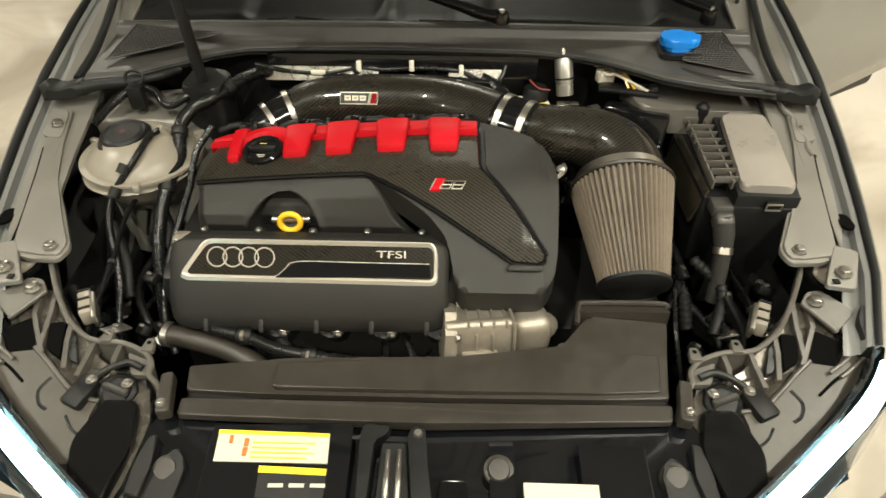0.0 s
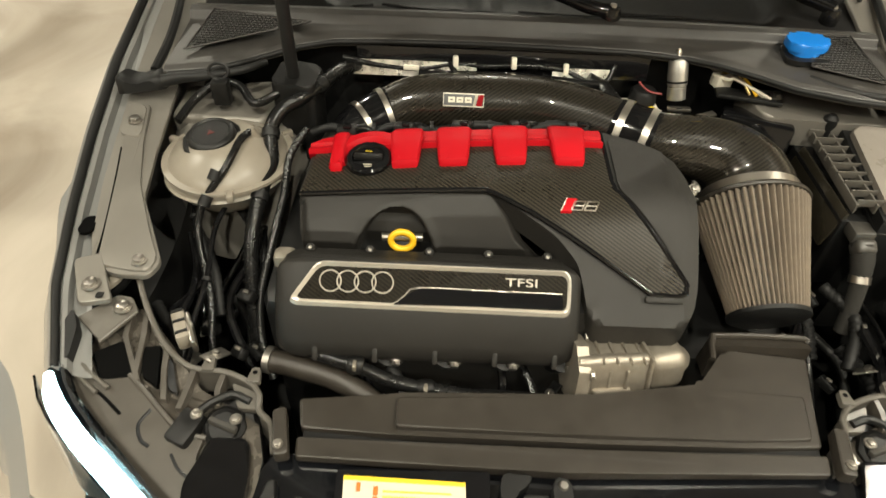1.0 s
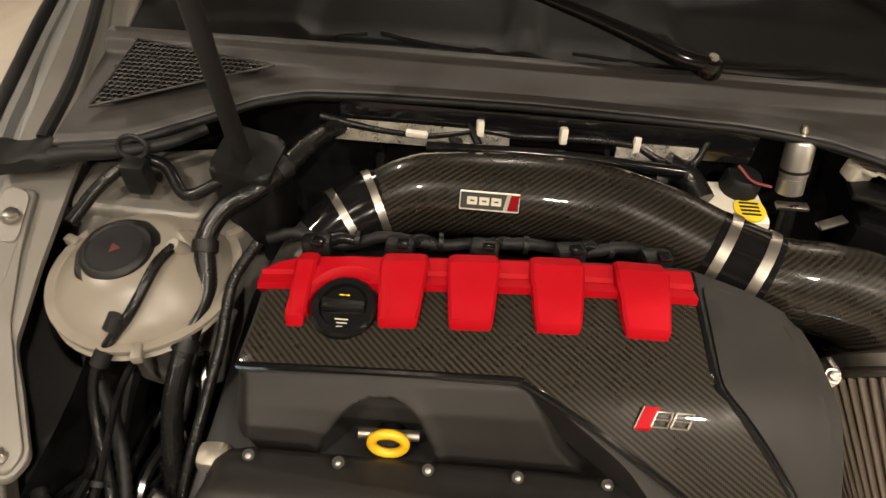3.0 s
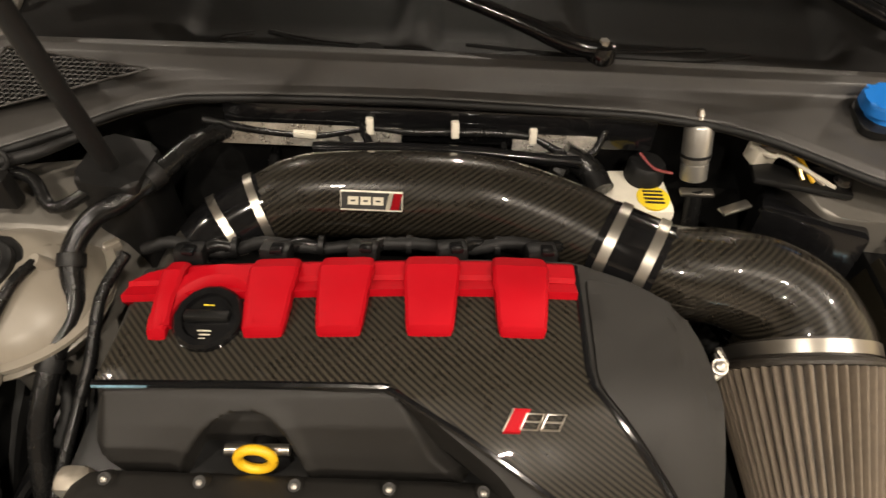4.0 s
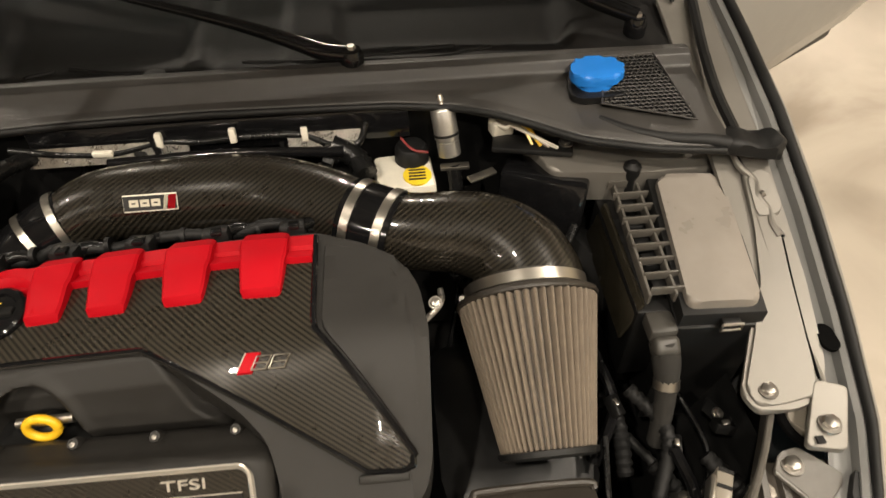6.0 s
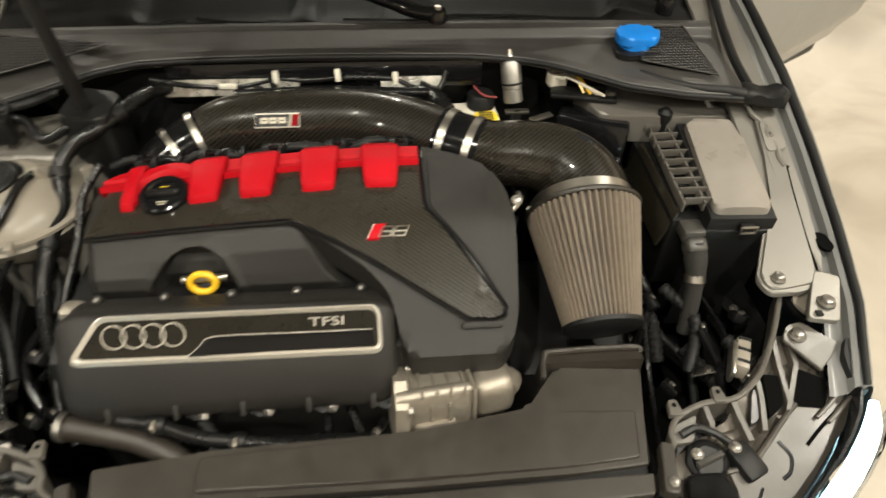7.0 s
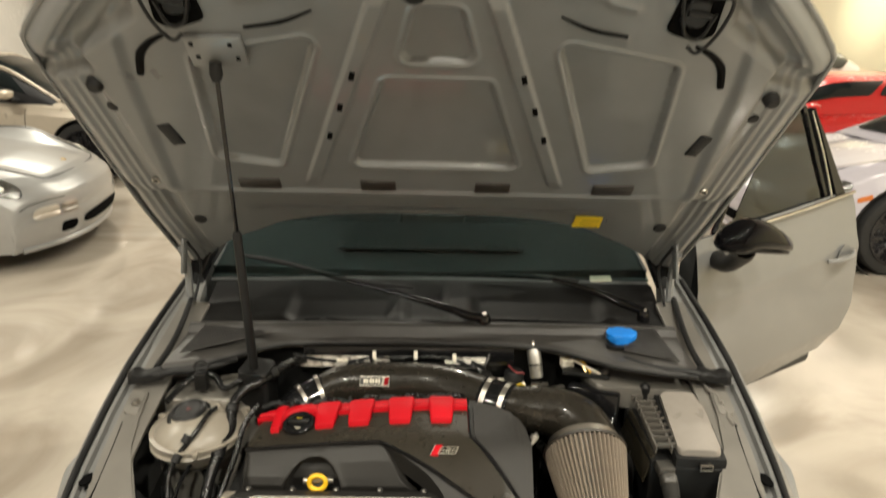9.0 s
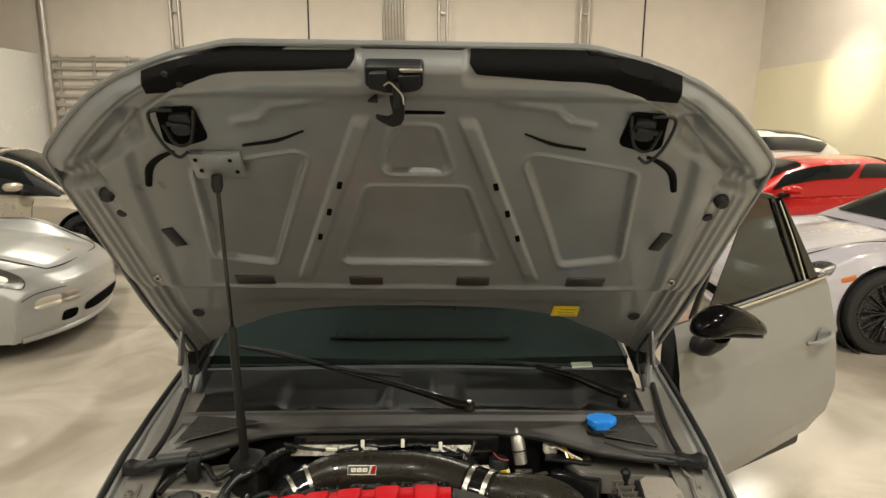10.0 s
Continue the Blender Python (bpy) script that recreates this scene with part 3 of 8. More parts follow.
def cowl_fn(u, v):
    x = -0.66 + 1.32 * u
    y0 = cowl_front(x)
    step = 1.178 - 0.012 * (1 - (x / 0.66) ** 2)
    rows = [(y0, 0.905), (y0 + 0.003, 0.918), (y0 + 0.014, 0.923), (y0 + 0.45 * (step - 0.02 - y0) + 0.006, 0.9265), (step - 0.022, 0.934), (step - 0.012, 0.949), (step, 0.953), (step + 0.016, 0.950),
            (step + 0.03, 0.938), (1.26, 0.945), (1.33, 0.962), (1.40, 0.99)]
    k = v * (len(rows) - 1)
    i = min(int(k), len(rows) - 2)
    y, z = [rows[i][c] + (rows[i + 1][c] - rows[i][c]) * (k - i) for c in (0, 1)]
    arch = -0.012 * (x / 0.66) ** 2
    if v > 0.72:
        w = ss(0.72, 0.8, v) * (1 - ss(0.92, 1.0, v))
        for cx, wd in ((-0.26, 0.16), (0.30, 0.2), (-0.02, 0.06)):
            z -= 0.012 * w * (1 - ss(wd * 0.8, wd, abs(x - cx)))
    return (x, y, z + arch)


cowl = part("scuttle_panel", sheet(lambda u, v: cowl_fn(u, v * 0.715), 120, 50), COWL, car, "charcoal plastic scuttle panel below the windscreen", 50)
part("water_tray", sheet(lambda u, v: cowl_fn(u, 0.715 + 0.285 * v), 120, 30), TRAY, car, "dark plastic tray below the wipers", 50)
part("scuttle_seal", tube([(x, cowl_front(x) - 0.004, 0.915 - 0.012 * (x / 0.66) ** 2) for x in np.linspace(-0.65, 0.65, 40)], 0.005, 10, 2), RUBBER, car, "black rubber bonnet seal")


def grille(tri, s, parent):
    """Honeycomb vent: a black sheet for the shade below and a net of six-sided cells."""
    pts = [np.array(p) for p in tri]
    bm, back = bm_new(), bm_new()

    def z_at(x, y):
        return 0.923 + 0.21 * (y - 1.05)

    def inside(p):
        k = [(q[0] - o[0]) * (p[1] - o[1]) - (q[1] - o[1]) * (p[0] - o[0]) for o, q in zip(pts, pts[1:] + pts[:1])]
        return min(k) >= 0 or max(k) <= 0
    r = 0.0043
    for i in range(72):
        for j in range(72):
            p = (min(q[0] for q in pts) + i * r * 1.75 + (j % 2) * r * 0.875, min(q[1] for q in pts) + j * r * 1.55)
            if not inside(p):
                continue
            o, n = [], []
            for q in range(6):
                t = math.pi / 6 + q * math.pi / 3
                o.append(bm.verts.new((p[0] + r * math.cos(t), p[1] + r * math.sin(t), z_at(*p) + 0.002)))
                n.append(bm.verts.new((p[0] + r * 0.64 * math.cos(t), p[1] + r * 0.64 * math.sin(t), z_at(*p) + 0.0005)))
            for q in range(6):
                bm.faces.new((o[q], o[(q + 1) % 6], n[(q + 1) % 6], n[q]))
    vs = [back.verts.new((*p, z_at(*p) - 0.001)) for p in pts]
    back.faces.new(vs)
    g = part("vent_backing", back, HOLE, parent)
    part("vent_grille", bm, COWL, parent, "honeycomb air vent")


VENT_L, VENT_R = [(-0.634, 1.040), (-0.424, 1.130), (-0.608, 1.156)], [(0.497, 1.066), (0.624, 1.026), (0.596, 1.158), (0.520, 1.157)]
grille(VENT_L, -1, cowl)
grille(VENT_R, 1, cowl)

for tri in (VENT_L, VENT_R):
    part("vent_frame", tube([(x, y, 0.924 + 0.21 * (y - 1.05)) for x, y in tri + tri[:1]], 0.0018, 6, 1), COWL, cowl)
def cowl_z(x, y):
    """Height of the scuttle panel at a place."""
    return min((cowl_fn((x + 0.66) / 1.32, k / 200) for k in range(60, 201)), key=lambda p: abs(p[1] - y))[2]


for line in ([(-0.30, 1.245), (-0.22, 1.215), (-0.085, 1.198)], [(-0.03, 1.225), (0.10, 1.205), (0.17, 1.225), (0.30, 1.245)], [(0.10, 1.205), (0.25, 1.200), (0.36, 1.235)], [(-0.32, 1.24), (-0.36, 1.22), (-0.33, 1.20), (-0.2, 1.195)]):
    part("panel_bead", tube([(x, y, cowl_z(x, y) + 0.0005) for x, y in line], 0.0034, 8, 5), TRAY, cowl)
part("blanking_plug", lathe((-0.155, 1.19, 0.938), (-0.155, 1.19, 0.943), [(0, 0.02), (1, 0.018)], 20), RUBBER, cowl)

# washer filler cap
wc = part("washer_cap", prism(rounded([(0.458, 1.112), (0.464, 1.138), (0.480, 1.148), (0.518, 1.147), (0.538, 1.133), (0.540, 1.110), (0.522, 1.090), (0.480, 1.088), (0.462, 1.098)], 0.008, 3), lambda x, y: 0.955, lambda x, y: 0.940, 0.006, 3), BLUE, car, "bright blue washer filler cap")
part("cap_skirt", prism(rounded([(0.466, 1.106), (0.474, 1.136), (0.512, 1.139), (0.532, 1.111), (0.512, 1.089), (0.480, 1.089)], 0.008, 3), lambda x, y: 0.941, lambda x, y: 0.916, 0.002), BLUE, wc)
part("filler_recess", prism(rounded([(0.455, 1.085), (0.460, 1.148), (0.53, 1.148), (0.556, 1.11), (0.535, 1.076), (0.47, 1.074)], 0.03, 5), lambda x, y: 0.9315, lambda x, y: 0.922, 0.002), BLACK, car)

# windscreen, dashboard, pillars and the rest of the shell
def screen(u, v):
    x = (-0.66 + 1.32 * u) * (1 - 0.16 * v)
    return (x, 1.385 - 0.05 * (1 - (2 * u - 1) ** 2) + 0.80 * v, 0.982 + 0.40 * v + 0.03 * math.sin(math.pi * u))


part("windscreen", sheet(screen, 30, 16, 0.005), CLEAR, car, "clean windscreen with a dark lower band").visible_shadow = False
part("screen_sticker", box((0.508, 1.372, 0.992), (0.066, 0.020, 0.0015), 0, turn(27, 0, 8)), PAPER, car, "small white sticker on the windscreen")
part("dash_vent", box((0.0, 1.62, 1.004), (0.62, 0.05, 0.008), 0.003, turn(8, 0, 0)), INTERIOR, car)
for k in range(18):
    part("vent_slat", box((-0.29 + 0.034 * k, 1.62, 1.010), (0.006, 0.05, 0.006), 0.001, turn(8, 0, 0)), INTERIOR, car)
part("dashboard", sections([[(x, 1.50 + 0.06 * abs(x), 0.88), (x, 1.48 + 0.06 * abs(x), 0.965), (x, 1.70, 1.0), (x, 1.95, 0.99), (x, 2.02, 0.92), (x, 2.0, 0.70)] for x in np.linspace(-0.7, 0.7, 15)]), INTERIOR, car)
for s in (-1, 1):
    part("front_seat", sections([[(s * 0.38 + dx, 2.55 + 0.1 * k, 0.6 + 0.1 * k * 2) for dx, k in ((-0.24, 0), (0.24, 0), (0.22, 1), (0.12, 3.6), (-0.12, 3.6), (-0.22, 1))], [(s * 0.38 + dx, 2.70 + 0.1 * k, 0.6 + 0.1 * k * 2) for dx, k in ((-0.24, 0), (0.24, 0), (0.22, 1), (0.12, 3.6), (-0.12, 3.6), (-0.22, 1))]]), INTERIOR, car)
part("interior_floor", box((0, 2.9, 0.42), (1.4, 2.6, 0.04)), INTERIOR, car)
part("bulkhead", box((0, 1.46, 0.66), (1.36, 0.05, 0.58)), INTERIOR, car)


def shell(u, v):
    """Roof and upper rear of the shell, from the screen's top to the tail."""
    y = 2.15 + 2.2 * u
    zt = float(np.interp(y, [2.15, 2.5, 3.0, 3.6, 4.0, 4.25, 4.36], [1.395, 1.425, 1.43, 1.38, 1.28, 1.0, 0.75]))
    w = float(np.interp(y, [2.15, 3.0, 3.8, 4.36], [0.56, 0.60, 0.58, 0.60]))
    a = (v - 0.5) * math.pi
    return (w * math.sin(a) * (1 + 0.1 * abs(math.sin(a)) ** 6), y, zt - 0.10 * (1 - math.cos(a)) ** 1.5)


part("roof", sheet(shell, 30, 24), PAINT, car, "grey painted roof")
for s in (-1, 1):
    def side(u, v, s=s):
        y = 1.72 + 2.6 * u
        z = 0.25 + 0.72 * v
        x = 0.885 - 0.10 * ss(0.75, 1.0, v) - 0.05 * ss(0.2, 0.0, v) - 0.08 * ss(0.85, 1.0, u)
        d = math.hypot(y - 3.56, z - 0.33)
        if d < 0.36:
            x -= 0.12
        return (s * x, y, z)
    if s < 0:
        part("body_side", sheet(side, 60, 24), PAINT, car)
    else:
        part("body_side", sheet(lambda u, v: side(0.42 + 0.58 * u, v), 40, 24), PAINT, car)
        part("door_sill", box((0.84, 2.3, 0.32), (0.1, 1.2, 0.14), 0.02), PAINT, car)
        part("door_pillar", box((0.80, 2.82, 0.75), (0.08, 0.1, 0.9), 0.02), PAINT, car)
    part("side_window", sheet(lambda u, v, s=s: (s * (0.80 - 0.2 * v), (1.75 if s < 0 else 2.8) + (2.35 if s < 0 else 1.3) * u + 0.35 * v * (1 - u) - 0.25 * v * u, 0.97 + 0.36 * v), 16, 6, 0.004), CLEAR, car, "side window").visible_shadow = False
    part("windscreen_pillar", tube([(s * 0.70, 1.36, 0.985), (s * 0.66, 1.75, 1.19), (s * 0.575, 2.2, 1.39)], [0.03, 0.028, 0.03], 10, 4), GLOSS, car)
    part("pillar_base", prism(rounded([(s * x, y) for x, y in ((0.655, 1.02), (0.735, 1.0), (0.752, 1.2), (0.748, 1.42), (0.70, 1.42), (0.672, 1.25))], 0.01, 3), lambda x, y: rail(y)[1] - 0.012, lambda x, y: rail(y)[1] - 0.06, 0.004), PAINT, car)
    part("hinge_gutter_seal", tube([(s * 0.700, 1.31, 0.972), (s * 0.690, 1.24, 0.957), (s * 0.680, 1.16, 0.938), (s * 0.676, 1.08, 0.918), (s * 0.680, 1.00, 0.900)], 0.008, 8, 4), RUBBER, car)
    hinge = part("bonnet_hinge", tube([(s * 0.695, 1.30, 0.95), (s * 0.70, 1.32, 1.02), (s * 0.70, 1.31, 1.07), (s * 0.70, 1.29, 1.10)], 0.011, 8, 5), PAINT_IN, car, "grey steel bonnet hinge arm")
    part("hinge_plate", box((s * 0.692, 1.285, 1.08), (0.008, 0.03, 0.10), 0.003, turn(-20, 0, 0)), PAINT_IN, hinge)
    part("washer_hose", tube([(s * 0.672, 1.27, 0.95), (s * 0.665, 1.33, 1.04), (s * 0.68, 1.29, 1.12)], 0.004, 8, 6), RUBBER, hinge)
    for wy in (0.95, 3.56):
        wh = part("wheel", lathe((s * 0.60, wy, 0.33), (s * 0.86, wy, 0.33), [(0, 0.2), (0, 0.30), (0.15, 0.33), (0.85, 0.33), (1, 0.30), (0.96, 0.235), (0.75, 0.22), (0.7, 0.0)], 40), TYRE, car, "black tyre")
        part("rim", lathe((s * 0.80, wy, 0.33), (s * 0.865, wy, 0.33), [(0, 0.235), (0.9, 0.232), (0.7, 0.21), (0.3, 0.19), (0.8, 0.06), (1, 0.05), (1, 0.0)], 40, lambda a, q: 1.0), RIM, wh)

# front bumper and grille
def bumper(u, v):
    a = (u - 0.5) * 2
    x = 0.86 * math.copysign(abs(a) ** 0.85, a)
    y = 0.16 - 0.10 * (1 - abs(a) ** 2.2) + 0.36 * ss(0.55, 1.0, abs(a))
    k = [(0.05, 0.60), (-0.02, 0.57), (-0.06, 0.45), (-0.05, 0.30), (0.0, 0.18)]
    j = v * 4
    i = min(int(j), 3)
    dy, z = [k[i][c] + (k[i + 1][c] - k[i][c]) * (j - i) for c in (0, 1)]
    return (x, y + dy, z + 0.05 * ss(0.4, 1, abs(a)) * (1 - v))


part("front_bumper", sheet(bumper, 60, 24), PAINT, car, "grey front bumper")
part("radiator_grille", sheet(lambda u, v: ((u - 0.5) * 0.85, 0.05 - 0.01 * math.cos(6 * (u - 0.5)), 0.57 - 0.3 * v), 20, 8, 0.01), GLOSS, car, "gloss black front grille")

# wipers
def wiper(name, pivot, pts, blade, label):
    w = part(name, tube(pts, [0.013, 0.0135, 0.010, 0.006], 10, 5), GLOSS, car, label)
    part("pivot_cap", lathe((pivot[0], pivot[1], pivot[2] - 0.03), (pivot[0], pivot[1], pivot[2] + 0.006), [(0, 0.018), (0.6, 0.018), (0.9, 0.014), (1, 0.0)], 20), GLOSS, w)
    part("pivot_nut", lathe((pivot[0], pivot[1], pivot[2] + 0.003), (pivot[0], pivot[1], pivot[2] + 0.009), [(0, 0.008), (1, 0.006)], 6), BOLT, w)
    part("blade", tube(blade, [0.004, 0.009, 0.009, 0.004], 6, 4), RUBBER, w)


wiper("wiper_arm", (0.146, 1.172, 0.958), [(0.146, 1.172, 0.952), (0.105, 1.180, 0.955), (0.055, 1.205, 0.962), (-0.05, 1.258, 0.972), (-0.246, 1.338, 0.990)],
      [(-0.05, 1.300, 0.985), (-0.246, 1.345, 0.992), (-0.45, 1.405, 1.020), (-0.60, 1.440, 1.035)], "gloss black wiper arm folded below the screen")
wiper("wiper_arm", (0.60, 1.228, 0.950), [(0.60, 1.228, 0.952), (0.545, 1.262, 0.962), (0.46, 1.318, 0.980), (0.36, 1.350, 0.996)],
      [(0.44, 1.352, 0.992), (0.32, 1.362, 0.998), (0.20, 1.370, 1.000), (0.07, 1.372, 0.998)], "gloss black wiper arm lying on the screen")

# ---- bonnet ----
HD, HN, H0 = Vector((0, -0.6530, 0.7574)), Vector((0, 0.7574, 0.6530)), Vector((0, 1.42, 0.972))
LEAN = 0.008


def hp(x, v, n=0.0):
    """A place on the bonnet: x across, v metres from its rear edge, n outwards from its inner face."""
    return H0 + Vector((x, 0, 0.004 - LEAN * x)) + HD * v + HN * n


HM = Matrix(((1, 0, 0, H0.x), (0, HD.y, -HN.y, H0.y), (-LEAN, HD.z, -HN.z, H0.z + 0.004), (0, 0, 0, 1)))


def hv(y):
    return (1.42 - y) / 0.653


def rear_edge(x):
    """How far the curved rear edge lies from the hinge line at x."""
    return 0.31 * max(0.0, 1 - abs(x / 0.70) ** 3.0)


def half_width(v):
    v = np.array([v - 0.016, v - 0.008, v, v + 0.008, v + 0.016]).clip(0.0, 1.15)
    return float(np.mean(np.interp(v, [0.0, 0.03, 0.3, 0.6, 0.80, 0.875, 0.95, 1.02, 1.075, 1.115, 1.135, 1.150], [0.715, 0.745, 0.768, 0.774, 0.779, 0.776, 0.705, 0.630, 0.55, 0.46, 0.40, 0.30])))


def poly_sd(p, poly):
    """Signed distance to a polygon, negative inside."""
    d, inside = 1e9, False
    for i in range(len(poly)):
        a, b = poly[i - 1], poly[i]
        ex, ey, wx, wy = b[0] - a[0], b[1] - a[1], p[0] - a[0], p[1] - a[1]
        t = min(1, max(0, (wx * ex + wy * ey) / (ex * ex + ey * ey)))
        d = min(d, math.hypot(wx - t * ex, wy - t * ey))
        if (a[1] > p[1]) != (b[1] > p[1]) and p[0] < (b[0] - a[0]) * (p[1] - a[1]) / (b[1] - a[1]) + a[0]:
            inside = not inside
    return -d if inside else d


def inset(poly, r):
    """A convex outline with each side moved inwards by r."""
    n = len(poly)
    cx, cy = sum(p[0] for p in poly) / n, sum(p[1] for p in poly) / n
    lines = []
    for i in range(n):
        (x0, y0), (x1, y1) = poly[i], poly[(i + 1) % n]
        nx, ny = y1 - y0, x0 - x1
        k = math.hypot(nx, ny)
        nx, ny = nx / k, ny / k
        if (cx - x0) * nx + (cy - y0) * ny < 0:
            nx, ny = -nx, -ny
        lines.append((nx, ny, nx * x0 + ny * y0 + r))
    out = []
    for i in range(n):
        a, b, c = lines[i - 1]
        d, e, f = lines[i]
        det = a * e - b * d
        out.append(((c * e - b * f) / det, (a * f - c * d) / det))
    return out


def line_d(p, pts):
    """Distance to a polyline."""
    best = 1e9
    for a, b in zip(pts, pts[1:]):
        ex, ey, wx, wy = b[0] - a[0], b[1] - a[1], p[0] - a[0], p[1] - a[1]
        t = min(1, max(0, (wx * ex + wy * ey) / (ex * ex + ey * ey)))
        best = min(best, math.hypot(wx - t * ex, wy - t * ey))
    return best


PANELS = [inset(q, 0.018) for q in ([(-0.032, 0.987), (0.048, 0.987), (0.082, 0.862), (-0.064, 0.862)],
                                    [(-0.097, 0.815), (0.113, 0.815), (0.199, 0.543), (-0.183, 0.543)],
                                    [(0.230, 0.918), (0.468, 0.866), (0.503, 0.564), (0.366, 0.536)],
                                    [(-0.214, 0.918), (-0.454, 0.866), (-0.489, 0.564), (-0.352, 0.536)])]
POCKETS = [inset([(s * 0.695, 0.895), (s * 0.560, 1.020), (s * 0.518, 1.015), (s * 0.530, 0.950), (s * 0.600, 0.880), (s * 0.668, 0.812)], 0.012) for s in (-1, 1)]
WEB = inset([(-0.55, 1.06), (0.56, 1.06), (0.60, 0.80), (0.635, 0.40), (-0.625, 0.40), (-0.59, 0.80)], 0.06)
BEADS = [[(s * 0.345 + 0.006, 0.997), (s * 0.300 + 0.006, 1.006), (s * 0.270 + 0.006, 1.036), (s * 0.165 + 0.006, 1.054)] for s in (-1, 1)]


def inner_height(x, v):
    """Relief of the bonnet's inner panel; positive is towards the outer skin."""
    h = 0.0
    for q in PANELS:
        d = poly_sd((x, v), q) - 0.018
        if d < 0.03:
            h += 0.0135 * ss(0.003, -0.004, d) - 0.0032 * math.exp(-((d - 0.0075) / 0.0042) ** 2)
    for q in POCKETS:
        d = poly_sd((x, v), q) - 0.012
        if d < 0.04:
            h += 0.022 * ss(0.010, -0.022, d)
    a = abs(x - 0.006)
    # two long diagonal ribs
    c = 0.104 + 0.172 * (1.0 - v) / 0.48
    if 0.46 < v < 1.02:
        h -= 0.008 * ss(0.020, 0.013, abs(a - c)) * ss(0.46, 0.51, v) * ss(1.02, 0.99, v)
    for q in BEADS:
        if 0.97 < v < 1.09:
            h -= 0.0035 * math.exp(-(line_d((x, v), q) / 0.009) ** 2)
    # the web stands a little back from the frame round it
    h -= 0.009 * ss(0.050, 0.075, poly_sd((x, v), WEB)) * ss(0.40, 0.46, v)
    # frame, bead and rolled edge
    w = half_width(v) - abs(x)
    h += 0.009 * ss(0.128, 0.112, w)
    h -= 0.0035 * math.exp(-((w - 0.068) / 0.0045) ** 2) + 0.004 * math.exp(-((w - 0.088) / 0.005) ** 2) * ss(0.9, 0.84, v) + 0.004 * math.exp(-((w - 0.048) / 0.006) ** 2)
    h += 0.034 * ss(0.044, -0.01, w)
    # rear lip and the step before the hinge edge
    h += 0.015 * ss(0.425, 0.408, v) * ss(0.72, 0.66, a) - 0.006 * math.exp(-((v - 0.435) / 0.010) ** 2) * ss(0.6, 0.5, a)
    h += 0.008 * ss(0.36, 0.32, v) * ss(0.5, 0.4, a)
    # seat of the front strip and the raised latch plate
    h += 0.010 * ss(1.058, 1.085, v - 0.03 * ss(0.46, 0.30, a)) * ss(0.085, 0.105, a) * ss(0.0, 0.03, w)
    h += 0.030 * ss(1.120, 1.152, v) * ss(0.0, 0.03, w)
    h += 0.004 * ss(0.006, 0.0, abs(v - 1.024) - 0.001) * ss(0.0, 0.01, x + 0.018) * ss(0.07, 0.06, x)
    return h


def hood_in(u, q):
    v = 1.150 * q
    x = (2 * u - 1) * half_width(v)
    v = v + rear_edge(x) * (1 - q) ** 2 if q < 1 else v
    x = (2 * u - 1) * half_width(v)
    return hp(x, v, inner_height(x, v))


hood = part("bonnet_inner_panel", sheet(hood_in, 360, 300), PAINT_IN, car, "grey pressed inner panel of the raised bonnet", 60)


def hood_out(u, q):
    v = -0.005 + 1.158 * q
    x = (2 * u - 1) * (half_width(max(0, v)) + 0.006)
    v += rear_edge(x) * (1 - q) ** 2
    e = 1 - abs(2 * u - 1) ** 6
    return hp(x, v, 0.038 + 0.020 * e * (1 - 0.8 * q ** 6) + 0.006 * math.cos(2 * x) * (1 - q ** 6))


part("bonnet_skin", sheet(hood_out, 60, 50), PAINT, hood, "grey painted outer skin")
edge = bm_new()
path = [(-half_width(v), v) for v in np.linspace(0.02, 1.148, 46)] + [(x, 1.152) for x in np.linspace(-0.31, 0.31, 12)] + [(half_width(v), v) for v in np.linspace(1.148, 0.02, 46)]
add_tube(edge, [hp(x, v, 0.032) for x, v in path], 0.0065, 8, 1)
part("bonnet_hem", edge, PAINT_IN, hood)


def hbox(name, x, v, sx, sv, sn, n, material, parent, label="", rz=0.0, bevel=0.003):
    """A small box lying on the bonnet's inner face."""
    m = Matrix(((1, 0, 0), (0, HD.y, HN.y), (0, HD.z, HN.z))) @ turn(0, 0, rz)
    return part(name, box(hp(x, v, n), (sx, sv, sn), bevel, m), material, parent, label)


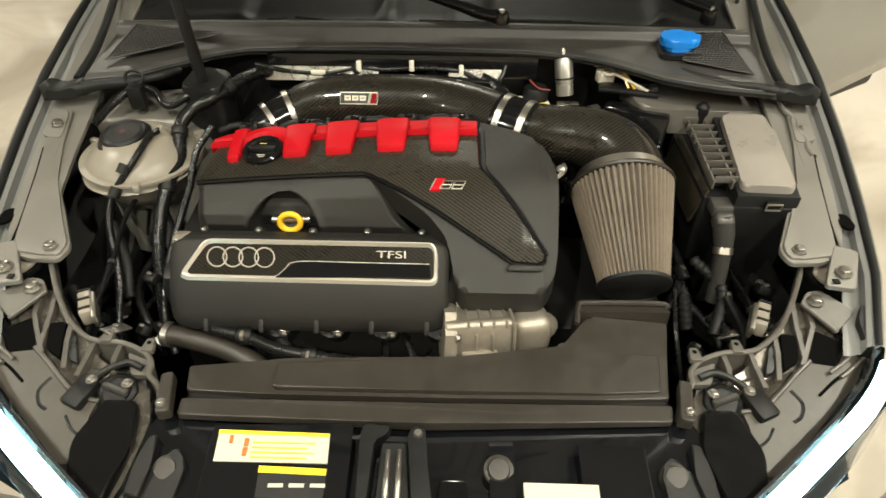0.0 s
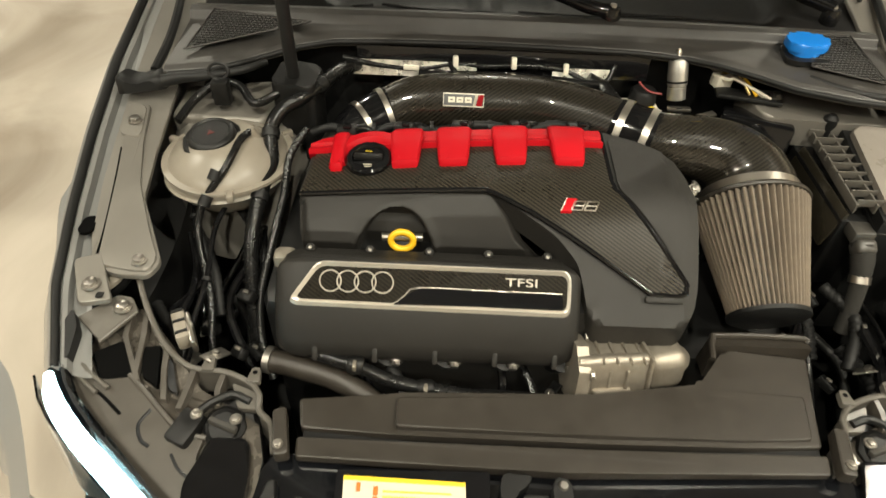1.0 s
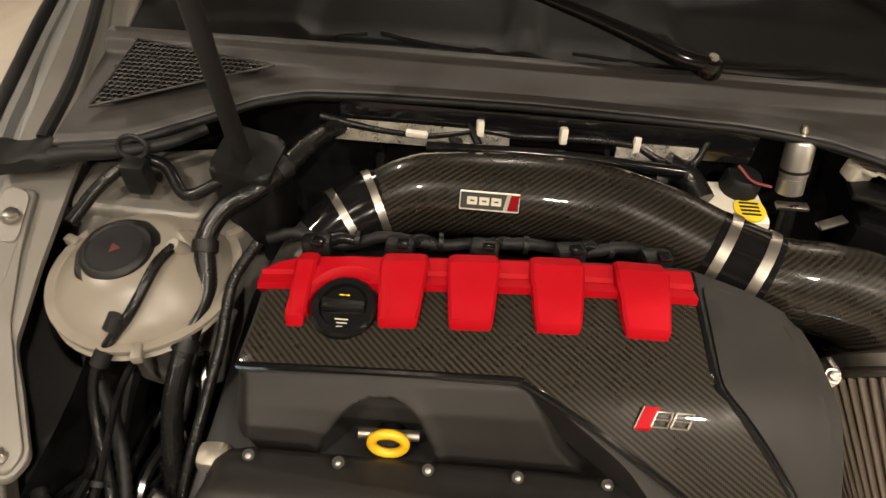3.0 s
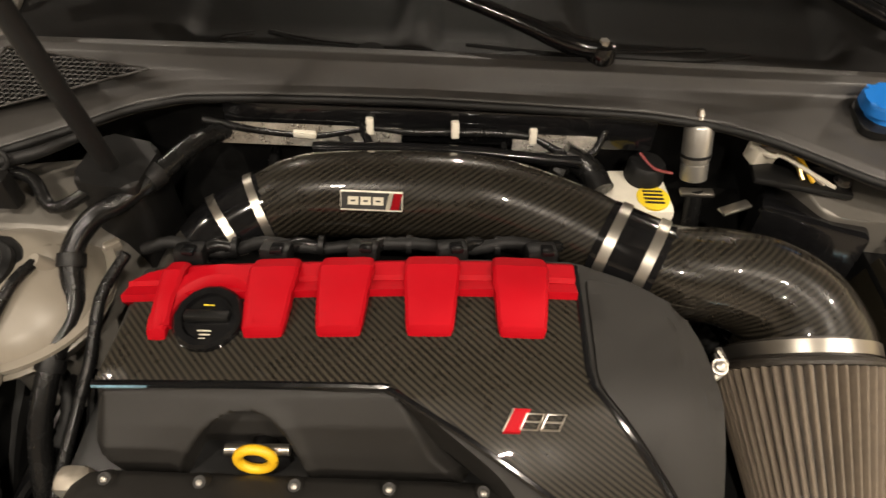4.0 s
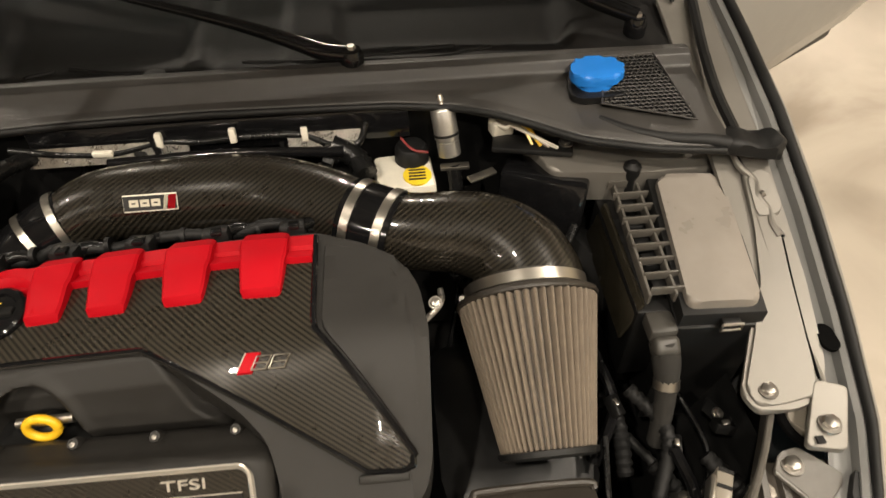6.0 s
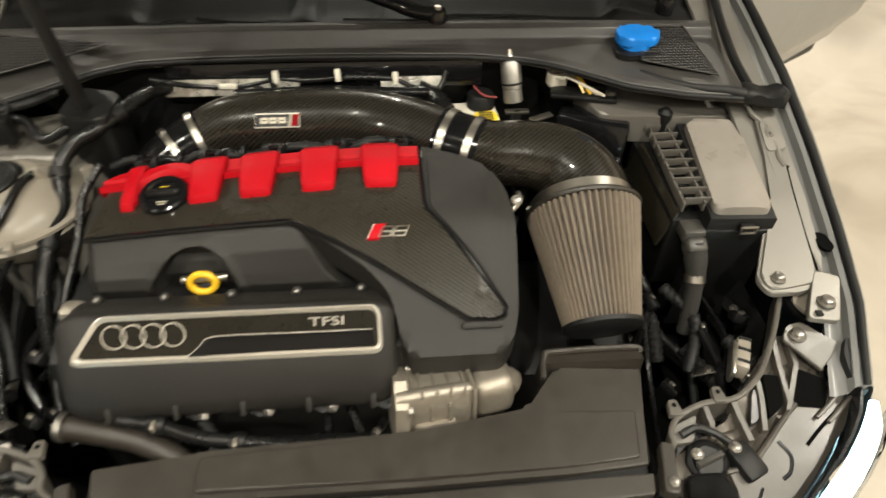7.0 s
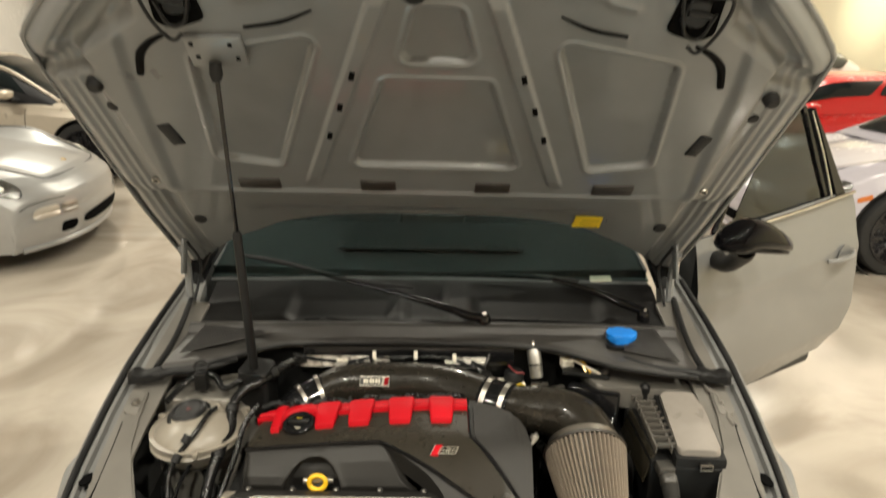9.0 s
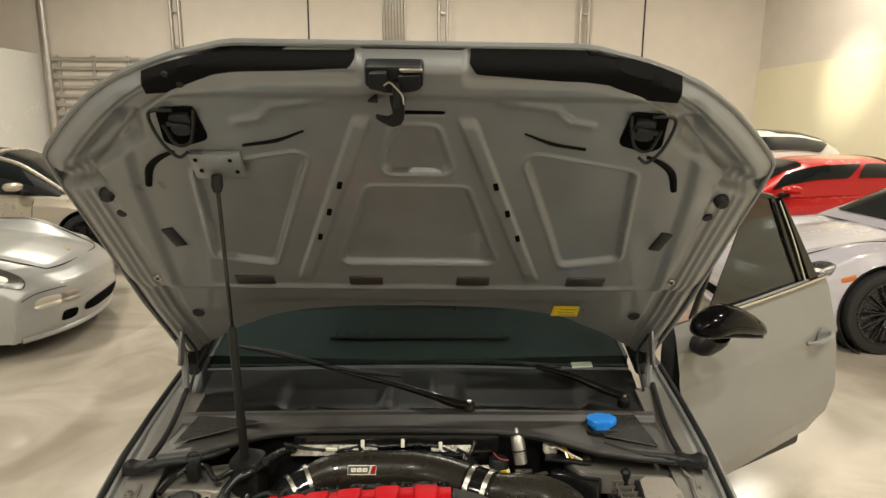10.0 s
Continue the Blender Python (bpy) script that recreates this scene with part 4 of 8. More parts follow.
# slots and holes are dark pieces on the panel, for the shade inside them
for x in (-0.416, -0.130, 0.147, 0.441):
    hbox("drain_slot", x, hv(1.113) - 0.003, 0.086 if abs(x) < 0.3 else 0.100, 0.036, 0.006, -0.002, DUCT, hood, "dark rectangular slot")
for s in (-1, 1):
    for yy, xx in ((0.878, 0.163), (0.935, 0.196), (0.993, 0.228)):
        hbox("rib_hole", s * xx + (0.006 if s < 0 else 0.015), hv(yy), 0.011, 0.022, 0.005, -0.008, HOLE, hood, "", s * 14)
    for xx, yy, r in ((0.665, 1.112, 0.010), (0.62, 1.238, 0.017)):
        c = hp(s * xx, hv(yy), inner_height(s * xx, hv(yy)) - 0.002)
        part("grommet", lathe(c, c - HN * 0.004, [(0, r), (1, r * 0.9)], 18), RUBBER if r > 0.012 else STEEL, hood)
        if r < 0.012:
            c2 = c - HN * 0.004
            part("bolt_hole", lathe(c2, c2 - HN * 0.001, [(0, r * 0.55), (1, r * 0.5)], 14), RUBBER, hood)
    for xx, vv, r in ((0.672, 0.792, 0.017), (0.664, 0.730, 0.012)):
        c = hp(s * xx + 0.008, vv, inner_height(s * xx + 0.008, vv) - 0.001)
        part("rubber_buffer", lathe(c, c - HN * (0.020 if r > 0.015 else 0.004), [(0, r), (0.7, r * 0.9), (1, r * 0.6)], 18), RUBBER, hood)
    hbox("side_slot", s * 0.580 + 0.010, 0.638, 0.030, 0.066, 0.006, inner_height(s * 0.585, 0.638) - 0.001, BLACK, hood, "", -s * 14)
    pts = [hp(s * x, v, inner_height(s * x, v) - 0.003) for x, v in ((0.482, 0.918), (0.520, 0.897), (0.548, 0.868), (0.566, 0.820))]
    part("curved_slot", tube(pts, [0.003, 0.006, 0.008, 0.007], 8, 4), FOAM, hood)
    pts = [hp(s * x + 0.006, v, inner_height(s * x + 0.006, v) - 0.002) for x, v in ((0.218, 0.976), (0.276, 0.950), (0.345, 0.936))]
    part("curved_slot", tube(pts, [0.002, 0.0038, 0.003], 8, 4), FOAM, hood)
    # black catch bracket near the front corner
    q = [(s * x + 0.006, v) for x, v in ((0.488, 1.030), (0.415, 1.034), (0.408, 0.952), (0.470, 0.932), (0.498, 0.945))]
    cx, cv = s * 0.45 + 0.006, 0.985
    hn = -inner_height(cx, cv)
    cb = part("catch_bracket", prism(rounded(q, 0.012, 3), lambda x, y: hn + 0.006, lambda x, y: hn - 0.004, 0.002, 2), HOLE, hood, "black steel catch bracket in its recess", frame_of=HM)
    part("catch_plate", prism(rounded([(cx + (x - cx) * 0.55 - s * 0.006, cv + (y - cv) * 0.55 + 0.012) for x, y in q], 0.008, 3), lambda x, y: hn + 0.014, lambda x, y: hn + 0.004, 0.003, 2), DARK, cb, frame_of=HM)
    part("wire_loop", tube([(s * x + 0.006, v, hn + z) for x, v, z in ((0.455, 1.030, 0.010), (0.492, 1.032, 0.014), (0.500, 1.010, 0.018), (0.492, 0.960, 0.022), (0.470, 0.925, 0.026), (0.450, 0.935, 0.022))], 0.0036, 8, 4), BLACK, cb, frame_of=HM)
    part("wire_loop", tube([(s * x + 0.006, v, hn + z) for x, v, z in ((0.478, 1.00, 0.016), (0.466, 0.955, 0.022), (0.438, 0.96, 0.022), (0.420, 1.00, 0.020), (0.413, 1.033, 0.012))], 0.0034, 8, 4), BLACK, cb, frame_of=HM)
    part("catch_pin", tube([(cx - 0.02, cv + 0.018, hn + 0.016), (cx + 0.022, cv + 0.010, hn + 0.016)], 0.005, 10, 1), DARK, cb, frame_of=HM)
    # dark strip along the front edge
    def foam(u, v, s=s):
        a = 0.103 + 0.392 * u
        lo = float(np.interp(a, [0.10, 0.115, 0.36, 0.405, 0.50], [1.135, 1.116, 1.097, 1.066, 1.058]))
        hi = next(q for q in np.arange(1.1495, 0.9, -0.0005) if half_width(q) > a + 0.003)
        x, y = s * a + 0.006, lo + (hi - lo) * v
        w = half_width(y) - abs(x)
        n = 0.010 * ss(0.0, 0.03, w) + 0.034 * ss(0.044, -0.01, w) + 0.030 * ss(1.120, 1.152, y) * ss(0.0, 0.03, w)
        return hp(x, y, n - 0.008 - 0.002 * math.sin(math.pi * v))
    st = part("front_seal_strip", sheet(foam, 60, 8, 0.005), FOAM, hood, "dark foam sealing strip")
    for x, v in ((0.425, 1.082), (0.445, 1.105)):
        c = hp(s * x + 0.006, v, inner_height(s * x + 0.006, v) - 0.008)
        part("strip_rivet", lathe(c, c - HN * 0.003, [(0, 0.007), (1, 0.005)], 12), RUBBER, st)


def lprism(name, q, z0, z1, material, parent, label="", r=0.004, bevel=0.0015):
    return part(name, prism(rounded(q, r, 3), lambda x, y: z1, lambda x, y: z0, bevel, 2), material, parent, label, frame_of=HM)


lb = lprism("bonnet_latch", [(-0.078, 1.142), (0.026, 1.142), (0.024, 1.096), (0.002, 1.088), (-0.045, 1.086), (-0.080, 1.099)], -0.004, 0.020, BLACK, hood, "black bonnet catch with its release hook", 0.008, 0.004)
lprism("latch_cheek", [(-0.070, 1.134), (-0.038, 1.136), (-0.040, 1.094), (-0.072, 1.102)], 0.018, 0.030, BLACK, lb)
lprism("latch_cheek", [(-0.020, 1.128), (0.020, 1.130), (0.018, 1.100), (-0.012, 1.094)], 0.018, 0.028, BLACK, lb)
lprism("latch_plate", [(-0.018, 1.140), (0.024, 1.140), (0.024, 1.133), (-0.014, 1.133)], 0.020, 0.024, STEEL, lb)
lprism("hook", [(-0.036, 1.092), (-0.008, 1.092), (-0.010, 1.046), (-0.016, 1.030), (-0.034, 1.024), (-0.058, 1.040), (-0.064, 1.050), (-0.040, 1.044), (-0.030, 1.052)], 0.034, 0.042, BLACK, lb)
lprism("hook_tip", [(-0.078, 1.066), (-0.058, 1.064), (-0.060, 1.080)], 0.014, 0.022, BLACK, lb, "", 0.002)
part("hook_arm", tube([(-0.022, 1.11, 0.02), (-0.022, 1.09, 0.036), (-0.022, 1.07, 0.038)], 0.008, 8, 3), BLACK, lb, frame_of=HM)
part("latch_spring", tube([(-0.044, 1.112, 0.032), (-0.034, 1.120, 0.034), (-0.022, 1.108, 0.036), (-0.012, 1.098, 0.042), (-0.010, 1.080, 0.044)], 0.0018, 6, 4), STEEL, lb, frame_of=HM)
hbox("latch_slot", 0.025, 1.023, 0.084, 0.009, 0.004, inner_height(0.025, 1.023) - 0.001, HOLE, hood)
LV = 0.291
yl = hbox("warning_label", 0.446, LV, 0.126, 0.052, 0.0012, inner_height(0.441, LV) - 0.0015, LABEL_Y, hood, "yellow warning sticker", -3, 0)
for k in range(3):
    hbox("print_bar", 0.472 + 0.011 * k, LV + 0.010, 0.008, 0.012, 0.0012, inner_height(0.441, LV) - 0.0028, LABEL_B, yl, "", -3, 0)
for k in range(3):
    hbox("print_line", 0.428 - 0.004 * (k % 2), LV + 0.010 - 0.014 * k, 0.048, 0.0035, 0.0012, inner_height(0.441, LV) - 0.0028, mat("label_print", (0.45, 0.36, 0.03), 0.4), yl, "", -3, 0)
pb = hbox("prop_bracket", -0.400, hv(0.842), 0.105, 0.070, 0.014, -0.006, PAINT_IN, hood, "grey steel prop bracket")
for x, v in ((-0.44, 0.905), (-0.37, 0.905), (-0.435, 0.875), (-0.362, 0.873)):
    hbox("bracket_hole", x, v, 0.007, 0.007, 0.003, -0.014, HOLE, pb, "", 0, 0)

top, base = hp(-0.407, hv(0.858), -0.02), Vector((-0.433, 0.992, 0.895))
rod = part("prop_rod", tube([top, base], 0.0045, 10, 1), GLOSS, car, "thin black bonnet prop with a sleeve on its lower half")
part("rod_sleeve", tube([top + (base - top) * 0.48, top + (base - top) * 0.49, base], [0.0065, 0.010, 0.011], 12, 1), RUBBER, rod)
part("rod_end", lathe(top - Vector((0, 0, 0.03)), top + Vector((0, 0, 0.006)), [(0, 0.008), (0.4, 0.013), (1, 0.011)], 12), RUBBER, rod)
part("rod_foot", prism(rounded([(-0.47, 0.965), (-0.395, 0.955), (-0.385, 1.03), (-0.46, 1.05)], 0.015, 4), lambda x, y: 0.895, lambda x, y: 0.74, 0.006), BLACK, rod)

# ---- engine bay ----
OUTSIDE = set(scene.objects)


def crown(x):
    """How far the cover falls away towards its lower end."""
    return -0.036 * (max(0.0, -x) / 0.386) ** 1.35


COVER_LINE = smooth_line([(0.50, 0.705, 0), (0.54, 0.735, 0), (0.578, 0.767, 0), (0.62, 0.797, 0), (0.66, 0.828, 0), (0.70, 0.856, 0), (0.741, 0.8745, 0), (0.79, 0.8785, 0), (0.846, 0.882, 0), (0.90, 0.886, 0), (0.95, 0.889, 0)], 6)


def ztop(x, y):
    """Height of the engine cover: nearly level behind, rolling down at its front."""
    return float(np.interp(y, [q.x for q in COVER_LINE], [q.y for q in COVER_LINE])) + crown(x)


def lift(bm):
    """Lays a part drawn on a plain slope onto the cover's curved top."""
    for v in bm.verts:
        v.co.z += ztop(v.co.x, v.co.y) - 0.87 - 0.23 * (v.co.y - 0.8)
    return bm


ec = thing("engine_cover", (-0.1, 0.72, 0.80), "black plastic engine cover with a carbon fibre inlay and red ribs", "engine cover")
out = [(-0.385, 0.895), (0.09, 0.895), (0.150, 0.872), (0.196, 0.842), (0.214, 0.806), (0.221, 0.750), (0.214, 0.625), (0.206, 0.598), (0.188, 0.577), (0.064, 0.577), (0.050, 0.590),
       (0.044, 0.620), (0.036, 0.648), (0.008, 0.676), (-0.080, 0.733), (-0.095, 0.741), (-0.386, 0.745), (-0.390, 0.76)]
part("cover_body", draped(rounded(out, 0.012, 3), lambda x, y: ztop(x, y) - 0.004 - 0.010 * ss(0.185, 0.222, x), 0.042, 0.007, 3), COVER, ec)
# raised shoulder beside the inlay
part("cover_shoulder", draped(rounded([(0.100, 0.876), (0.150, 0.858), (0.186, 0.827), (0.198, 0.79), (0.204, 0.74), (0.200, 0.640), (0.196, 0.632), (0.100, 0.752)], 0.012, 3), lambda x, y: ztop(x, y) - 0.0005 - 0.008 * ss(0.165, 0.21, x), 0.012, 0.004, 2), COVER, ec)
cpoly = [(-0.372, 0.885), (-0.388, 0.751), (-0.104, 0.744), (-0.086, 0.736), (0.128, 0.622), (0.142, 0.614), (0.180, 0.612), (0.192, 0.616), (0.193, 0.628), (0.093, 0.748), (0.090, 0.766), (0.089, 0.885)]
part("carbon_inlay", draped(rounded(cpoly, 0.006, 2), lambda x, y: ztop(x, y) + 0.003, 0.009, 0.0025, 2), CARBON, ec, "glossy carbon fibre inlay")
piping = [q for a_, b_ in zip(cpoly[1:11], cpoly[2:12]) for q in [(a_[0] + (b_[0] - a_[0]) * k / 4, a_[1] + (b_[1] - a_[1]) * k / 4) for k in range(4)]] + [cpoly[11]]
part("inlay_trim", tube([(x, y, ztop(x, y) + 0.0005) for x, y in piping], 0.0042, 8, 2), GLOSS, ec, "gloss black piping round the inlay")
# forward slope with the dipstick recess
def slope(u, v):
    x1 = -0.095 + 0.09 * v
    x0 = -0.392 + 0.012 * v
    x = x0 + (x1 - x0) * u
    zt = ztop(x, 0.745) - 0.004
    k = [(0.746, zt), (0.738, zt - 0.004), (0.717, zt - 0.36 * (zt - 0.797)), (0.700, 0.812), (0.692, 0.797), (0.694, 0.768)]
    j = v * 5
    i = min(int(j), 4)
    y, z = [k[i][c] + (k[i + 1][c] - k[i][c]) * (j - i) for c in (0, 1)]
    d = math.hypot(x + 0.236, (v - 1.0) * 0.085)
    dent = ss(0.062, 0.052, d)
    rim = math.exp(-((d - 0.064) / 0.006) ** 2) * 0.003
    e = min(u, 1 - u) * 0.4
    return (x, y + 0.035 * dent - rim + 0.012 * ss(0.02, 0.0, e), z - 0.006 * dent - 0.012 * ss(0.02, 0.0, e))


part("front_slope", sheet(slope, 90, 40), COVER, ec, "", 70)
part("tongue_foot", box((0.160, 0.607, ztop(0.16, 0.607) + 0.001), (0.055, 0.010, 0.006), 0.003, turn(38, 0, 0)), COVER, ec)

def slope_z(y):
    return 0.87 + 0.23 * (y - 0.8)


# red ribbed bar over the coils
def cut_end(bm):
    """The bar's lower end, its rear corner sloped away."""
    for v in bm.verts:
        lim = 0.894 - 0.62 * max(0.0, -0.345 - v.co.x)
        if v.co.y > lim:
            v.co.z -= (v.co.y - lim) * 0.3
            v.co.y = lim
    return bm


part("red_bar", lift(cut_end(sections([[(x, 0.842, slope_z(0.842) + 0.004), (x, 0.845, slope_z(0.845) + 0.012), (x, 0.862, 0.8875), (x, 0.866, 0.892), (x, 0.884, 0.894), (x, 0.892, 0.888), (x, 0.894, 0.866), (x, 0.85, 0.865)]
                              for x in (-0.388, -0.386, -0.37, -0.345, -0.3, -0.25, -0.2, -0.15, -0.1, -0.05, 0.0, 0.084, 0.087)]))), RED, ec, "satin red ribbed bar over the ignition coils", 25)
for fx, w in ((-0.337, 0.022), (-0.228, 0.048), (-0.152, 0.052), (-0.062, 0.053), (0.029, 0.053)):
    rows = []
    for y, zz, k in ((0.893, 0.884, 0.98), (0.888, 0.899, 1.04), (0.870, 0.9055, 1.10), (0.850, 0.900, 1.06), (0.838, slope_z(0.838) + 0.020, 1.00), (0.815, slope_z(0.815) + 0.015, 0.93), (0.802, slope_z(0.802) + 0.014, 0.87), (0.797, slope_z(0.797) + 0.008, 0.80), (0.7955, slope_z(0.797) + 0.001, 0.78)):
        h = w * k / 2
        rows.append([(fx - h, y, zz - 0.016), (fx - h, y, zz - 0.004), (fx - h + 0.003, y, zz - 0.001), (fx - h + 0.008, y, zz), (fx + h - 0.008, y, zz), (fx + h - 0.003, y, zz - 0.001), (fx + h, y, zz - 0.004), (fx + h, y, zz - 0.016)])
    part("red_rib", lift(sections(rows)), RED, ec, "", 30)
# red collar round the oil filler
rows = []
for a in np.linspace(-0.25, math.pi + 0.25, 20):
    c, s_ = math.cos(a), math.sin(a)
    r0, r1 = 0.0375, 0.062
    p = lambda r, dz: (-0.286 + r * c, 0.818 + r * s_, slope_z(0.818 + r * s_) + dz)
    rows.append([p(r0, 0.0), p(r0 + 0.003, 0.010), p(r0 + 0.010, 0.015), p(r1, 0.013), p(r1 + 0.004, 0.0)])
part("filler_collar", lift(sections(rows)), RED, ec, "", 40)

oc = thing("oil_filler_cap", (-0.286, 0.818, 0.85), "round black oil filler cap with small printed symbols", "filler cap")
on = Vector((-0.08, -0.12, 0.98)).normalized()
oa = Vector((-0.286, 0.818, ztop(-0.286, 0.818) - 0.002))
part("cap", lathe(oa - on * 0.01, oa + on * 0.017, [(0, 0.038), (0.6, 0.037), (0.85, 0.036), (0.95, 0.033), (0.95, 0.026), (0.8, 0.024), (0.8, 0.0)], 40, lambda a, s: 1 + 0.012 * math.cos(14 * a) * (0.2 < s < 0.97)), GLOSS, oc)
part("grip_bar", box(oa + on * 0.014, (0.046, 0.012, 0.010), 0.003, turn(-12, 0, 0)), BLACK, oc)
for k, (dx, dy, w) in enumerate(((-0.003, 0.012, 0.006), (0.003, 0.012, 0.004), (0.0, -0.015, 0.014), (0.001, -0.019, 0.011), (0.0, -0.023, 0.008))):
    part("print_bar", box(oa + on * 0.0135 + Vector((dx, dy, dy * 0.22)), (w, 0.0014, 0.001), 0, turn(12, 0, 0)), LABEL_Y if k < 2 else PAPER, oc)

# badge: a red slanted block and two slanted chrome outlines
def slant(x0, x1, y0=0.7060, y1=0.7250):
    """A slanted four-sided outline on the cover."""
    k = 0.52
    return [(x0 + k * (y - 0.706), y) for y in (y0, y1)] + [(x1 + k * (y - 0.706), y) for y in (y1, y0)]


bd = part("badge", prism(slant(0.008, 0.024), lambda x, y: ztop(x, y) + 0.0068, lambda x, y: ztop(x, y) + 0.002, 0.0006), RED, ec, "small red and chrome model badge")
for x0, x1 in ((0.0225, 0.038), (0.0415, 0.058)):
    q = slant(x0, x1, 0.7085, 0.7210)
    mid = [((q[0][0] + q[1][0]) / 2, (q[0][1] + q[1][1]) / 2), ((q[2][0] + q[3][0]) / 2, (q[2][1] + q[3][1]) / 2)]
    part("chrome_outline", tube([(x, y, ztop(x, y) + 0.0062) for x, y in q + q[:1]], 0.0012, 6, 1), STEEL, bd)
    part("chrome_bar", tube([(x, y, ztop(x, y) + 0.0062) for x, y in mid], 0.0010, 6, 1), STEEL, bd)
part("chrome_edge", tube([(x, y, ztop(x, y) + 0.0064) for x, y in slant(0.008, 0.024)[:2]], 0.0009, 6, 1), STEEL, bd)

# ---- intake manifold with its nameplate ----
im = thing("intake_manifold", (-0.19, 0.6, 0.70), "rounded black intake manifold with a chrome-framed nameplate", "intake manifold")
prof = [(0.691, 0.768), (0.687, 0.788), (0.677, 0.797), (0.662, 0.801), (0.646, 0.811), (0.634, 0.8185), (0.625, 0.818), (0.582, 0.768), (0.568, 0.748), (0.556, 0.726), (0.549, 0.708), (0.552, 0.694), (0.575, 0.686), (0.68, 0.69)]
cy, cz = 0.625, 0.735
rows = []
for x, k in ((-0.407, 0.45), (-0.405, 0.70), (-0.399, 0.86), (-0.387, 0.955), (-0.368, 1.0), (-0.2, 1.0), (0.0, 1.0), (0.020, 0.97), (0.033, 0.90), (0.040, 0.78), (0.042, 0.5)):
    rows.append([(x, cy + (y - cy) * k, cz + (z - cz) * k) for y, z in prof])
part("plenum", sections(rows), COVER, im, "", 50)


def pz(y, n=0.0):
    return 0.7945 + 1.2 * (y - 0.603) + n


def plate_at(q):
    """A place on the nameplate from a drawing of it laid flat."""
    return [(-0.382 + (x + 0.396) * 0.962, 0.5835 + (y - 0.5835) * 0.72) for x, y in q]


pout = plate_at(rounded([(-0.396, 0.590), (-0.354, 0.640), (0.016, 0.639), (0.025, 0.630), (0.026, 0.582), (-0.385, 0.585)], 0.014, 5))
ins = plate_at(rounded([(-0.383, 0.5945), (-0.350, 0.6345), (0.0125, 0.6335), (0.0185, 0.627), (0.0195, 0.5885), (-0.378, 0.5915)], 0.010, 5))
np_ = part("nameplate", prism(ins, lambda x, y: pz(y, 0.004), lambda x, y: pz(y, -0.004), 0.0006, 1), CARBON_P, im, "glossy dark nameplate")
bm = bm_new()
lo, hi = [], []
for (x0, y0), (x1, y1) in zip(pout, ins):
    lo.append((x0, y0))
    hi.append((x1, y1))
n = len(lo)
A = [bm.verts.new((x, y, pz(y, 0.000))) for x, y in lo]
B = [bm.verts.new((x * 0.75 + u * 0.25, y * 0.75 + v * 0.25, pz(y, 0.0068))) for (x, y), (u, v) in zip(lo, hi)]
C = [bm.verts.new((x * 0.25 + u * 0.75, y * 0.25 + v * 0.75, pz(y, 0.0068))) for (x, y), (u, v) in zip(lo, hi)]
D = [bm.verts.new((u, v, pz(v, 0.0035))) for u, v in hi]
for P, Q in ((A, B), (B, C), (C, D)):
    for i in range(n):
        bm.faces.new((P[i], P[(i + 1) % n], Q[(i + 1) % n], Q[i]))
step_q = rounded([(-0.232, 0.5872), (-0.196, 0.6025), (0.010, 0.6020), (0.013, 0.5885)], 0.003, 3)
part("gloss_step", prism(step_q, lambda x, y: pz(y, 0.0050), lambda x, y: pz(y, 0.001), 0.0005, 1), LACQUER, np_, "polished black lower step")
# thin silver line laid where the edge of the step would glint
part("step_glint", tube([(x, y, pz(y, 0.0052)) for x, y in ((-0.262, 0.5870), (-0.232, 0.5874), (-0.215, 0.5955), (-0.196, 0.6028), (-0.1, 0.6026), (0.010, 0.6022))], 0.0007, 6, 3), SATIN, np_)
part("chrome_frame", bm, SATIN, np_, "bright satin silver frame")
PM = Matrix.Rotation(math.atan(1.2), 4, "X")
for k in range(4):
    c = Vector((-0.322 + 0.0248 * k, 0.606, pz(0.606, 0.0056)))
    ring = bm_new()
    add_tube(ring, [c + PM.to_3x3() @ Vector((0.0152 * math.cos(a), 0.0152 * math.sin(a), 0)) for a in np.linspace(0, 2 * math.pi, 33).tolist()], 0.0011, 6, 1, False)
    part("ring_emblem", ring, SATIN, np_)
part("lettering", text_mesh("TFSI", 0.0205, Matrix.Translation((-0.049, 0.6105, pz(0.6105, 0.0056))) @ PM @ Matrix.Diagonal((1.32, 0.80, 1, 1))), SATIN, np_, "chrome lettering")
for k in range(5):
    x = -0.362 + 0.0893 * k
    part("lug", lathe((x, 0.677, 0.792), (x, 0.673, 0.804), [(0, 0.009), (0.6, 0.008), (1, 0.006)], 14), COVER, im)
    bolt(im, (x, 0.673, 0.801), (0, -0.3, 0.95), 0.0032)
for k in range(5):
    x = -0.345 + 0.088 * k
    part("rib", box((x, 0.552, 0.706), (0.008, 0.014, 0.022), 0.002, turn(-35, 0, 0)), COVER, im)
    bolt(im, (x + 0.03, 0.556, 0.686), (0, -0.8, -0.3), 0.007)
    part("runner_stub", tube([(x + 0.02, 0.575, 0.69), (x + 0.02, 0.60, 0.655), (x + 0.02, 0.64, 0.60)], [0.026, 0.028, 0.03], 14, 3), BLACK, im)
dip = thing("dipstick", (-0.236, 0.692, 0.79), "yellow looped dipstick handle with a steel shaft", "dipstick")
lp = bm_new()
add_tube(lp, [Vector((-0.236, 0.690, 0.800)) + Vector((0.0172 * math.cos(a), 0.004 * math.sin(a), 0.0140 * math.sin(a))) for a in np.linspace(0, 2 * math.pi, 33).tolist()], 0.0052, 10, 1, False)
part("handle", lp, YELLOW, dip)
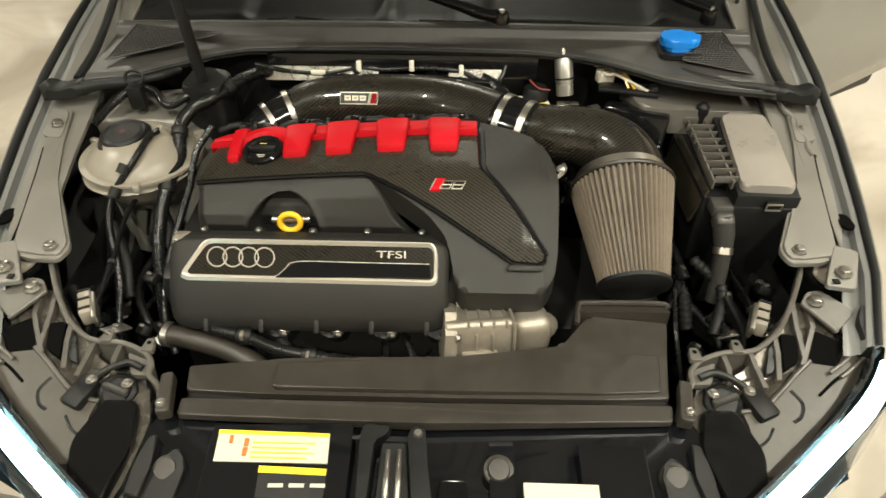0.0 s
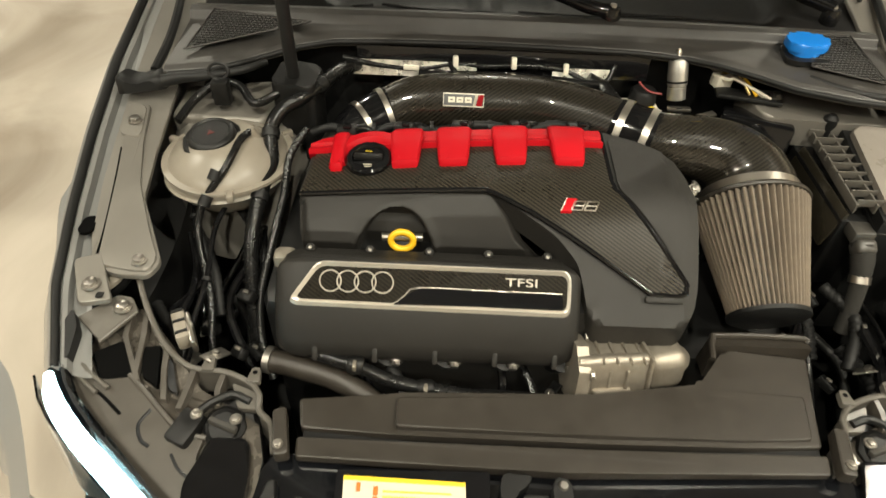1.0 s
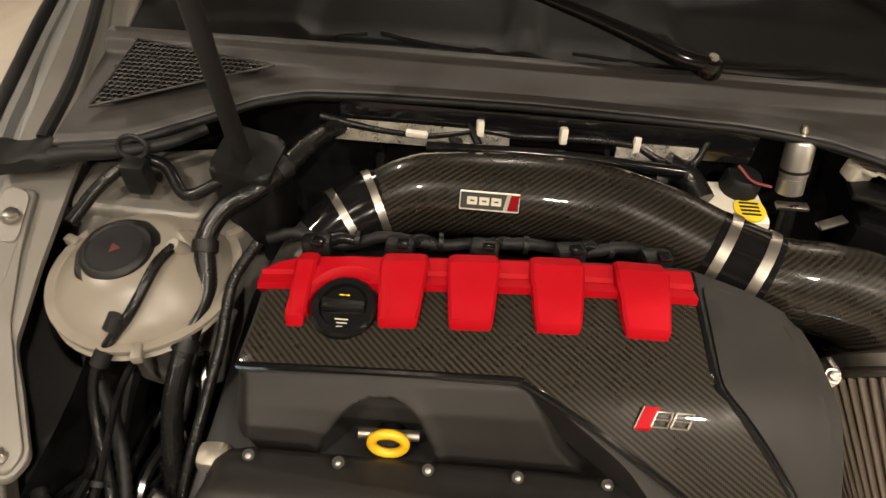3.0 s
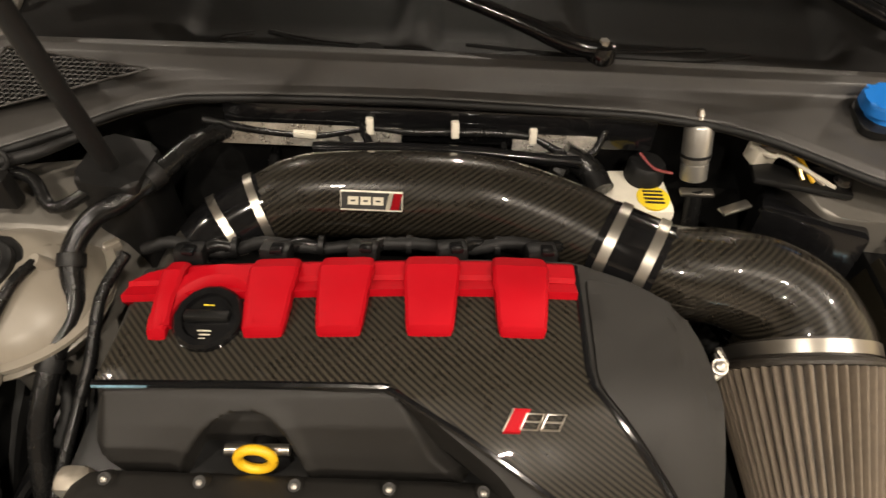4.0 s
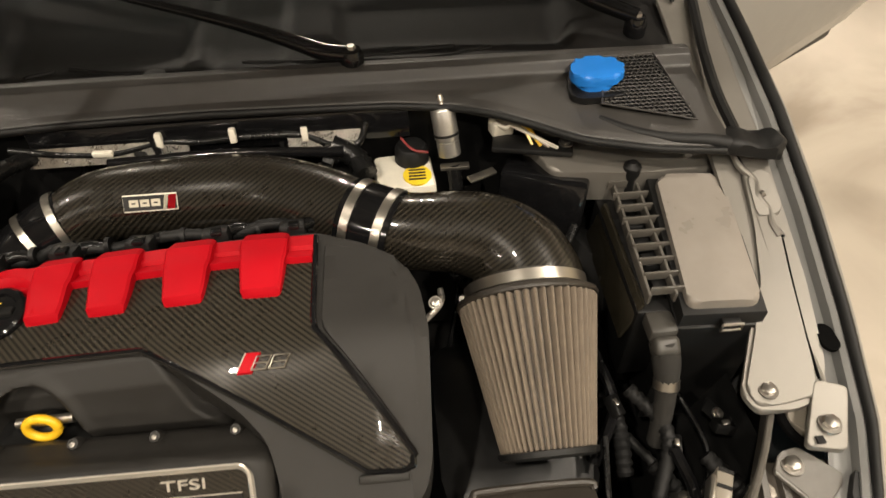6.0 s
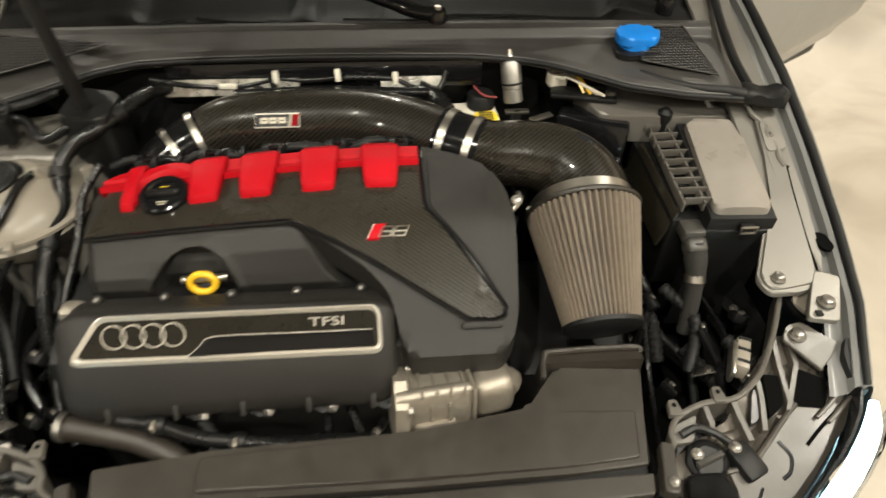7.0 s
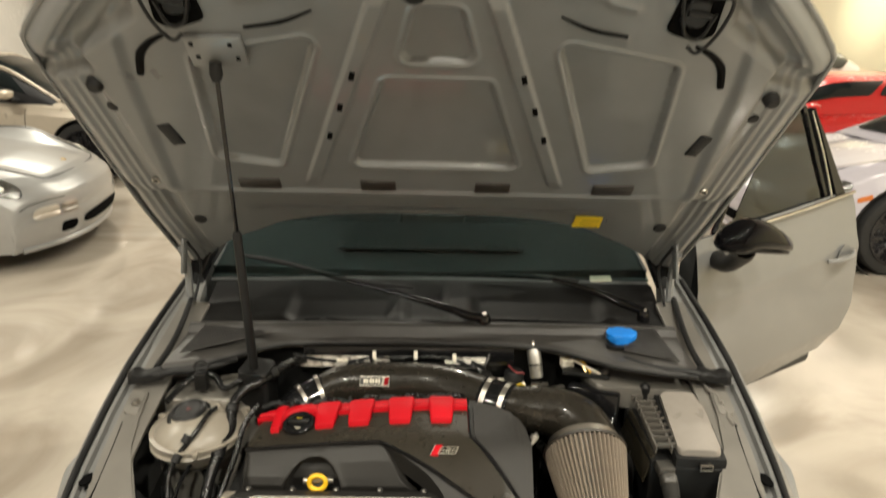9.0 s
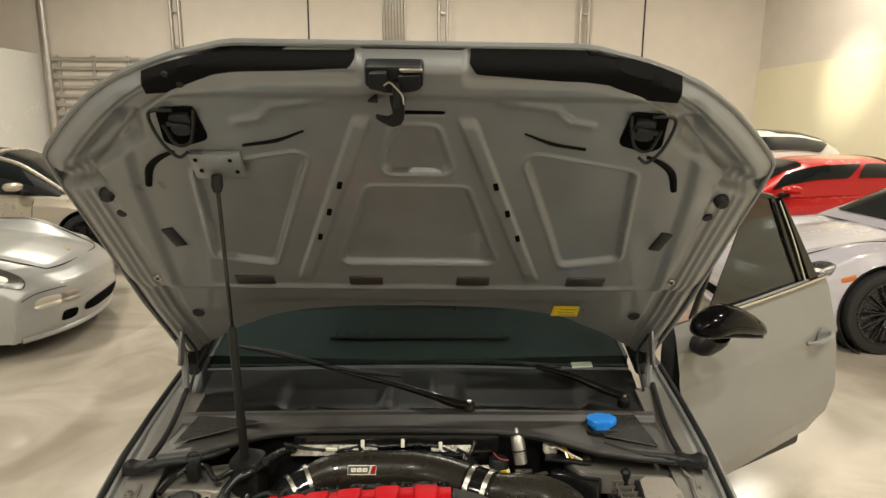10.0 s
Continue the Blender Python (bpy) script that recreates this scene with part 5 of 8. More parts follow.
part("shaft", tube([(-0.268, 0.700, 0.797), (-0.205, 0.702, 0.797)], 0.006, 10, 1), STEEL, dip)
part("collar", lathe((-0.236, 0.715, 0.775), (-0.236, 0.698, 0.792), [(0, 0.014), (1, 0.012)], 14), BLACK, dip)

dip.location += Vector((0.010, 0.008, 0.000))

# throttle body
tb = thing("throttle_body", (0.13, 0.545, 0.66), "cast aluminium throttle body with ribs and a turned end", "throttle body")
part("flange", lathe((0.038, 0.545, 0.678), (0.060, 0.547, 0.676), [(0, 0.050), (0.8, 0.050), (1, 0.044)], 8), ALU, tb)
part("housing", box((0.100, 0.548, 0.676), (0.098, 0.070, 0.076), 0.010, turn(-14, 0, 6)), ALU, tb)
part("shaft_ridge", tube([(0.045, 0.528, 0.712), (0.10, 0.534, 0.712), (0.150, 0.540, 0.710)], 0.011, 12, 1), ALU, tb)
part("step", box((0.098, 0.512, 0.652), (0.060, 0.030, 0.046), 0.006, turn(-20, 0, 6)), ALU, tb)
part("nozzle", lathe((0.105, 0.510, 0.660), (0.112, 0.488, 0.648), [(0, 0.016), (0.5, 0.016), (0.55, 0.013), (1, 0.013), (1, 0.0)], 18), ALU, tb)
part("motor_end", box((0.180, 0.565, 0.674), (0.066, 0.068, 0.070), 0.020, turn(-10, 0, 10), 4), ALU, tb, "smooth cast motor end")
part("end_boss", lathe((0.208, 0.572, 0.672), (0.226, 0.578, 0.670), [(0, 0.024), (0.6, 0.018), (1, 0.010), (1, 0.0)], 20), ALU, tb)
part("parting_rib", box((0.148, 0.556, 0.676), (0.006, 0.080, 0.084), 0.003, turn(-14, 0, 8)), ALU, tb)
for k in range(3):
    part("web", box((0.066 + 0.026 * k, 0.520, 0.690), (0.005, 0.014, 0.034), 0.002, turn(-14, 0, 6)), ALU, tb)
for k in range(4):
    part("cooling_rib", box((0.078 + 0.020 * k, 0.548, 0.7155), (0.004, 0.056, 0.006), 0.0015, turn(-14, 0, 6)), ALU, tb)
part("lower_boss", lathe((0.120, 0.520, 0.640), (0.132, 0.500, 0.632), [(0, 0.020), (0.4, 0.020), (0.5, 0.015), (1, 0.014), (1, 0.0)], 16), ALU, tb)
bolt(tb, (0.223, 0.580, 0.668), (1, 0.2, 0), 0.006)
for dy, dz in ((-0.035, 0.03), (-0.04, -0.025), (0.03, 0.035)):
    bolt(tb, (0.061, 0.547 + dy, 0.676 + dz), (1, 0, 0), 0.006)

tb.location += Vector((-0.007, 0.010, 0.012))

# ---- carbon intake pipe ----
ip = thing("intake_pipe", (0.0, 1.0, 0.82), "glossy carbon fibre intake pipe with steel hose clamps", "intake pipe")
axis = [(-0.278, 1.000, 0.826), (-0.215, 1.018, 0.842), (-0.10, 1.020, 0.848), (0.0, 1.014, 0.849), (0.078, 0.984, 0.850), (0.145, 0.944, 0.850)]
part("main_pipe", tube(axis, [0.047, 0.0535, 0.0560, 0.0558, 0.055, 0.053], 40, 8), CARBON_T, ip)
elbow = [(0.182, 0.924, 0.847), (0.222, 0.916, 0.847), (0.270, 0.912, 0.845), (0.314, 0.902, 0.838), (0.345, 0.882, 0.824), (0.358, 0.860, 0.808), (0.360, 0.842, 0.795), (0.358, 0.835, 0.791)]
part("elbow", tube(elbow, [0.052, 0.053, 0.056, 0.061, 0.068, 0.074, 0.078, 0.078], 40, 8), CARBON_T, ip)


def clamp(p, d, r, parent, w=0.010):
    d = Vector(d).normalized()
    p = Vector(p)
    c = part("hose_clamp", lathe(p - d * w / 2, p + d * w / 2, [(0, r - 0.001), (0, r + 0.0012), (1, r + 0.0012), (1, r - 0.001)], 40), STEEL, parent, "shiny steel hose clamp")
    up = (Vector((0, -0.5, 0.85)) - d * Vector((0, -0.5, 0.85)).dot(d)).normalized()
    side = d.cross(up)
    q = p + (side * 0.8 - up * 0.6).normalized() * (r + 0.004)
    part("clamp_screw", tube([q - up * 0.012, q + up * 0.012], 0.0045, 8, 1), STEEL, c)
    return c


jd = Vector((0.050, -0.026, -0.003)).normalized()
part("joint_hose", tube([(0.130, 0.951, 0.850), (0.162, 0.934, 0.8485), (0.194, 0.918, 0.8465)], 0.0555, 36, 4), GLOSS, ip, "black silicone joint")
clamp((0.142, 0.9445, 0.850), jd, 0.0562, ip, 0.012)
clamp((0.182, 0.9237, 0.8475), jd, 0.0562, ip, 0.012)
part("inlet_hose", tube([(-0.264, 1.006, 0.830), (-0.290, 0.994, 0.823), (-0.318, 0.976, 0.813), (-0.340, 0.955, 0.800)], [0.0495, 0.049, 0.047, 0.044], 30, 5), GLOSS, ip, "black silicone inlet hose")
clamp((-0.276, 1.001, 0.8265), (1, 0.45, 0.2), 0.0505, ip, 0.010)
clamp((-0.313, 0.980, 0.8150), (1, 0.65, 0.3), 0.0482, ip, 0.010)
part("turbo_inlet", tube([(-0.322, 0.972, 0.810), (-0.350, 0.945, 0.785), (-0.37, 0.91, 0.74)], [0.043, 0.044, 0.05], 24, 5), CAST, ip, "dull cast metal turbo inlet")
# brand plate: white frame, black field, red slash
pn = Vector((0, -0.80, 0.60))
pc = Vector((-0.136, 1.020, 0.848)) + pn * 0.0563
PR = Matrix(((1, 0, 0), (0, 0.60, -0.80), (0, 0.80, 0.60)))
pl_ = part("plate", box(pc, (0.072, 0.0235, 0.002), 0.0008, PR), WHITEP, ip, "small black, white and red maker's plate")
part("plate_field", box(pc + pn * 0.0012, (0.070, 0.0195, 0.0014), 0, PR), LABEL_B, pl_)
for dx, w in ((-0.021, 0.012), (-0.0065, 0.012), (0.008, 0.012)):
    part("print_bar", box(pc + pn * 0.002 + Vector((dx, 0, 0)), (w, 0.0095, 0.001), 0, PR), PAPER, pl_)
    part("print_gap", box(pc + pn * 0.0024 + Vector((dx, 0, 0)), (w * 0.45, 0.002, 0.001), 0, PR), LABEL_B, pl_)
sl = bm_new()
q = [pc + pn * 0.0022 + PR @ Vector(v) for v in ((0.022, -0.0097, 0), (0.032, -0.0097, 0), (0.036, 0.0097, 0), (0.026, 0.0097, 0))]
sl.faces.new([sl.verts.new(v) for v in q])
bmesh.ops.solidify(sl, geom=list(sl.faces), thickness=0.0008)
part("red_slash", sl, RED, pl_)
sl = bm_new()
q = [pc + pn * 0.0022 + PR @ Vector(v) for v in ((0.0165, -0.0097, 0), (0.0215, -0.0097, 0), (0.0255, 0.0097, 0), (0.0205, 0.0097, 0))]
sl.faces.new([sl.verts.new(v) for v in q])
bmesh.ops.solidify(sl, geom=list(sl.faces), thickness=0.0008)
part("white_slash", sl, PAPER, pl_)

# ---- cone air filter ----
af = thing("air_filter", (0.355, 0.72, 0.76), "pleated cone air filter in taupe cotton with rubber ends", "air filter")
fa, fb = Vector((0.356, 0.831, 0.789)), Vector((0.3585, 0.655, 0.711))
fd = (fb - fa).normalized()
NP = 52
part("pleated_media", lathe(fa + fd * 0.005, fb + fd * 0.002, [(0, 0.0905), (0.015, 0.0925), (0.5, 0.0760), (0.97, 0.0605), (1.0, 0.0585)], NP * 8, lambda a, s: 1 - 0.13 * abs(((a * NP / (2 * math.pi)) % 1) * 2 - 1) ** 2.2), MEDIA, af, "pleated taupe cotton media", 30)
part("top_rim", lathe(fa - fd * 0.004, fa + fd * 0.007, [(0, 0.068), (0.05, 0.085), (0.25, 0.0935), (0.6, 0.0950), (0.9, 0.094), (1, 0.089)], 56), DUCT, af, "grey rubber top rim")
part("neck", lathe(fa - fd * 0.024, fa + fd * 0.004, [(0, 0.0785), (0.7, 0.080), (1, 0.083)], 48), DUCT, af)
nb = part("neck_band", lathe(fa - fd * 0.021, fa - fd * 0.007, [(0, 0.0805), (0, 0.0822), (1, 0.0826), (1, 0.081)], 56), STEEL, af, "wide steel clamp band")
part("clamp_screw", tube([fa - fd * 0.016 + Vector((-0.085, 0.0, -0.012)), fa - fd * 0.016 + Vector((-0.081, 0.012, -0.03))], 0.0045, 8, 1), CAST, nb)
part("end_cap", lathe(fb - fd * 0.001, fb + fd * 0.010, [(0, 0.0575), (0.1, 0.0630), (0.7, 0.0625), (1, 0.056), (1, 0.0)], 48), RUBBER, af, "black rubber end cap")

# ---- coolant reservoir ----
cr = thing("coolant_reservoir", (-0.548, 0.86, 0.74), "milky round coolant reservoir with a black screw cap", "coolant reservoir")
cc = Vector((-0.534, 0.876, 0.814))
part("tank", lathe(cc - Vector((0, 0, 0.090)), cc + Vector((-0.006, 0.0, 0.042)), [(0, 0.03), (0.05, 0.05), (0.2, 0.075), (0.38, 0.094), (0.52, 0.104), (0.545, 0.109), (0.57, 0.105), (0.68, 0.102), (0.82, 0.085), (0.93, 0.062), (1, 0.048), (1.0, 0.0)], 56), TANK, cr)
part("seam", lathe(cc - Vector((0, 0, 0.002)), cc + Vector((0, 0, 0.003)), [(0, 0.110), (1, 0.110)], 56), TANK, cr)
kc = Vector((-0.553, 0.874, 0.838))
kn = Vector((-0.05, -0.12, 1)).normalized()
cap = part("screw_cap", lathe(kc, kc + kn * 0.028, [(0, 0.047), (0.12, 0.0495), (0.42, 0.0495), (0.55, 0.047), (0.58, 0.0405), (0.85, 0.0395), (0.97, 0.036), (1, 0.032), (0.93, 0.030), (0.93, 0.0)], 60, lambda a, s: 1 + 0.022 * max(0, math.cos(10 * a)) * (0.1 < s < 0.5)), BLACK, cr, "black ribbed screw cap")
part("cap_symbol", lathe(kc + kn * 0.0262, kc + kn * 0.0270, [(0, 0.008), (1, 0.007)], 3), mat("faded_red_print", (0.09, 0.012, 0.010), 0.5), cap, "faded red warning triangle")
for a in (40, 160, 285):
    d = Vector((math.cos(radians(a)), math.sin(radians(a)), 0))
    part("lug", box(cc + d * 0.111, (0.02, 0.012, 0.014), 0.003, turn(0, 0, a)), TANK, cr)
part("overflow_hose", tube([(-0.492, 0.880, 0.862), (-0.500, 0.85, 0.865), (-0.515, 0.80, 0.845), (-0.55, 0.765, 0.80), (-0.556, 0.73, 0.76), (-0.53, 0.66, 0.70), (-0.52, 0.60, 0.66), (-0.51, 0.55, 0.60)], 0.0060, 10, 6), HOSE, cr, "thin black overflow hose")
part("hose_spigot", lathe((-0.485, 0.887, 0.845), (-0.492, 0.881, 0.866), [(0, 0.010), (1, 0.008)], 12), TANK, cr)
for p in ((-0.545, 0.765, 0.806), (-0.53, 0.79, 0.838)):
    part("hose_clip", lathe(Vector(p) - Vector((0.003, 0.006, 0.006)), Vector(p) + Vector((0.003, 0.006, 0.006)), [(0, 0.010), (1, 0.010)], 12), RUBBER, cr)

# ---- fuse box and its neighbour ----
fbx = thing("fuse_box", (0.59, 0.87, 0.6), "black fuse box with a smooth satin lid", "fuse box")
lid = rounded([(0.552, 0.770), (0.644, 0.766), (0.667, 0.976), (0.574, 0.984)], 0.014, 4)
def lidz(x, y):
    return 0.836 + 0.09 * (y - 0.87) - 3.2 * max(0, abs(x - 0.608 - 0.1 * (y - 0.87)) - 0.012) ** 2
part("lid", draped(lid, lambda x, y: lidz(x, y) + 0.006, 0.036, 0.006, 3, 0.012), LID, fbx, "smooth taupe lid")
part("body", prism([(0.541, 0.758), (0.655, 0.754), (0.679, 0.985), (0.564, 0.994)], lambda x, y: 0.803 + 0.09 * (y - 0.87), lambda x, y: 0.56, 0.004), BLACK, fbx)
part("lid_gasket", prism([(0.545, 0.762), (0.652, 0.758), (0.678, 0.984), (0.566, 0.992)], lambda x, y: lidz(0.608, y) - 0.010, lambda x, y: 0.79, 0.003), RUBBER, fbx)
part("lid_clip", box((0.607, 0.757, 0.800), (0.024, 0.012, 0.014), 0.002), BLACK, fbx)
part("clip_frame", tube([(0.594, 0.7495, 0.806), (0.594, 0.7495, 0.794), (0.620, 0.7495, 0.794), (0.620, 0.7495, 0.806), (0.594, 0.7495, 0.806)], 0.002, 6, 1), STEEL, fbx)
rk = thing("relay_rack", (0.53, 0.9, 0.7), "black slotted relay rack with thin cross bars", "relay rack")
for y0 in np.linspace(0.795, 0.995, 9):
    part("cross_bar", box((0.535, y0, 0.827), (0.052, 0.003, 0.014), 0.001), RACK, rk)
for x0 in (0.511, 0.545):
    part("side_bar", box((x0 + 0.002, 0.897, 0.820), (0.004, 0.22, 0.018), 0.001, turn(0, 0, -3)), RACK, rk)
for k, y0 in enumerate(np.linspace(0.823, 0.967, 5)):
    part("relay", box((0.533, y0, 0.806), (0.022, 0.024, 0.016), 0.003), RUBBER if k % 2 else BLACK, rk)
part("rack_body", box((0.528, 0.895, 0.72), (0.062, 0.22, 0.15), 0.005), BLACK, rk)
part("rack_cover", box((0.496, 0.885, 0.770), (0.006, 0.19, 0.075), 0.002, turn(0, 14, 0)), mat("smoked_cover", (0.022, 0.019, 0.013), 0.2, var=0.3, scale=15), rk, "smoked olive side cover")
part("corner_post", lathe((0.543, 1.003, 0.79), (0.543, 1.003, 0.862), [(0, 0.012), (0.6, 0.011), (0.75, 0.014), (0.9, 0.013), (1, 0.006)], 14), RUBBER, rk)
tp = part("positive_terminal", box((0.524, 0.770, 0.785), (0.036, 0.034, 0.024), 0.005), GREYP, rk, "grey plastic terminal boot")
part("boot_cap", box((0.526, 0.748, 0.772), (0.034, 0.026, 0.030), 0.008, turn(30, 0, 0), 3), GREYP, tp)
part("cable_boot", tube([(0.527, 0.755, 0.775), (0.530, 0.735, 0.75), (0.530, 0.71, 0.71), (0.525, 0.68, 0.64)], [0.019, 0.018, 0.0135, 0.013], 14, 5), LOOM, tp, "cable wrapped in cloth tape")
part("cable_clip", lathe((0.531, 0.724, 0.732), (0.530, 0.716, 0.722), [(0, 0.017), (1, 0.017)], 14), STEEL, tp)
fbx.location += Vector((-0.009, -0.002, 0.009))
rk.location += Vector((-0.006, 0.0, 0.006))

# ---- brake fluid reservoir, pump cylinder, control box ----
bf = thing("brake_fluid_reservoir", (0.21, 1.06, 0.76), "cream brake fluid reservoir with black cap and yellow warning disc", "reservoir")
part("tank", box((0.206, 1.078, 0.782), (0.092, 0.085, 0.075), 0.010, turn(0, 0, 4)), WHITEP, bf)
part("cap", lathe((0.220, 1.104, 0.817), (0.220, 1.106, 0.845), [(0, 0.027), (0.8, 0.026), (1, 0.022)], 24), RUBBER, bf)
dd = part("warning_disc", lathe((0.226, 1.062, 0.818), (0.226, 1.062, 0.8212), [(0, 0.022), (1, 0.022)], 28), LABEL_Y, bf, "yellow warning disc")
for k in range(4):
    part("print_bar", box((0.226, 1.052 + 0.007 * k, 0.822), (0.026, 0.003, 0.001), 0), LABEL_B, dd)
vc = thing("vacuum_valve", (0.276, 1.09, 0.83), "small upright silver cylinder valve", "valve")
va, vb = Vector((0.279, 1.086, 0.836)), Vector((0.269, 1.111, 0.911))
part("cylinder", lathe(va, vb, [(0, 0.015), (0.02, 0.0175), (0.30, 0.0175), (0.31, 0.0160), (0.35, 0.0160), (0.36, 0.0185), (0.93, 0.0185), (0.98, 0.016), (1, 0.012), (1, 0.0)], 30), ZINC, vc)
part("nipple", lathe(vb, vb + (vb - va).normalized() * 0.016, [(0, 0.006), (0.4, 0.004), (0.5, 0.0055), (1, 0.003)], 14), STEEL, vc)
part("cable_tie", lathe(va + (vb - va) * 0.42, va + (vb - va) * 0.47, [(0, 0.0195), (1, 0.0195)], 24), RUBBER, vc)
part("foot_bracket", box((0.285, 1.072, 0.824), (0.045, 0.014, 0.006), 0.002), STEEL, vc)
part("lower_hose", tube([(0.283, 1.078, 0.824), (0.287, 1.06, 0.78), (0.29, 1.04, 0.72)], 0.012, 12, 4), HOSE, vc)
cb = thing("control_box", (0.42, 1.03, 0.78), "black brake control box with wiring", "control box")
part("body", box((0.415, 1.020, 0.80), (0.13, 0.07, 0.09), 0.008, turn(-12, 0, -22)), GLOSS, cb)
part("top_plate", box((0.400, 1.060, 0.865), (0.12, 0.045, 0.01), 0.004, turn(-8, 0, -12)), BLACK, cb)
bolt(cb, (0.448, 1.052, 0.872), (0, -0.1, 1), 0.0075)
cn = part("connector", box((0.358, 1.098, 0.876), (0.034, 0.026, 0.026), 0.004, turn(0, 0, 15)), WHITEP, cb, "cream wiring connector")
for k, (m_, dx) in enumerate(((BRASS, 0.0), (YELLOW, 0.006), (ALU, -0.006), (WHITEP, -0.012))):
    part("wire", tube([(0.352 + dx, 1.098, 0.885), (0.366 + dx * 0.4, 1.088 + dx, 0.900 - 0.004 * k), (0.386 + dx, 1.074, 0.890), (0.398 + 0.012 * k, 1.052 - 0.004 * k, 0.872)], 0.0030, 6, 5), m_, cn)
part("small_connector", box((0.345, 1.115, 0.895), (0.022, 0.018, 0.012), 0.003, turn(10, 0, 30)), ALU, cb)
part("side_label", box((0.322, 1.035, 0.835), (0.045, 0.014, 0.004), 0.001, turn(0, 0, 24)), STEEL, cb)

# heat foil, injector rail and wiring behind the pipe
hf = thing("heat_shield", (-0.19, 1.12, 0.86), "dimpled silver heat shield foil behind the engine", "heat shield")
part("foil", sheet(lambda u, v: (-0.345 + 0.235 * u, 1.096 + 0.012 * v, 0.856 + 0.026 * v), 40, 8, 0.001), FOIL, hf)
part("foil", sheet(lambda u, v: (0.035 + 0.11 * u, 1.102 + 0.01 * v, 0.858 + 0.020 * v), 20, 6, 0.001), FOIL, hf)
wl = thing("wiring_loom", (-0.05, 1.1, 0.87), "black wiring loom with white plastic clips", "wiring")
part("loom", tube([(-0.365, 1.105, 0.885), (-0.30, 1.105, 0.872), (-0.22, 1.104, 0.868), (-0.151, 1.110, 0.878), (-0.10, 1.108, 0.876), (-0.041, 1.104, 0.882), (0.01, 1.108, 0.880), (0.061, 1.112, 0.872), (0.10, 1.10, 0.86), (0.14, 1.10, 0.86), (0.155, 1.118, 0.885)], 0.0055, 10, 6), HOSE, wl)
for x, y, z in ((-0.151, 1.108, 0.884), (-0.041, 1.100, 0.890), (0.061, 1.112, 0.876)):
    c = part("clip", box((x, y, z), (0.010, 0.012, 0.022), 0.002, turn(-15, 0, 6)), WHITEP, wl, "white plastic clip")
part("tag", box((-0.235, 1.100, 0.872), (0.030, 0.008, 0.009), 0.002, turn(0, 0, -3)), WHITEP, wl, "white plastic tag")
part("rail", tube([(-0.22, 1.075, 0.872), (-0.05, 1.078, 0.874), (0.12, 1.072, 0.868)], 0.008, 10, 4), GLOSS, wl)
part("shield_edge", box((-0.06, 1.116, 0.882), (0.56, 0.006, 0.048), 0.002, turn(-8, 0, 0)), GLOSS, wl)
for x in (-0.20, -0.10, 0.0, 0.10):
    part("bracket", box((x, 1.085, 0.856), (0.02, 0.03, 0.02), 0.004), DARK, wl)
part("pipe_stub", tube([(0.10, 1.09, 0.865), (0.135, 1.08, 0.85), (0.15, 1.05, 0.84)], 0.018, 12, 4), HOSE, wl)
part("red_wire", tube([(0.205, 1.105, 0.86), (0.222, 1.085, 0.852), (0.245, 1.075, 0.853)], 0.002, 6, 5), mat("faded_red_wire", (0.22, 0.03, 0.03), 0.5), wl)

# big hoses on the left of the engine
def hose(name, pts, r, label, category="hose", material=None, ripple=0.0, per=6):
    t = thing(name, pts[0], label, category, "engine bay hoses")
    h = part("tube", tube(pts, r, 14, per, True, ripple), material or HOSE, t)
    return t


t = hose("coolant_hose", [(-0.33, 1.13, 0.86), (-0.36, 1.06, 0.885), (-0.385, 1.0, 0.89), (-0.415, 0.955, 0.885), (-0.445, 0.935, 0.875), (-0.462, 0.90, 0.855), (-0.455, 0.85, 0.82), (-0.465, 0.80, 0.80), (-0.475, 0.74, 0.75), (-0.47, 0.68, 0.68), (-0.46, 0.62, 0.60)], 0.0122, "thick black coolant hose beside the engine")
for a, b in (((-0.385, 1.0, 0.89), (-0.395, 0.985, 0.889)), ((-0.462, 0.90, 0.855), (-0.461, 0.888, 0.847)), ((-0.465, 0.80, 0.80), (-0.467, 0.788, 0.793))):
    part("hose_clip", lathe(a, b, [(0, 0.0148), (0.3, 0.0152), (0.7, 0.0152), (1, 0.0148)], 18), BLACK, t)
t = hose("heater_hose", [(-0.62, 0.905, 0.86), (-0.60, 0.955, 0.875), (-0.565, 0.985, 0.89), (-0.53, 0.985, 0.885), (-0.50, 0.955, 0.87), (-0.46, 0.965, 0.885), (-0.42, 1.0, 0.90)], 0.0075, "bent black heater hose over the turret")
part("joint", box((-0.558, 0.968, 0.882), (0.030, 0.022, 0.045), 0.004), BLACK, t)
hoop = bm_new()
add_tube(hoop, [Vector((-0.562, 0.985, 0.912)) + Vector((0.017 * math.cos(a), 0.006 * math.sin(a), 0.012 * math.sin(a))) for a in np.linspace(0, 2 * math.pi, 25).tolist()], 0.003, 8, 1, False)
part("wire_ring", hoop, RUBBER, t)
hose("vent_hose", [(-0.40, 0.90, 0.86), (-0.425, 0.86, 0.83), (-0.43, 0.80, 0.79), (-0.44, 0.73, 0.75), (-0.45, 0.66, 0.70), (-0.44, 0.60, 0.66), (-0.42, 0.56, 0.62)], 0.0065, "black vent hose beside the engine")
t = hose("radiator_hose", [(-0.415, 0.560, 0.668), (-0.37, 0.550, 0.668), (-0.31, 0.535, 0.660), (-0.26, 0.51, 0.645), (-0.22, 0.48, 0.61), (-0.2, 0.45, 0.55)], 0.018, "thick grey radiator hose with a spring clip", "hose", DUCT)
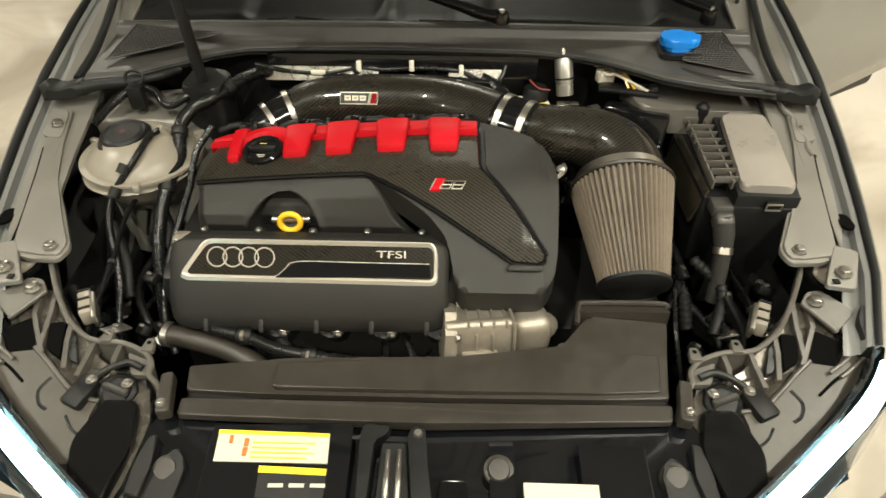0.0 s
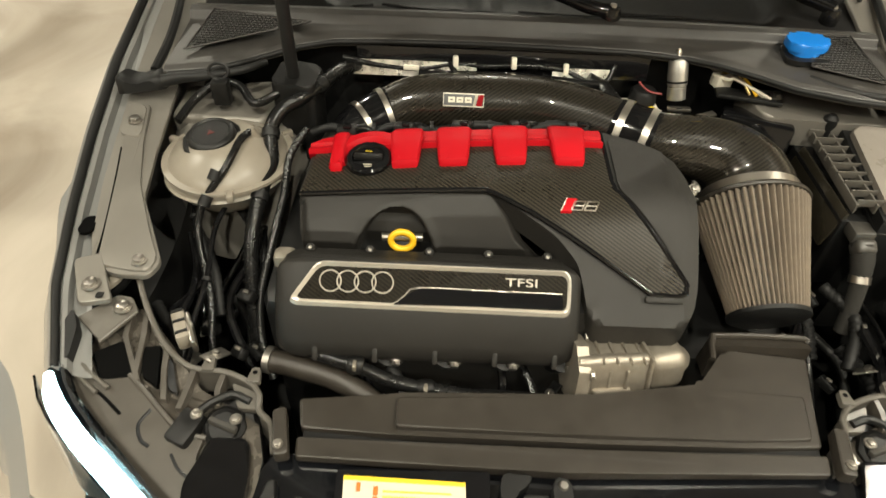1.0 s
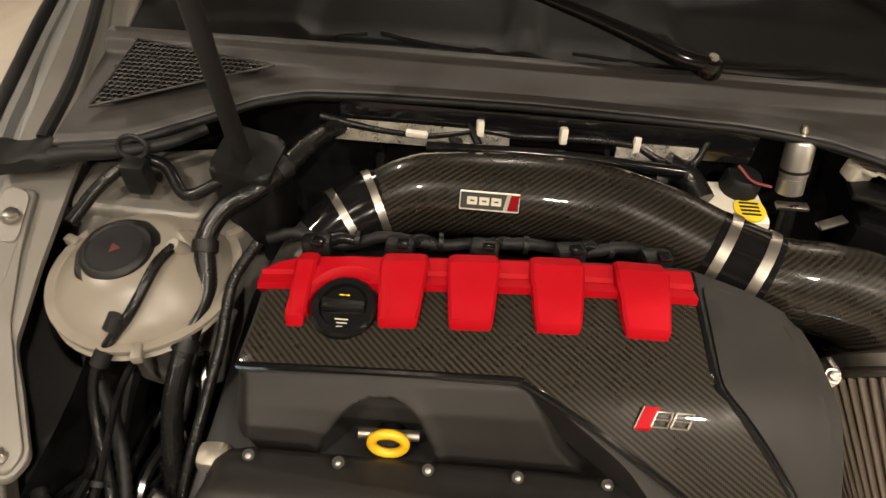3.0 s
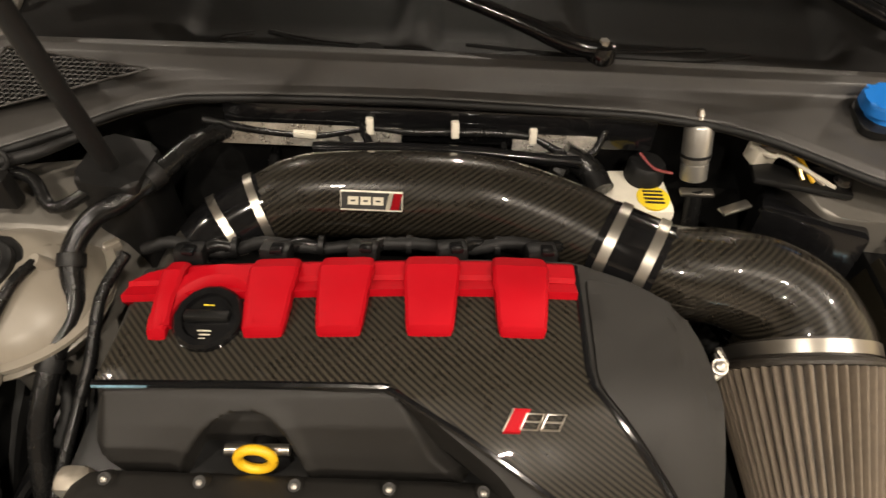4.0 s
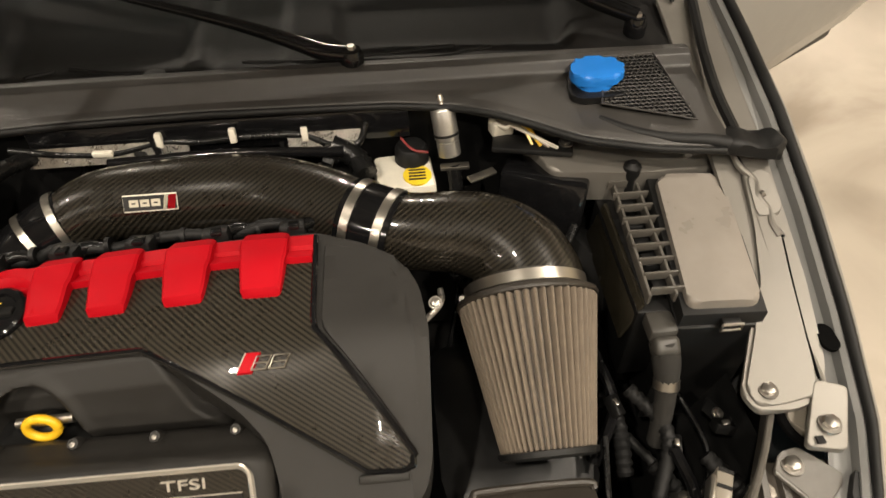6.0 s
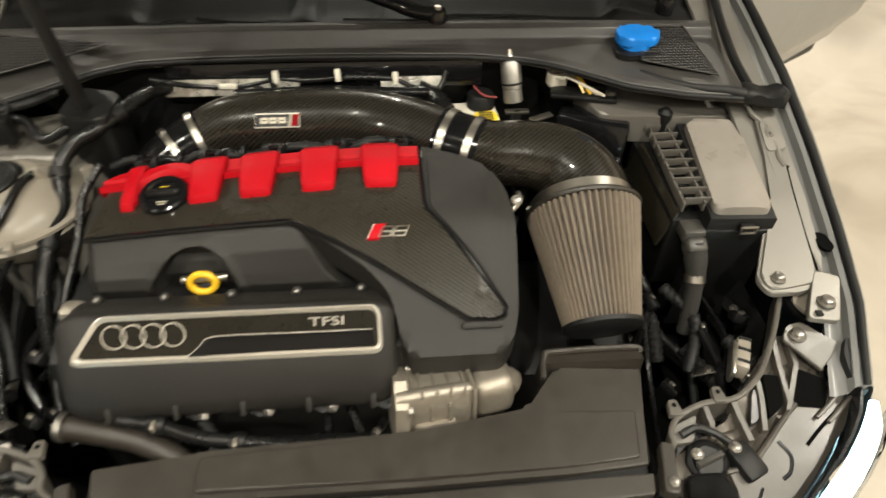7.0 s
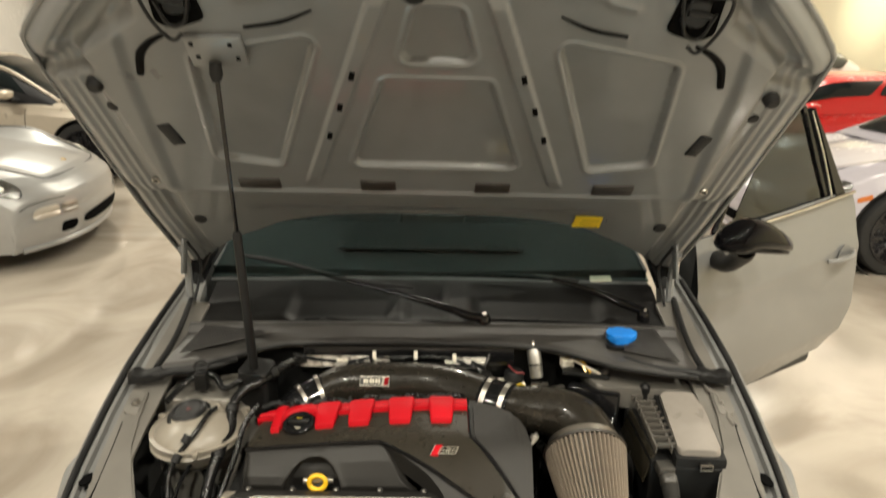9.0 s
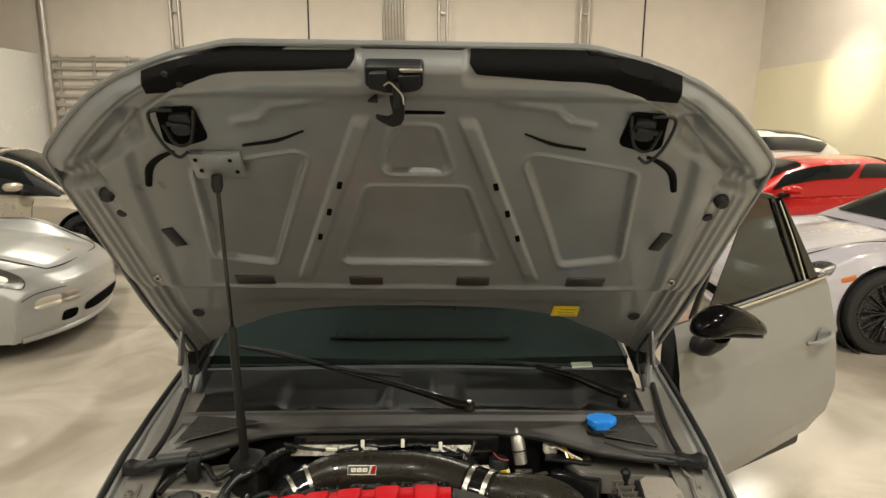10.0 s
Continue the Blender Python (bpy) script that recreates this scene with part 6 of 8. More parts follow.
part("end_ring", lathe((-0.424, 0.562, 0.669), (-0.414, 0.560, 0.669), [(0, 0.021), (1, 0.021)], 20), BOLT, t)
hose("return_pipe", [(-0.40, 0.585, 0.70), (-0.34, 0.555, 0.695), (-0.28, 0.540, 0.69), (-0.22, 0.525, 0.675), (-0.12, 0.515, 0.665), (-0.02, 0.51, 0.655)], 0.010, "thin black pipe in front of the manifold")
for x, y, z in ((-0.395, 0.582, 0.70), (-0.285, 0.541, 0.692), (-0.18, 0.52, 0.67), (-0.06, 0.512, 0.66)):
    t = thing("pipe_connector", (x, y, z), "small black pipe connector with a pale clip", "connector", "pipe connectors")
    part("body", lathe((x - 0.012, y, z), (x + 0.012, y, z), [(0, 0.011), (0.2, 0.014), (0.8, 0.014), (1, 0.011)], 14), BLACK, t)
    part("clip", box((x, y - 0.008, z + 0.010), (0.006, 0.014, 0.012), 0.002), ALU, t)
t = thing("sensor_rail", (-0.09, 0.52, 0.65), "dark metal rail with a brass union below the manifold", "fuel rail")
part("rail", tube([(-0.22, 0.525, 0.648), (0.0, 0.520, 0.645)], 0.014, 12, 1), DARK, t)
part("union", box((-0.075, 0.506, 0.660), (0.06, 0.006, 0.006), 0.002), BRASS, t)
part("bolt_stub", lathe((-0.02, 0.512, 0.655), (-0.02, 0.500, 0.668), [(0, 0.009), (1, 0.008)], 6), STEEL, t)

# cluster of small pipes, plugs and brackets filling the sides of the bay
rng = random.Random(7)
def clutter(x0, x1, y0, y1, z0, z1, n, group):
    for k in range(n):
        x, y, z = rng.uniform(x0, x1), rng.uniform(y0, y1), rng.uniform(z0, z1)
        kind = k % 4
        if kind == 0:
            t = thing("brake_pipe", (x, y, z), "thin dark metal pipe running through the bay", "pipe", group)
            l = rng.uniform(0.08, 0.2)
            part("tube", tube([(x, y + l / 2, z + 0.03), (x + rng.uniform(-0.03, 0.03), y, z), (x + rng.uniform(-0.03, 0.03), y - l / 2, z - rng.uniform(0.02, 0.1))], rng.uniform(0.004, 0.008), 8, 5), rng.choice([GLOSS, HOSE, HOSE, GLOSS]), t)
        elif kind == 1:
            t = thing("wiring_plug", (x, y, z), "black wiring plug with a pale locking tab", "plug", group)
            a = rng.uniform(0, 180)
            part("shell", box((x, y, z), (0.018, 0.030, 0.016), 0.003, turn(rng.uniform(-30, 30), rng.uniform(-30, 30), a)), BLACK, t)
            part("tab", box((x, y, z + 0.012), (0.006, 0.010, 0.004), 0.001, turn(0, 0, a)), rng.choice([BOLT, ALU, STEEL]), t)
        elif kind == 2:
            t = thing("corrugated_conduit", (x, y, z), "black corrugated cable conduit", "conduit", group)
            part("tube", tube([(x - 0.04, y + 0.06, z + 0.02), (x, y, z), (x + rng.uniform(-0.03, 0.04), y - 0.07, z - 0.04)], rng.uniform(0.007, 0.012), 10, 14, True, 0.10), RUBBER, t)
        else:
            t = thing("metal_bracket", (x, y, z), "small bent metal bracket with a bolt", "bracket", group)
            m = turn(rng.uniform(-40, 40), rng.uniform(-40, 40), rng.uniform(0, 180))
            part("plate", box((x, y, z), (0.045, 0.022, 0.003), 0.001, m), rng.choice([DARK, BOLT, DARK, DARK]), t)
            bolt(t, (x, y, z + 0.002), m @ Vector((0, 0, 1)), 0.006)


clutter(-0.60, -0.43, 0.52, 0.80, 0.58, 0.72, 26, "left bay fittings")
clutter(0.44, 0.62, 0.56, 0.74, 0.58, 0.70, 20, "right bay fittings")
clutter(0.24, 0.50, 0.86, 1.06, 0.66, 0.78, 10, "rear bay fittings")
clutter(-0.36, 0.02, 0.50, 0.56, 0.60, 0.66, 10, "front bay fittings")
clutter(-0.40, 0.1, 1.06, 1.11, 0.80, 0.86, 10, "rear bay fittings")
for k in range(4):
    x, y = rng.uniform(-0.60, -0.43), rng.uniform(0.66, 0.92)
    z = rng.uniform(0.66, 0.76)
    t = thing("cable", (x, y, z), "thin black cable with small bright ties", "cable", "left bay cables")
    pts = [Vector((x + rng.uniform(-0.04, 0.04), y + 0.10, z + 0.03)), Vector((x, y + 0.04, z + rng.uniform(0, 0.02))), Vector((x + rng.uniform(-0.02, 0.02), y - 0.05, z - 0.01)), Vector((x + rng.uniform(-0.05, 0.05), y - 0.14, z - 0.06)), Vector((x + rng.uniform(-0.05, 0.05), y - 0.2, z - 0.10))]
    part("sheath", tube(pts, rng.uniform(0.004, 0.0065), 8, 5), GLOSS, t)
    part("tie", lathe(pts[2] - (pts[3] - pts[1]).normalized() * 0.003, pts[2] + (pts[3] - pts[1]).normalized() * 0.003, [(0, 0.0075), (1, 0.0075)], 10), rng.choice([BOLT, RUBBER, RUBBER]), t)
t = thing("engine_block", (-0.1, 0.72, 0.5), "dark cast engine block below the covers", "engine")
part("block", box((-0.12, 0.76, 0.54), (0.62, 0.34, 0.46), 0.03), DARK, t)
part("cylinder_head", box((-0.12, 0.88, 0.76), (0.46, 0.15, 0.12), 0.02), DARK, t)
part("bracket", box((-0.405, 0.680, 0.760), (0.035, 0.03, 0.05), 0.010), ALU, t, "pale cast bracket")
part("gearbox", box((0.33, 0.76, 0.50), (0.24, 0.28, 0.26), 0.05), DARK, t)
t = thing("filter_stay", (0.235, 0.79, 0.84), "small steel stay with a wing bolt", "bracket")
part("stay", tube([(0.215, 0.775, 0.835), (0.238, 0.79, 0.85), (0.24, 0.815, 0.845)], 0.004, 8, 4), BOLT, t)
bolt(t, (0.232, 0.79, 0.852), (0, -0.4, 1), 0.006)

# coil plugs and their loom between the pipe and the red bar
for k in range(5):
    x = -0.335 + 0.098 * k
    h = crown(x) * 0.8
    t = thing("coil_connector", (x, 0.915, 0.86), "black ignition coil plug behind the red bar", "plug", "coil plugs")
    part("plug", box((x, 0.910, 0.872 + h), (0.034, 0.026, 0.026), 0.005, turn(-18, 0, rng.uniform(-8, 8))), BLACK, t)
    part("latch", box((x + 0.004, 0.904, 0.889 + h), (0.014, 0.016, 0.007), 0.002, turn(-18, 0, rng.uniform(-14, 14))), GLOSS, t)
    part("boot", tube([(x + 0.01, 0.920, 0.872 + h), (x + 0.024, 0.930, 0.868 + h), (x + 0.045, 0.930, 0.862 + h)], [0.008, 0.008, 0.006], 10, 4), HOSE, t)
t = thing("coil_loom", (-0.14, 0.93, 0.85), "wavy black wiring loom along the coils", "wiring")
part("sheath", tube([(-0.40 + 0.035 * k, 0.930 + 0.004 * math.sin(2.1 * k), 0.862 + 0.007 * math.sin(1.7 * k) + 0.8 * crown(-0.40 + 0.035 * k)) for k in range(15)], 0.0075, 10, 5, True, 0.06), RUBBER, t)
for k in range(4):
    x = -0.29 + 0.1 * k
    part("tie", lathe((x - 0.003, 0.930, 0.863 + 0.8 * crown(x)), (x + 0.003, 0.930, 0.863 + 0.8 * crown(x)), [(0, 0.0115), (1, 0.0115)], 12), BLACK, t)

# ---- front of the bay: air duct, lock panel, headlights ----
ad = thing("air_duct", (0, 0.47, 0.66), "wide flat black plastic air duct over the radiator", "air duct")
def dz(x, y):
    return 0.694 - 0.012 * (x / 0.37) ** 2 + 0.12 * max(0.0, y - 0.50)
part("duct_plate", prism(rounded([(-0.350, 0.441), (-0.19, 0.431), (0.06, 0.428), (0.26, 0.433), (0.374, 0.441), (0.388, 0.52), (0.404, 0.588), (0.272, 0.590), (0.222, 0.530), (0.06, 0.505), (-0.21, 0.499), (-0.25, 0.494), (-0.360, 0.489)], 0.008, 3), dz, lambda x, y: dz(x, y) - 0.02, 0.004, 2), DUCT, ad)
part("step_plate", prism(rounded([(-0.22, 0.443), (0.06, 0.438), (0.26, 0.442), (0.362, 0.450), (0.375, 0.52), (0.22, 0.522), (0.05, 0.497), (-0.22, 0.490)], 0.008, 3), lambda x, y: dz(x, y) + 0.004, lambda x, y: dz(x, y) - 0.005, 0.003, 2), DUCT, ad)
part("duct_mouth", sections([[(x, 0.582 + 0.01 * math.sin(k), z) for k, z in ((0, 0.640), (1, 0.704), (2, 0.709))] + [(x, 0.612, 0.703), (x, 0.618, 0.64)] for x in (0.256, 0.262, 0.33, 0.398, 0.405)]), DUCT, ad)
part("mouth_lip", tube([(0.250, 0.570, 0.702), (0.258, 0.606, 0.705), (0.275, 0.613, 0.706), (0.392, 0.613, 0.707), (0.406, 0.604, 0.705)], 0.005, 8, 4), DUCT, ad)
part("front_strip", prism(rounded([(-0.349, 0.397), (0.009, 0.385), (0.367, 0.399), (0.374, 0.428), (0.06, 0.419), (-0.19, 0.421), (-0.352, 0.427)], 0.006, 3), lambda x, y: 0.694 - 0.008 * (x / 0.36) ** 2, lambda x, y: 0.675, 0.003, 2), DUCT, ad)
part("gap_strip", prism([(-0.345, 0.412), (0.365, 0.412), (0.372, 0.452), (-0.345, 0.452)], lambda x, y: 0.676, lambda x, y: 0.66, 0), RUBBER, ad)

lpn = thing("lock_panel", (0, 0.3, 0.6), "gloss black lock panel above the grille with stickers", "panel")
def lz(x, y):
    return 0.684 - 0.13 * (0.372 - y) - 0.03 * (x / 0.42) ** 4
part("panel", prism(rounded([(-0.40, 0.392), (0.40, 0.392), (0.42, 0.24), (0.30, 0.165), (-0.30, 0.165), (-0.42, 0.24)], 0.02, 4), lz, lambda x, y: lz(x, y) - 0.04, 0.004, 2), LACQUER, lpn)
for x0, x1, y0, y1 in ((-0.30, -0.10, 0.225, 0.366), (0.09, 0.125, 0.22, 0.345), (0.215, 0.31, 0.265, 0.345), (0.07, 0.215, 0.19, 0.262)):
    part("panel_step", prism(rounded([(x0, y0), (x1, y0), (x1, y1), (x0, y1)], 0.005, 3), lambda x, y: lz(x, y) + 0.0022, lambda x, y: lz(x, y) - 0.002, 0.0012, 2), LACQUER, lpn)
st = part("sticker", prism([(-0.288, 0.312), (-0.130, 0.308), (-0.132, 0.350), (-0.290, 0.357)], lambda x, y: lz(x, y) + 0.003, lambda x, y: lz(x, y) + 0.001, 0), PAPER, lpn, "white sticker with a yellow header")
part("sticker_header", prism([(-0.290, 0.3515), (-0.132, 0.345), (-0.132, 0.350), (-0.290, 0.357)], lambda x, y: lz(x, y) + 0.004, lambda x, y: lz(x, y) + 0.002, 0), LABEL_Y, st)
for k, (x, y, w) in enumerate(((-0.272, 0.343, 0.005), (-0.25, 0.338, 0.006), (-0.25, 0.325, 0.006))):
    part("print_mark", prism([(x, y - 0.006), (x + w, y - 0.006), (x + w, y + 0.005), (x, y + 0.005)], lambda x, y: lz(x, y) + 0.004, lambda x, y: lz(x, y) + 0.002, 0), AMBER, st)
for k in range(4):
    part("print_bar", prism([(-0.238, 0.338 - 0.007 * k), (-0.15 - 0.01 * (k % 2), 0.336 - 0.007 * k), (-0.15 - 0.01 * (k % 2), 0.3345 - 0.007 * k), (-0.238, 0.3365 - 0.007 * k)], lambda x, y: lz(x, y) + 0.004, lambda x, y: lz(x, y) + 0.002, 0), LABEL_Y, st)
s2 = part("sticker", prism([(-0.220, 0.262), (-0.130, 0.260), (-0.130, 0.300), (-0.222, 0.304)], lambda x, y: lz(x, y) + 0.003, lambda x, y: lz(x, y) + 0.001, 0), LABEL_B, lpn, "black sticker with a yellow header")
part("sticker_header", prism([(-0.222, 0.295), (-0.130, 0.291), (-0.130, 0.300), (-0.222, 0.304)], lambda x, y: lz(x, y) + 0.004, lambda x, y: lz(x, y) + 0.002, 0), LABEL_Y, s2)
for k in range(3):
    part("print_bar", prism([(-0.205 + 0.028 * k, 0.275), (-0.185 + 0.028 * k, 0.275), (-0.185 + 0.028 * k, 0.280), (-0.205 + 0.028 * k, 0.280)], lambda x, y: lz(x, y) + 0.004, lambda x, y: lz(x, y) + 0.002, 0), PAPER, s2)
part("sticker", prism([(0.135, 0.255), (0.235, 0.255), (0.235, 0.285), (0.135, 0.285)], lambda x, y: lz(x, y) + 0.0065, lambda x, y: lz(x, y) + 0.001, 0), PAPER, lpn, "white sticker")
def lbox(name, pts, h, material, parent, label="", r=0.004):
    return part(name, prism(rounded(pts, r, 3), lambda x, y: lz(x, y) + h, lambda x, y: lz(x, y) - 0.004, 0.002, 2), material, parent, label)


lk = lbox("latch_guide", [(-0.086, 0.235), (-0.072, 0.235), (-0.068, 0.335), (-0.052, 0.345), (-0.046, 0.358), (-0.082, 0.360), (-0.088, 0.350)], 0.014, BLACK, lpn, "black latch guide between the stickers")
lbox("guide_post", [(-0.012, 0.235), (0.016, 0.235), (0.008, 0.29), (0.002, 0.352), (-0.014, 0.358), (-0.022, 0.345)], 0.016, BLACK, lk)
lbox("catch_well", [(-0.062, 0.235), (-0.014, 0.235), (-0.024, 0.338), (-0.058, 0.338)], 0.004, RUBBER, lk)
for x in (-0.048, -0.032):
    part("steel_striker", tube([(x, 0.24, lz(x, 0.24) + 0.008), (x, 0.325, lz(x, 0.325) + 0.008)], 0.0045, 8, 1), BOLT, lk)
part("guide_screw", lathe((-0.008, 0.345, lz(0, 0.345) + 0.015), (-0.008, 0.344, lz(0, 0.345) + 0.021), [(0, 0.007), (1, 0.005)], 12), BOLT, lk)
lbox("side_guide", [(0.018, 0.24), (0.062, 0.24), (0.058, 0.285), (0.024, 0.285)], 0.010, GLOSS, lk)
for x, y in ((0.103, 0.305), (0.345, 0.305), (-0.352, 0.305)):
    part("fixing_cap", lathe((x, y, lz(x, y) - 0.002), (x, y - 0.004, lz(x, y) + 0.010), [(0, 0.021), (0.4, 0.020), (0.5, 0.016), (0.9, 0.014), (1, 0.0)], 26), DUCT, lpn, "round plastic fixing cap")
for s in (-1, 1):
    part("corner_arm", prism(rounded([(s * x, y) for x, y in ((0.378, 0.262), (0.402, 0.268), (0.398, 0.31), (0.392, 0.350), (0.376, 0.352), (0.372, 0.305))], 0.007, 3), lambda x, y: lz(x, y) + 0.014, lambda x, y: lz(x, y) - 0.006, 0.004, 2), BLACK, lpn)
    part("corner_foot", prism(rounded([(s * x, y) for x, y in ((0.33, 0.235), (0.42, 0.235), (0.40, 0.285), (0.345, 0.335), (0.325, 0.31))], 0.010, 3), lambda x, y: lz(x, y) + 0.007, lambda x, y: lz(x, y) - 0.006, 0.003, 2), BLACK, lpn)
    part("end_tab", prism(rounded([(s * x, y) for x, y in ((0.364, 0.376), (0.384, 0.372), (0.398, 0.44), (0.380, 0.446))], 0.006, 3), lambda x, y: 0.696, lambda x, y: 0.676, 0.003, 2), DUCT, lpn)
    bolt(lpn, (s * 0.380, 0.388, 0.696), (0, 0, 1), 0.005)


lpn.location += Vector((0.009, 0.019, 0.004))


def headlight(s):
    t = thing("headlight", (s * 0.56, 0.42, 0.6), "smoked headlight with its blue-white daytime strip lit", "headlight", "headlights")
    def hz(x, y):
        return rail(y)[1] - 0.03
    outer = [(rail(y)[0] - 0.012, y) for y in (0.27, 0.32, 0.37, 0.42, 0.47, 0.52, 0.57)]
    inner = [(0.60, 0.60), (0.545, 0.545), (0.51, 0.50), (0.46, 0.475), (0.41, 0.45), (0.395, 0.40), (0.40, 0.33), (0.42, 0.28)]
    part("housing", prism([(s * x, y) for x, y in outer + inner], lambda x, y: hz(x, y) - 0.030, lambda x, y: 0.50, 0.006, 2), SMOKE, t)
    # creased reflector facets under the cover, smooth towards the front
    jit = random.Random(11)
    nu, nv = 15, 7
    grid = [[(jit.uniform(-0.35, 0.35), jit.uniform(-0.35, 0.35), jit.uniform(-1, 1)) for j in range(nv + 1)] for i in range(nu + 1)]
    bm = bm_new()
    g = []
    for i in range(nu + 1):
        row = []
        for j in range(nv + 1):
            du, dv, dn = grid[i][j] if 0 < i < nu and 0 < j < nv else (0, 0, grid[i][j][2] * 0.3)
            y = 0.265 + 0.345 * (i + du) / nu
            xi = float(np.interp(y, [0.265, 0.33, 0.40, 0.45, 0.475, 0.50, 0.545, 0.60, 0.61], [0.425, 0.40, 0.395, 0.41, 0.46, 0.51, 0.545, 0.60, 0.61]))
            xo = rail(y)[0] - 0.012
            x = xi + (xo - xi) * (j + dv) / nv
            row.append(bm.verts.new((s * x, y, hz(x, y) - 0.012 - 0.024 * ss(0.6, 1.0, j / nv) + 0.005 * dn * ss(0.35, 0.44, y))))
        g.append(row)
    for i in range(nu):
        for j in range(nv):
            q = (g[i][j], g[i + 1][j], g[i + 1][j + 1], g[i][j + 1])
            bm.faces.new(q[:3] if (i + j) % 2 else (q[0], q[1], q[3]))
            bm.faces.new((q[0], q[2], q[3]) if (i + j) % 2 else q[1:])
    part("reflector", bm, SMOKECHROME, t, "smoked chrome reflector with creased facets", 22)
    rim = [(0.644, 0.682), (0.628, 0.650), (0.604, 0.606), (0.569, 0.556), (0.534, 0.527), (0.508, 0.517), (0.468, 0.514), (0.430, 0.500), (0.413, 0.482), (0.410, 0.462), (0.390, 0.443), (0.380, 0.405)]
    part("cover_rim", tube([(s * x, y, hz(x, y) + 0.001) for x, y in rim], 0.0044, 8, 5), RACK, t, "pale moulded rim of the lamp housing")

    def wall(u, v):
        k = u * (len(rim) - 1)
        i = min(int(k), len(rim) - 2)
        x, y = [rim[i][c] + (rim[i + 1][c] - rim[i][c]) * (k - i) for c in (0, 1)]
        return (s * (x + 0.004 * v), y - 0.004 * v, hz(x, y) - 0.05 * v)
    part("rim_wall", sheet(wall, 44, 2, 0.003), RACK, t)
    for x, y in ((0.424, 0.508), (0.492, 0.522)):
        tab = part("rim_tab", prism(rounded([(s * (x - 0.010), y - 0.010), (s * (x + 0.010), y - 0.010), (s * (x + 0.006), y + 0.014), (s * (x - 0.006), y + 0.014)], 0.004, 3), lambda a, b: hz(x, y) + 0.006, lambda a, b: hz(x, y) - 0.004, 0.001), RACK, t)
        part("tab_hole", lathe((s * x, y + 0.005, hz(x, y) + 0.005), (s * x, y + 0.005, hz(x, y) + 0.0066), [(0, 0.0034), (1, 0.0034), (1, 0.0)], 14), HOLE, tab)

    def plate(name, pts, top, thick, material, parent=t, label="", r=0.004):
        return part(name, prism(rounded([(s * x, y) for x, y in pts], r, 3), lambda x, y: hz(x, y) + top, lambda x, y: hz(x, y) + top - thick, 0.0012), material, parent, label)

    def line_on(name, pts, r, top, material, parent=t):
        return part(name, tube([(s * x, y, hz(x, y) + top) for x, y in pts], r, 8, 4), material, parent)
    # ribs, and dark plates for the shaded pockets between the rim and the bezel
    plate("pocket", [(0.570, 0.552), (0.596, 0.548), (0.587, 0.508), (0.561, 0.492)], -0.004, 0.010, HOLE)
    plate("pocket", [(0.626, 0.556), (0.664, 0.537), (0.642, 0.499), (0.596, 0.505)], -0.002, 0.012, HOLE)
    plate("pocket", [(0.548, 0.530), (0.556, 0.534), (0.545, 0.490), (0.530, 0.484)], -0.004, 0.010, SMOKE)
    for rib in ([(0.559, 0.549), (0.556, 0.515), (0.546, 0.474)], [(0.603, 0.602), (0.598, 0.560), (0.596, 0.511)], [(0.513, 0.516), (0.517, 0.490), (0.522, 0.462)], [(0.626, 0.598), (0.624, 0.560), (0.590, 0.500)], [(0.470, 0.512), (0.474, 0.490), (0.470, 0.468)]):
        for (x0, y0), (x1, y1) in zip(rib, rib[1:]):
            plate("rib", [(x0 - 0.0042, y0 + 0.001), (x0 + 0.0042, y0 + 0.001), (x1 + 0.0042, y1 - 0.001), (x1 - 0.0042, y1 - 0.001)], 0.0, 0.024, BEZEL, t, "", 0.001)
    # smooth bezel inside the lit strip, with its slits and fins
    bez = plate("bezel", [(0.478, 0.424), (0.509, 0.429), (0.538, 0.451), (0.604, 0.507), (0.645, 0.499), (0.668, 0.535), (0.690, 0.508), (0.665, 0.474), (0.615, 0.430), (0.558, 0.380), (0.500, 0.332), (0.462, 0.340), (0.484, 0.395)], -0.004, 0.012, BEZEL, t, "smoky satin lamp bezel", 0.006)
    line_on("bezel_edge", [(0.475, 0.425), (0.509, 0.431), (0.538, 0.452), (0.572, 0.482), (0.604, 0.508)], 0.004, -0.004, BEZEL, bez)
    line_on("slit", [(0.665, 0.496), (0.632, 0.476), (0.600, 0.452)], 0.0024, -0.0035, HOLE, bez)
    line_on("slit", [(0.560, 0.460), (0.571, 0.440), (0.563, 0.420), (0.549, 0.411)], 0.0034, -0.0052, SMOKE, bez)
    line_on("slit", [(0.517, 0.402), (0.503, 0.384), (0.487, 0.373), (0.470, 0.362), (0.457, 0.354)], 0.0024, -0.0045, SMOKE, bez)
    for d in (0.0, 0.014):
        line_on("fin", [(0.688 - d, 0.511 + d * 0.5), (0.664 - d, 0.494 + d * 0.5), (0.640 - d, 0.478 + d * 0.5)], 0.0032, 0.001, RACK, bez)
    part("rubber_corner", prism(rounded([(s * x, y) for x, y in ((0.698, 0.584), (0.713, 0.540), (0.700, 0.503), (0.682, 0.512), (0.684, 0.558))], 0.006, 3), lambda x, y: rail(y)[1] - 0.004, lambda x, y: rail(y)[1] - 0.030, 0.004, 2), RUBBER, t, "black rubber corner seal")
    # gloss black block standing for the shaded hollow inside the lamp
    part("dark_hollow", prism(rounded([(s * x, y) for x, y in ((0.425, 0.27), (0.475, 0.275), (0.49, 0.36), (0.47, 0.425), (0.415, 0.425), (0.405, 0.36))], 0.012, 3), lambda x, y: hz(x, y) + 0.004, lambda x, y: 0.52, 0.006, 2), GLOSS, t)
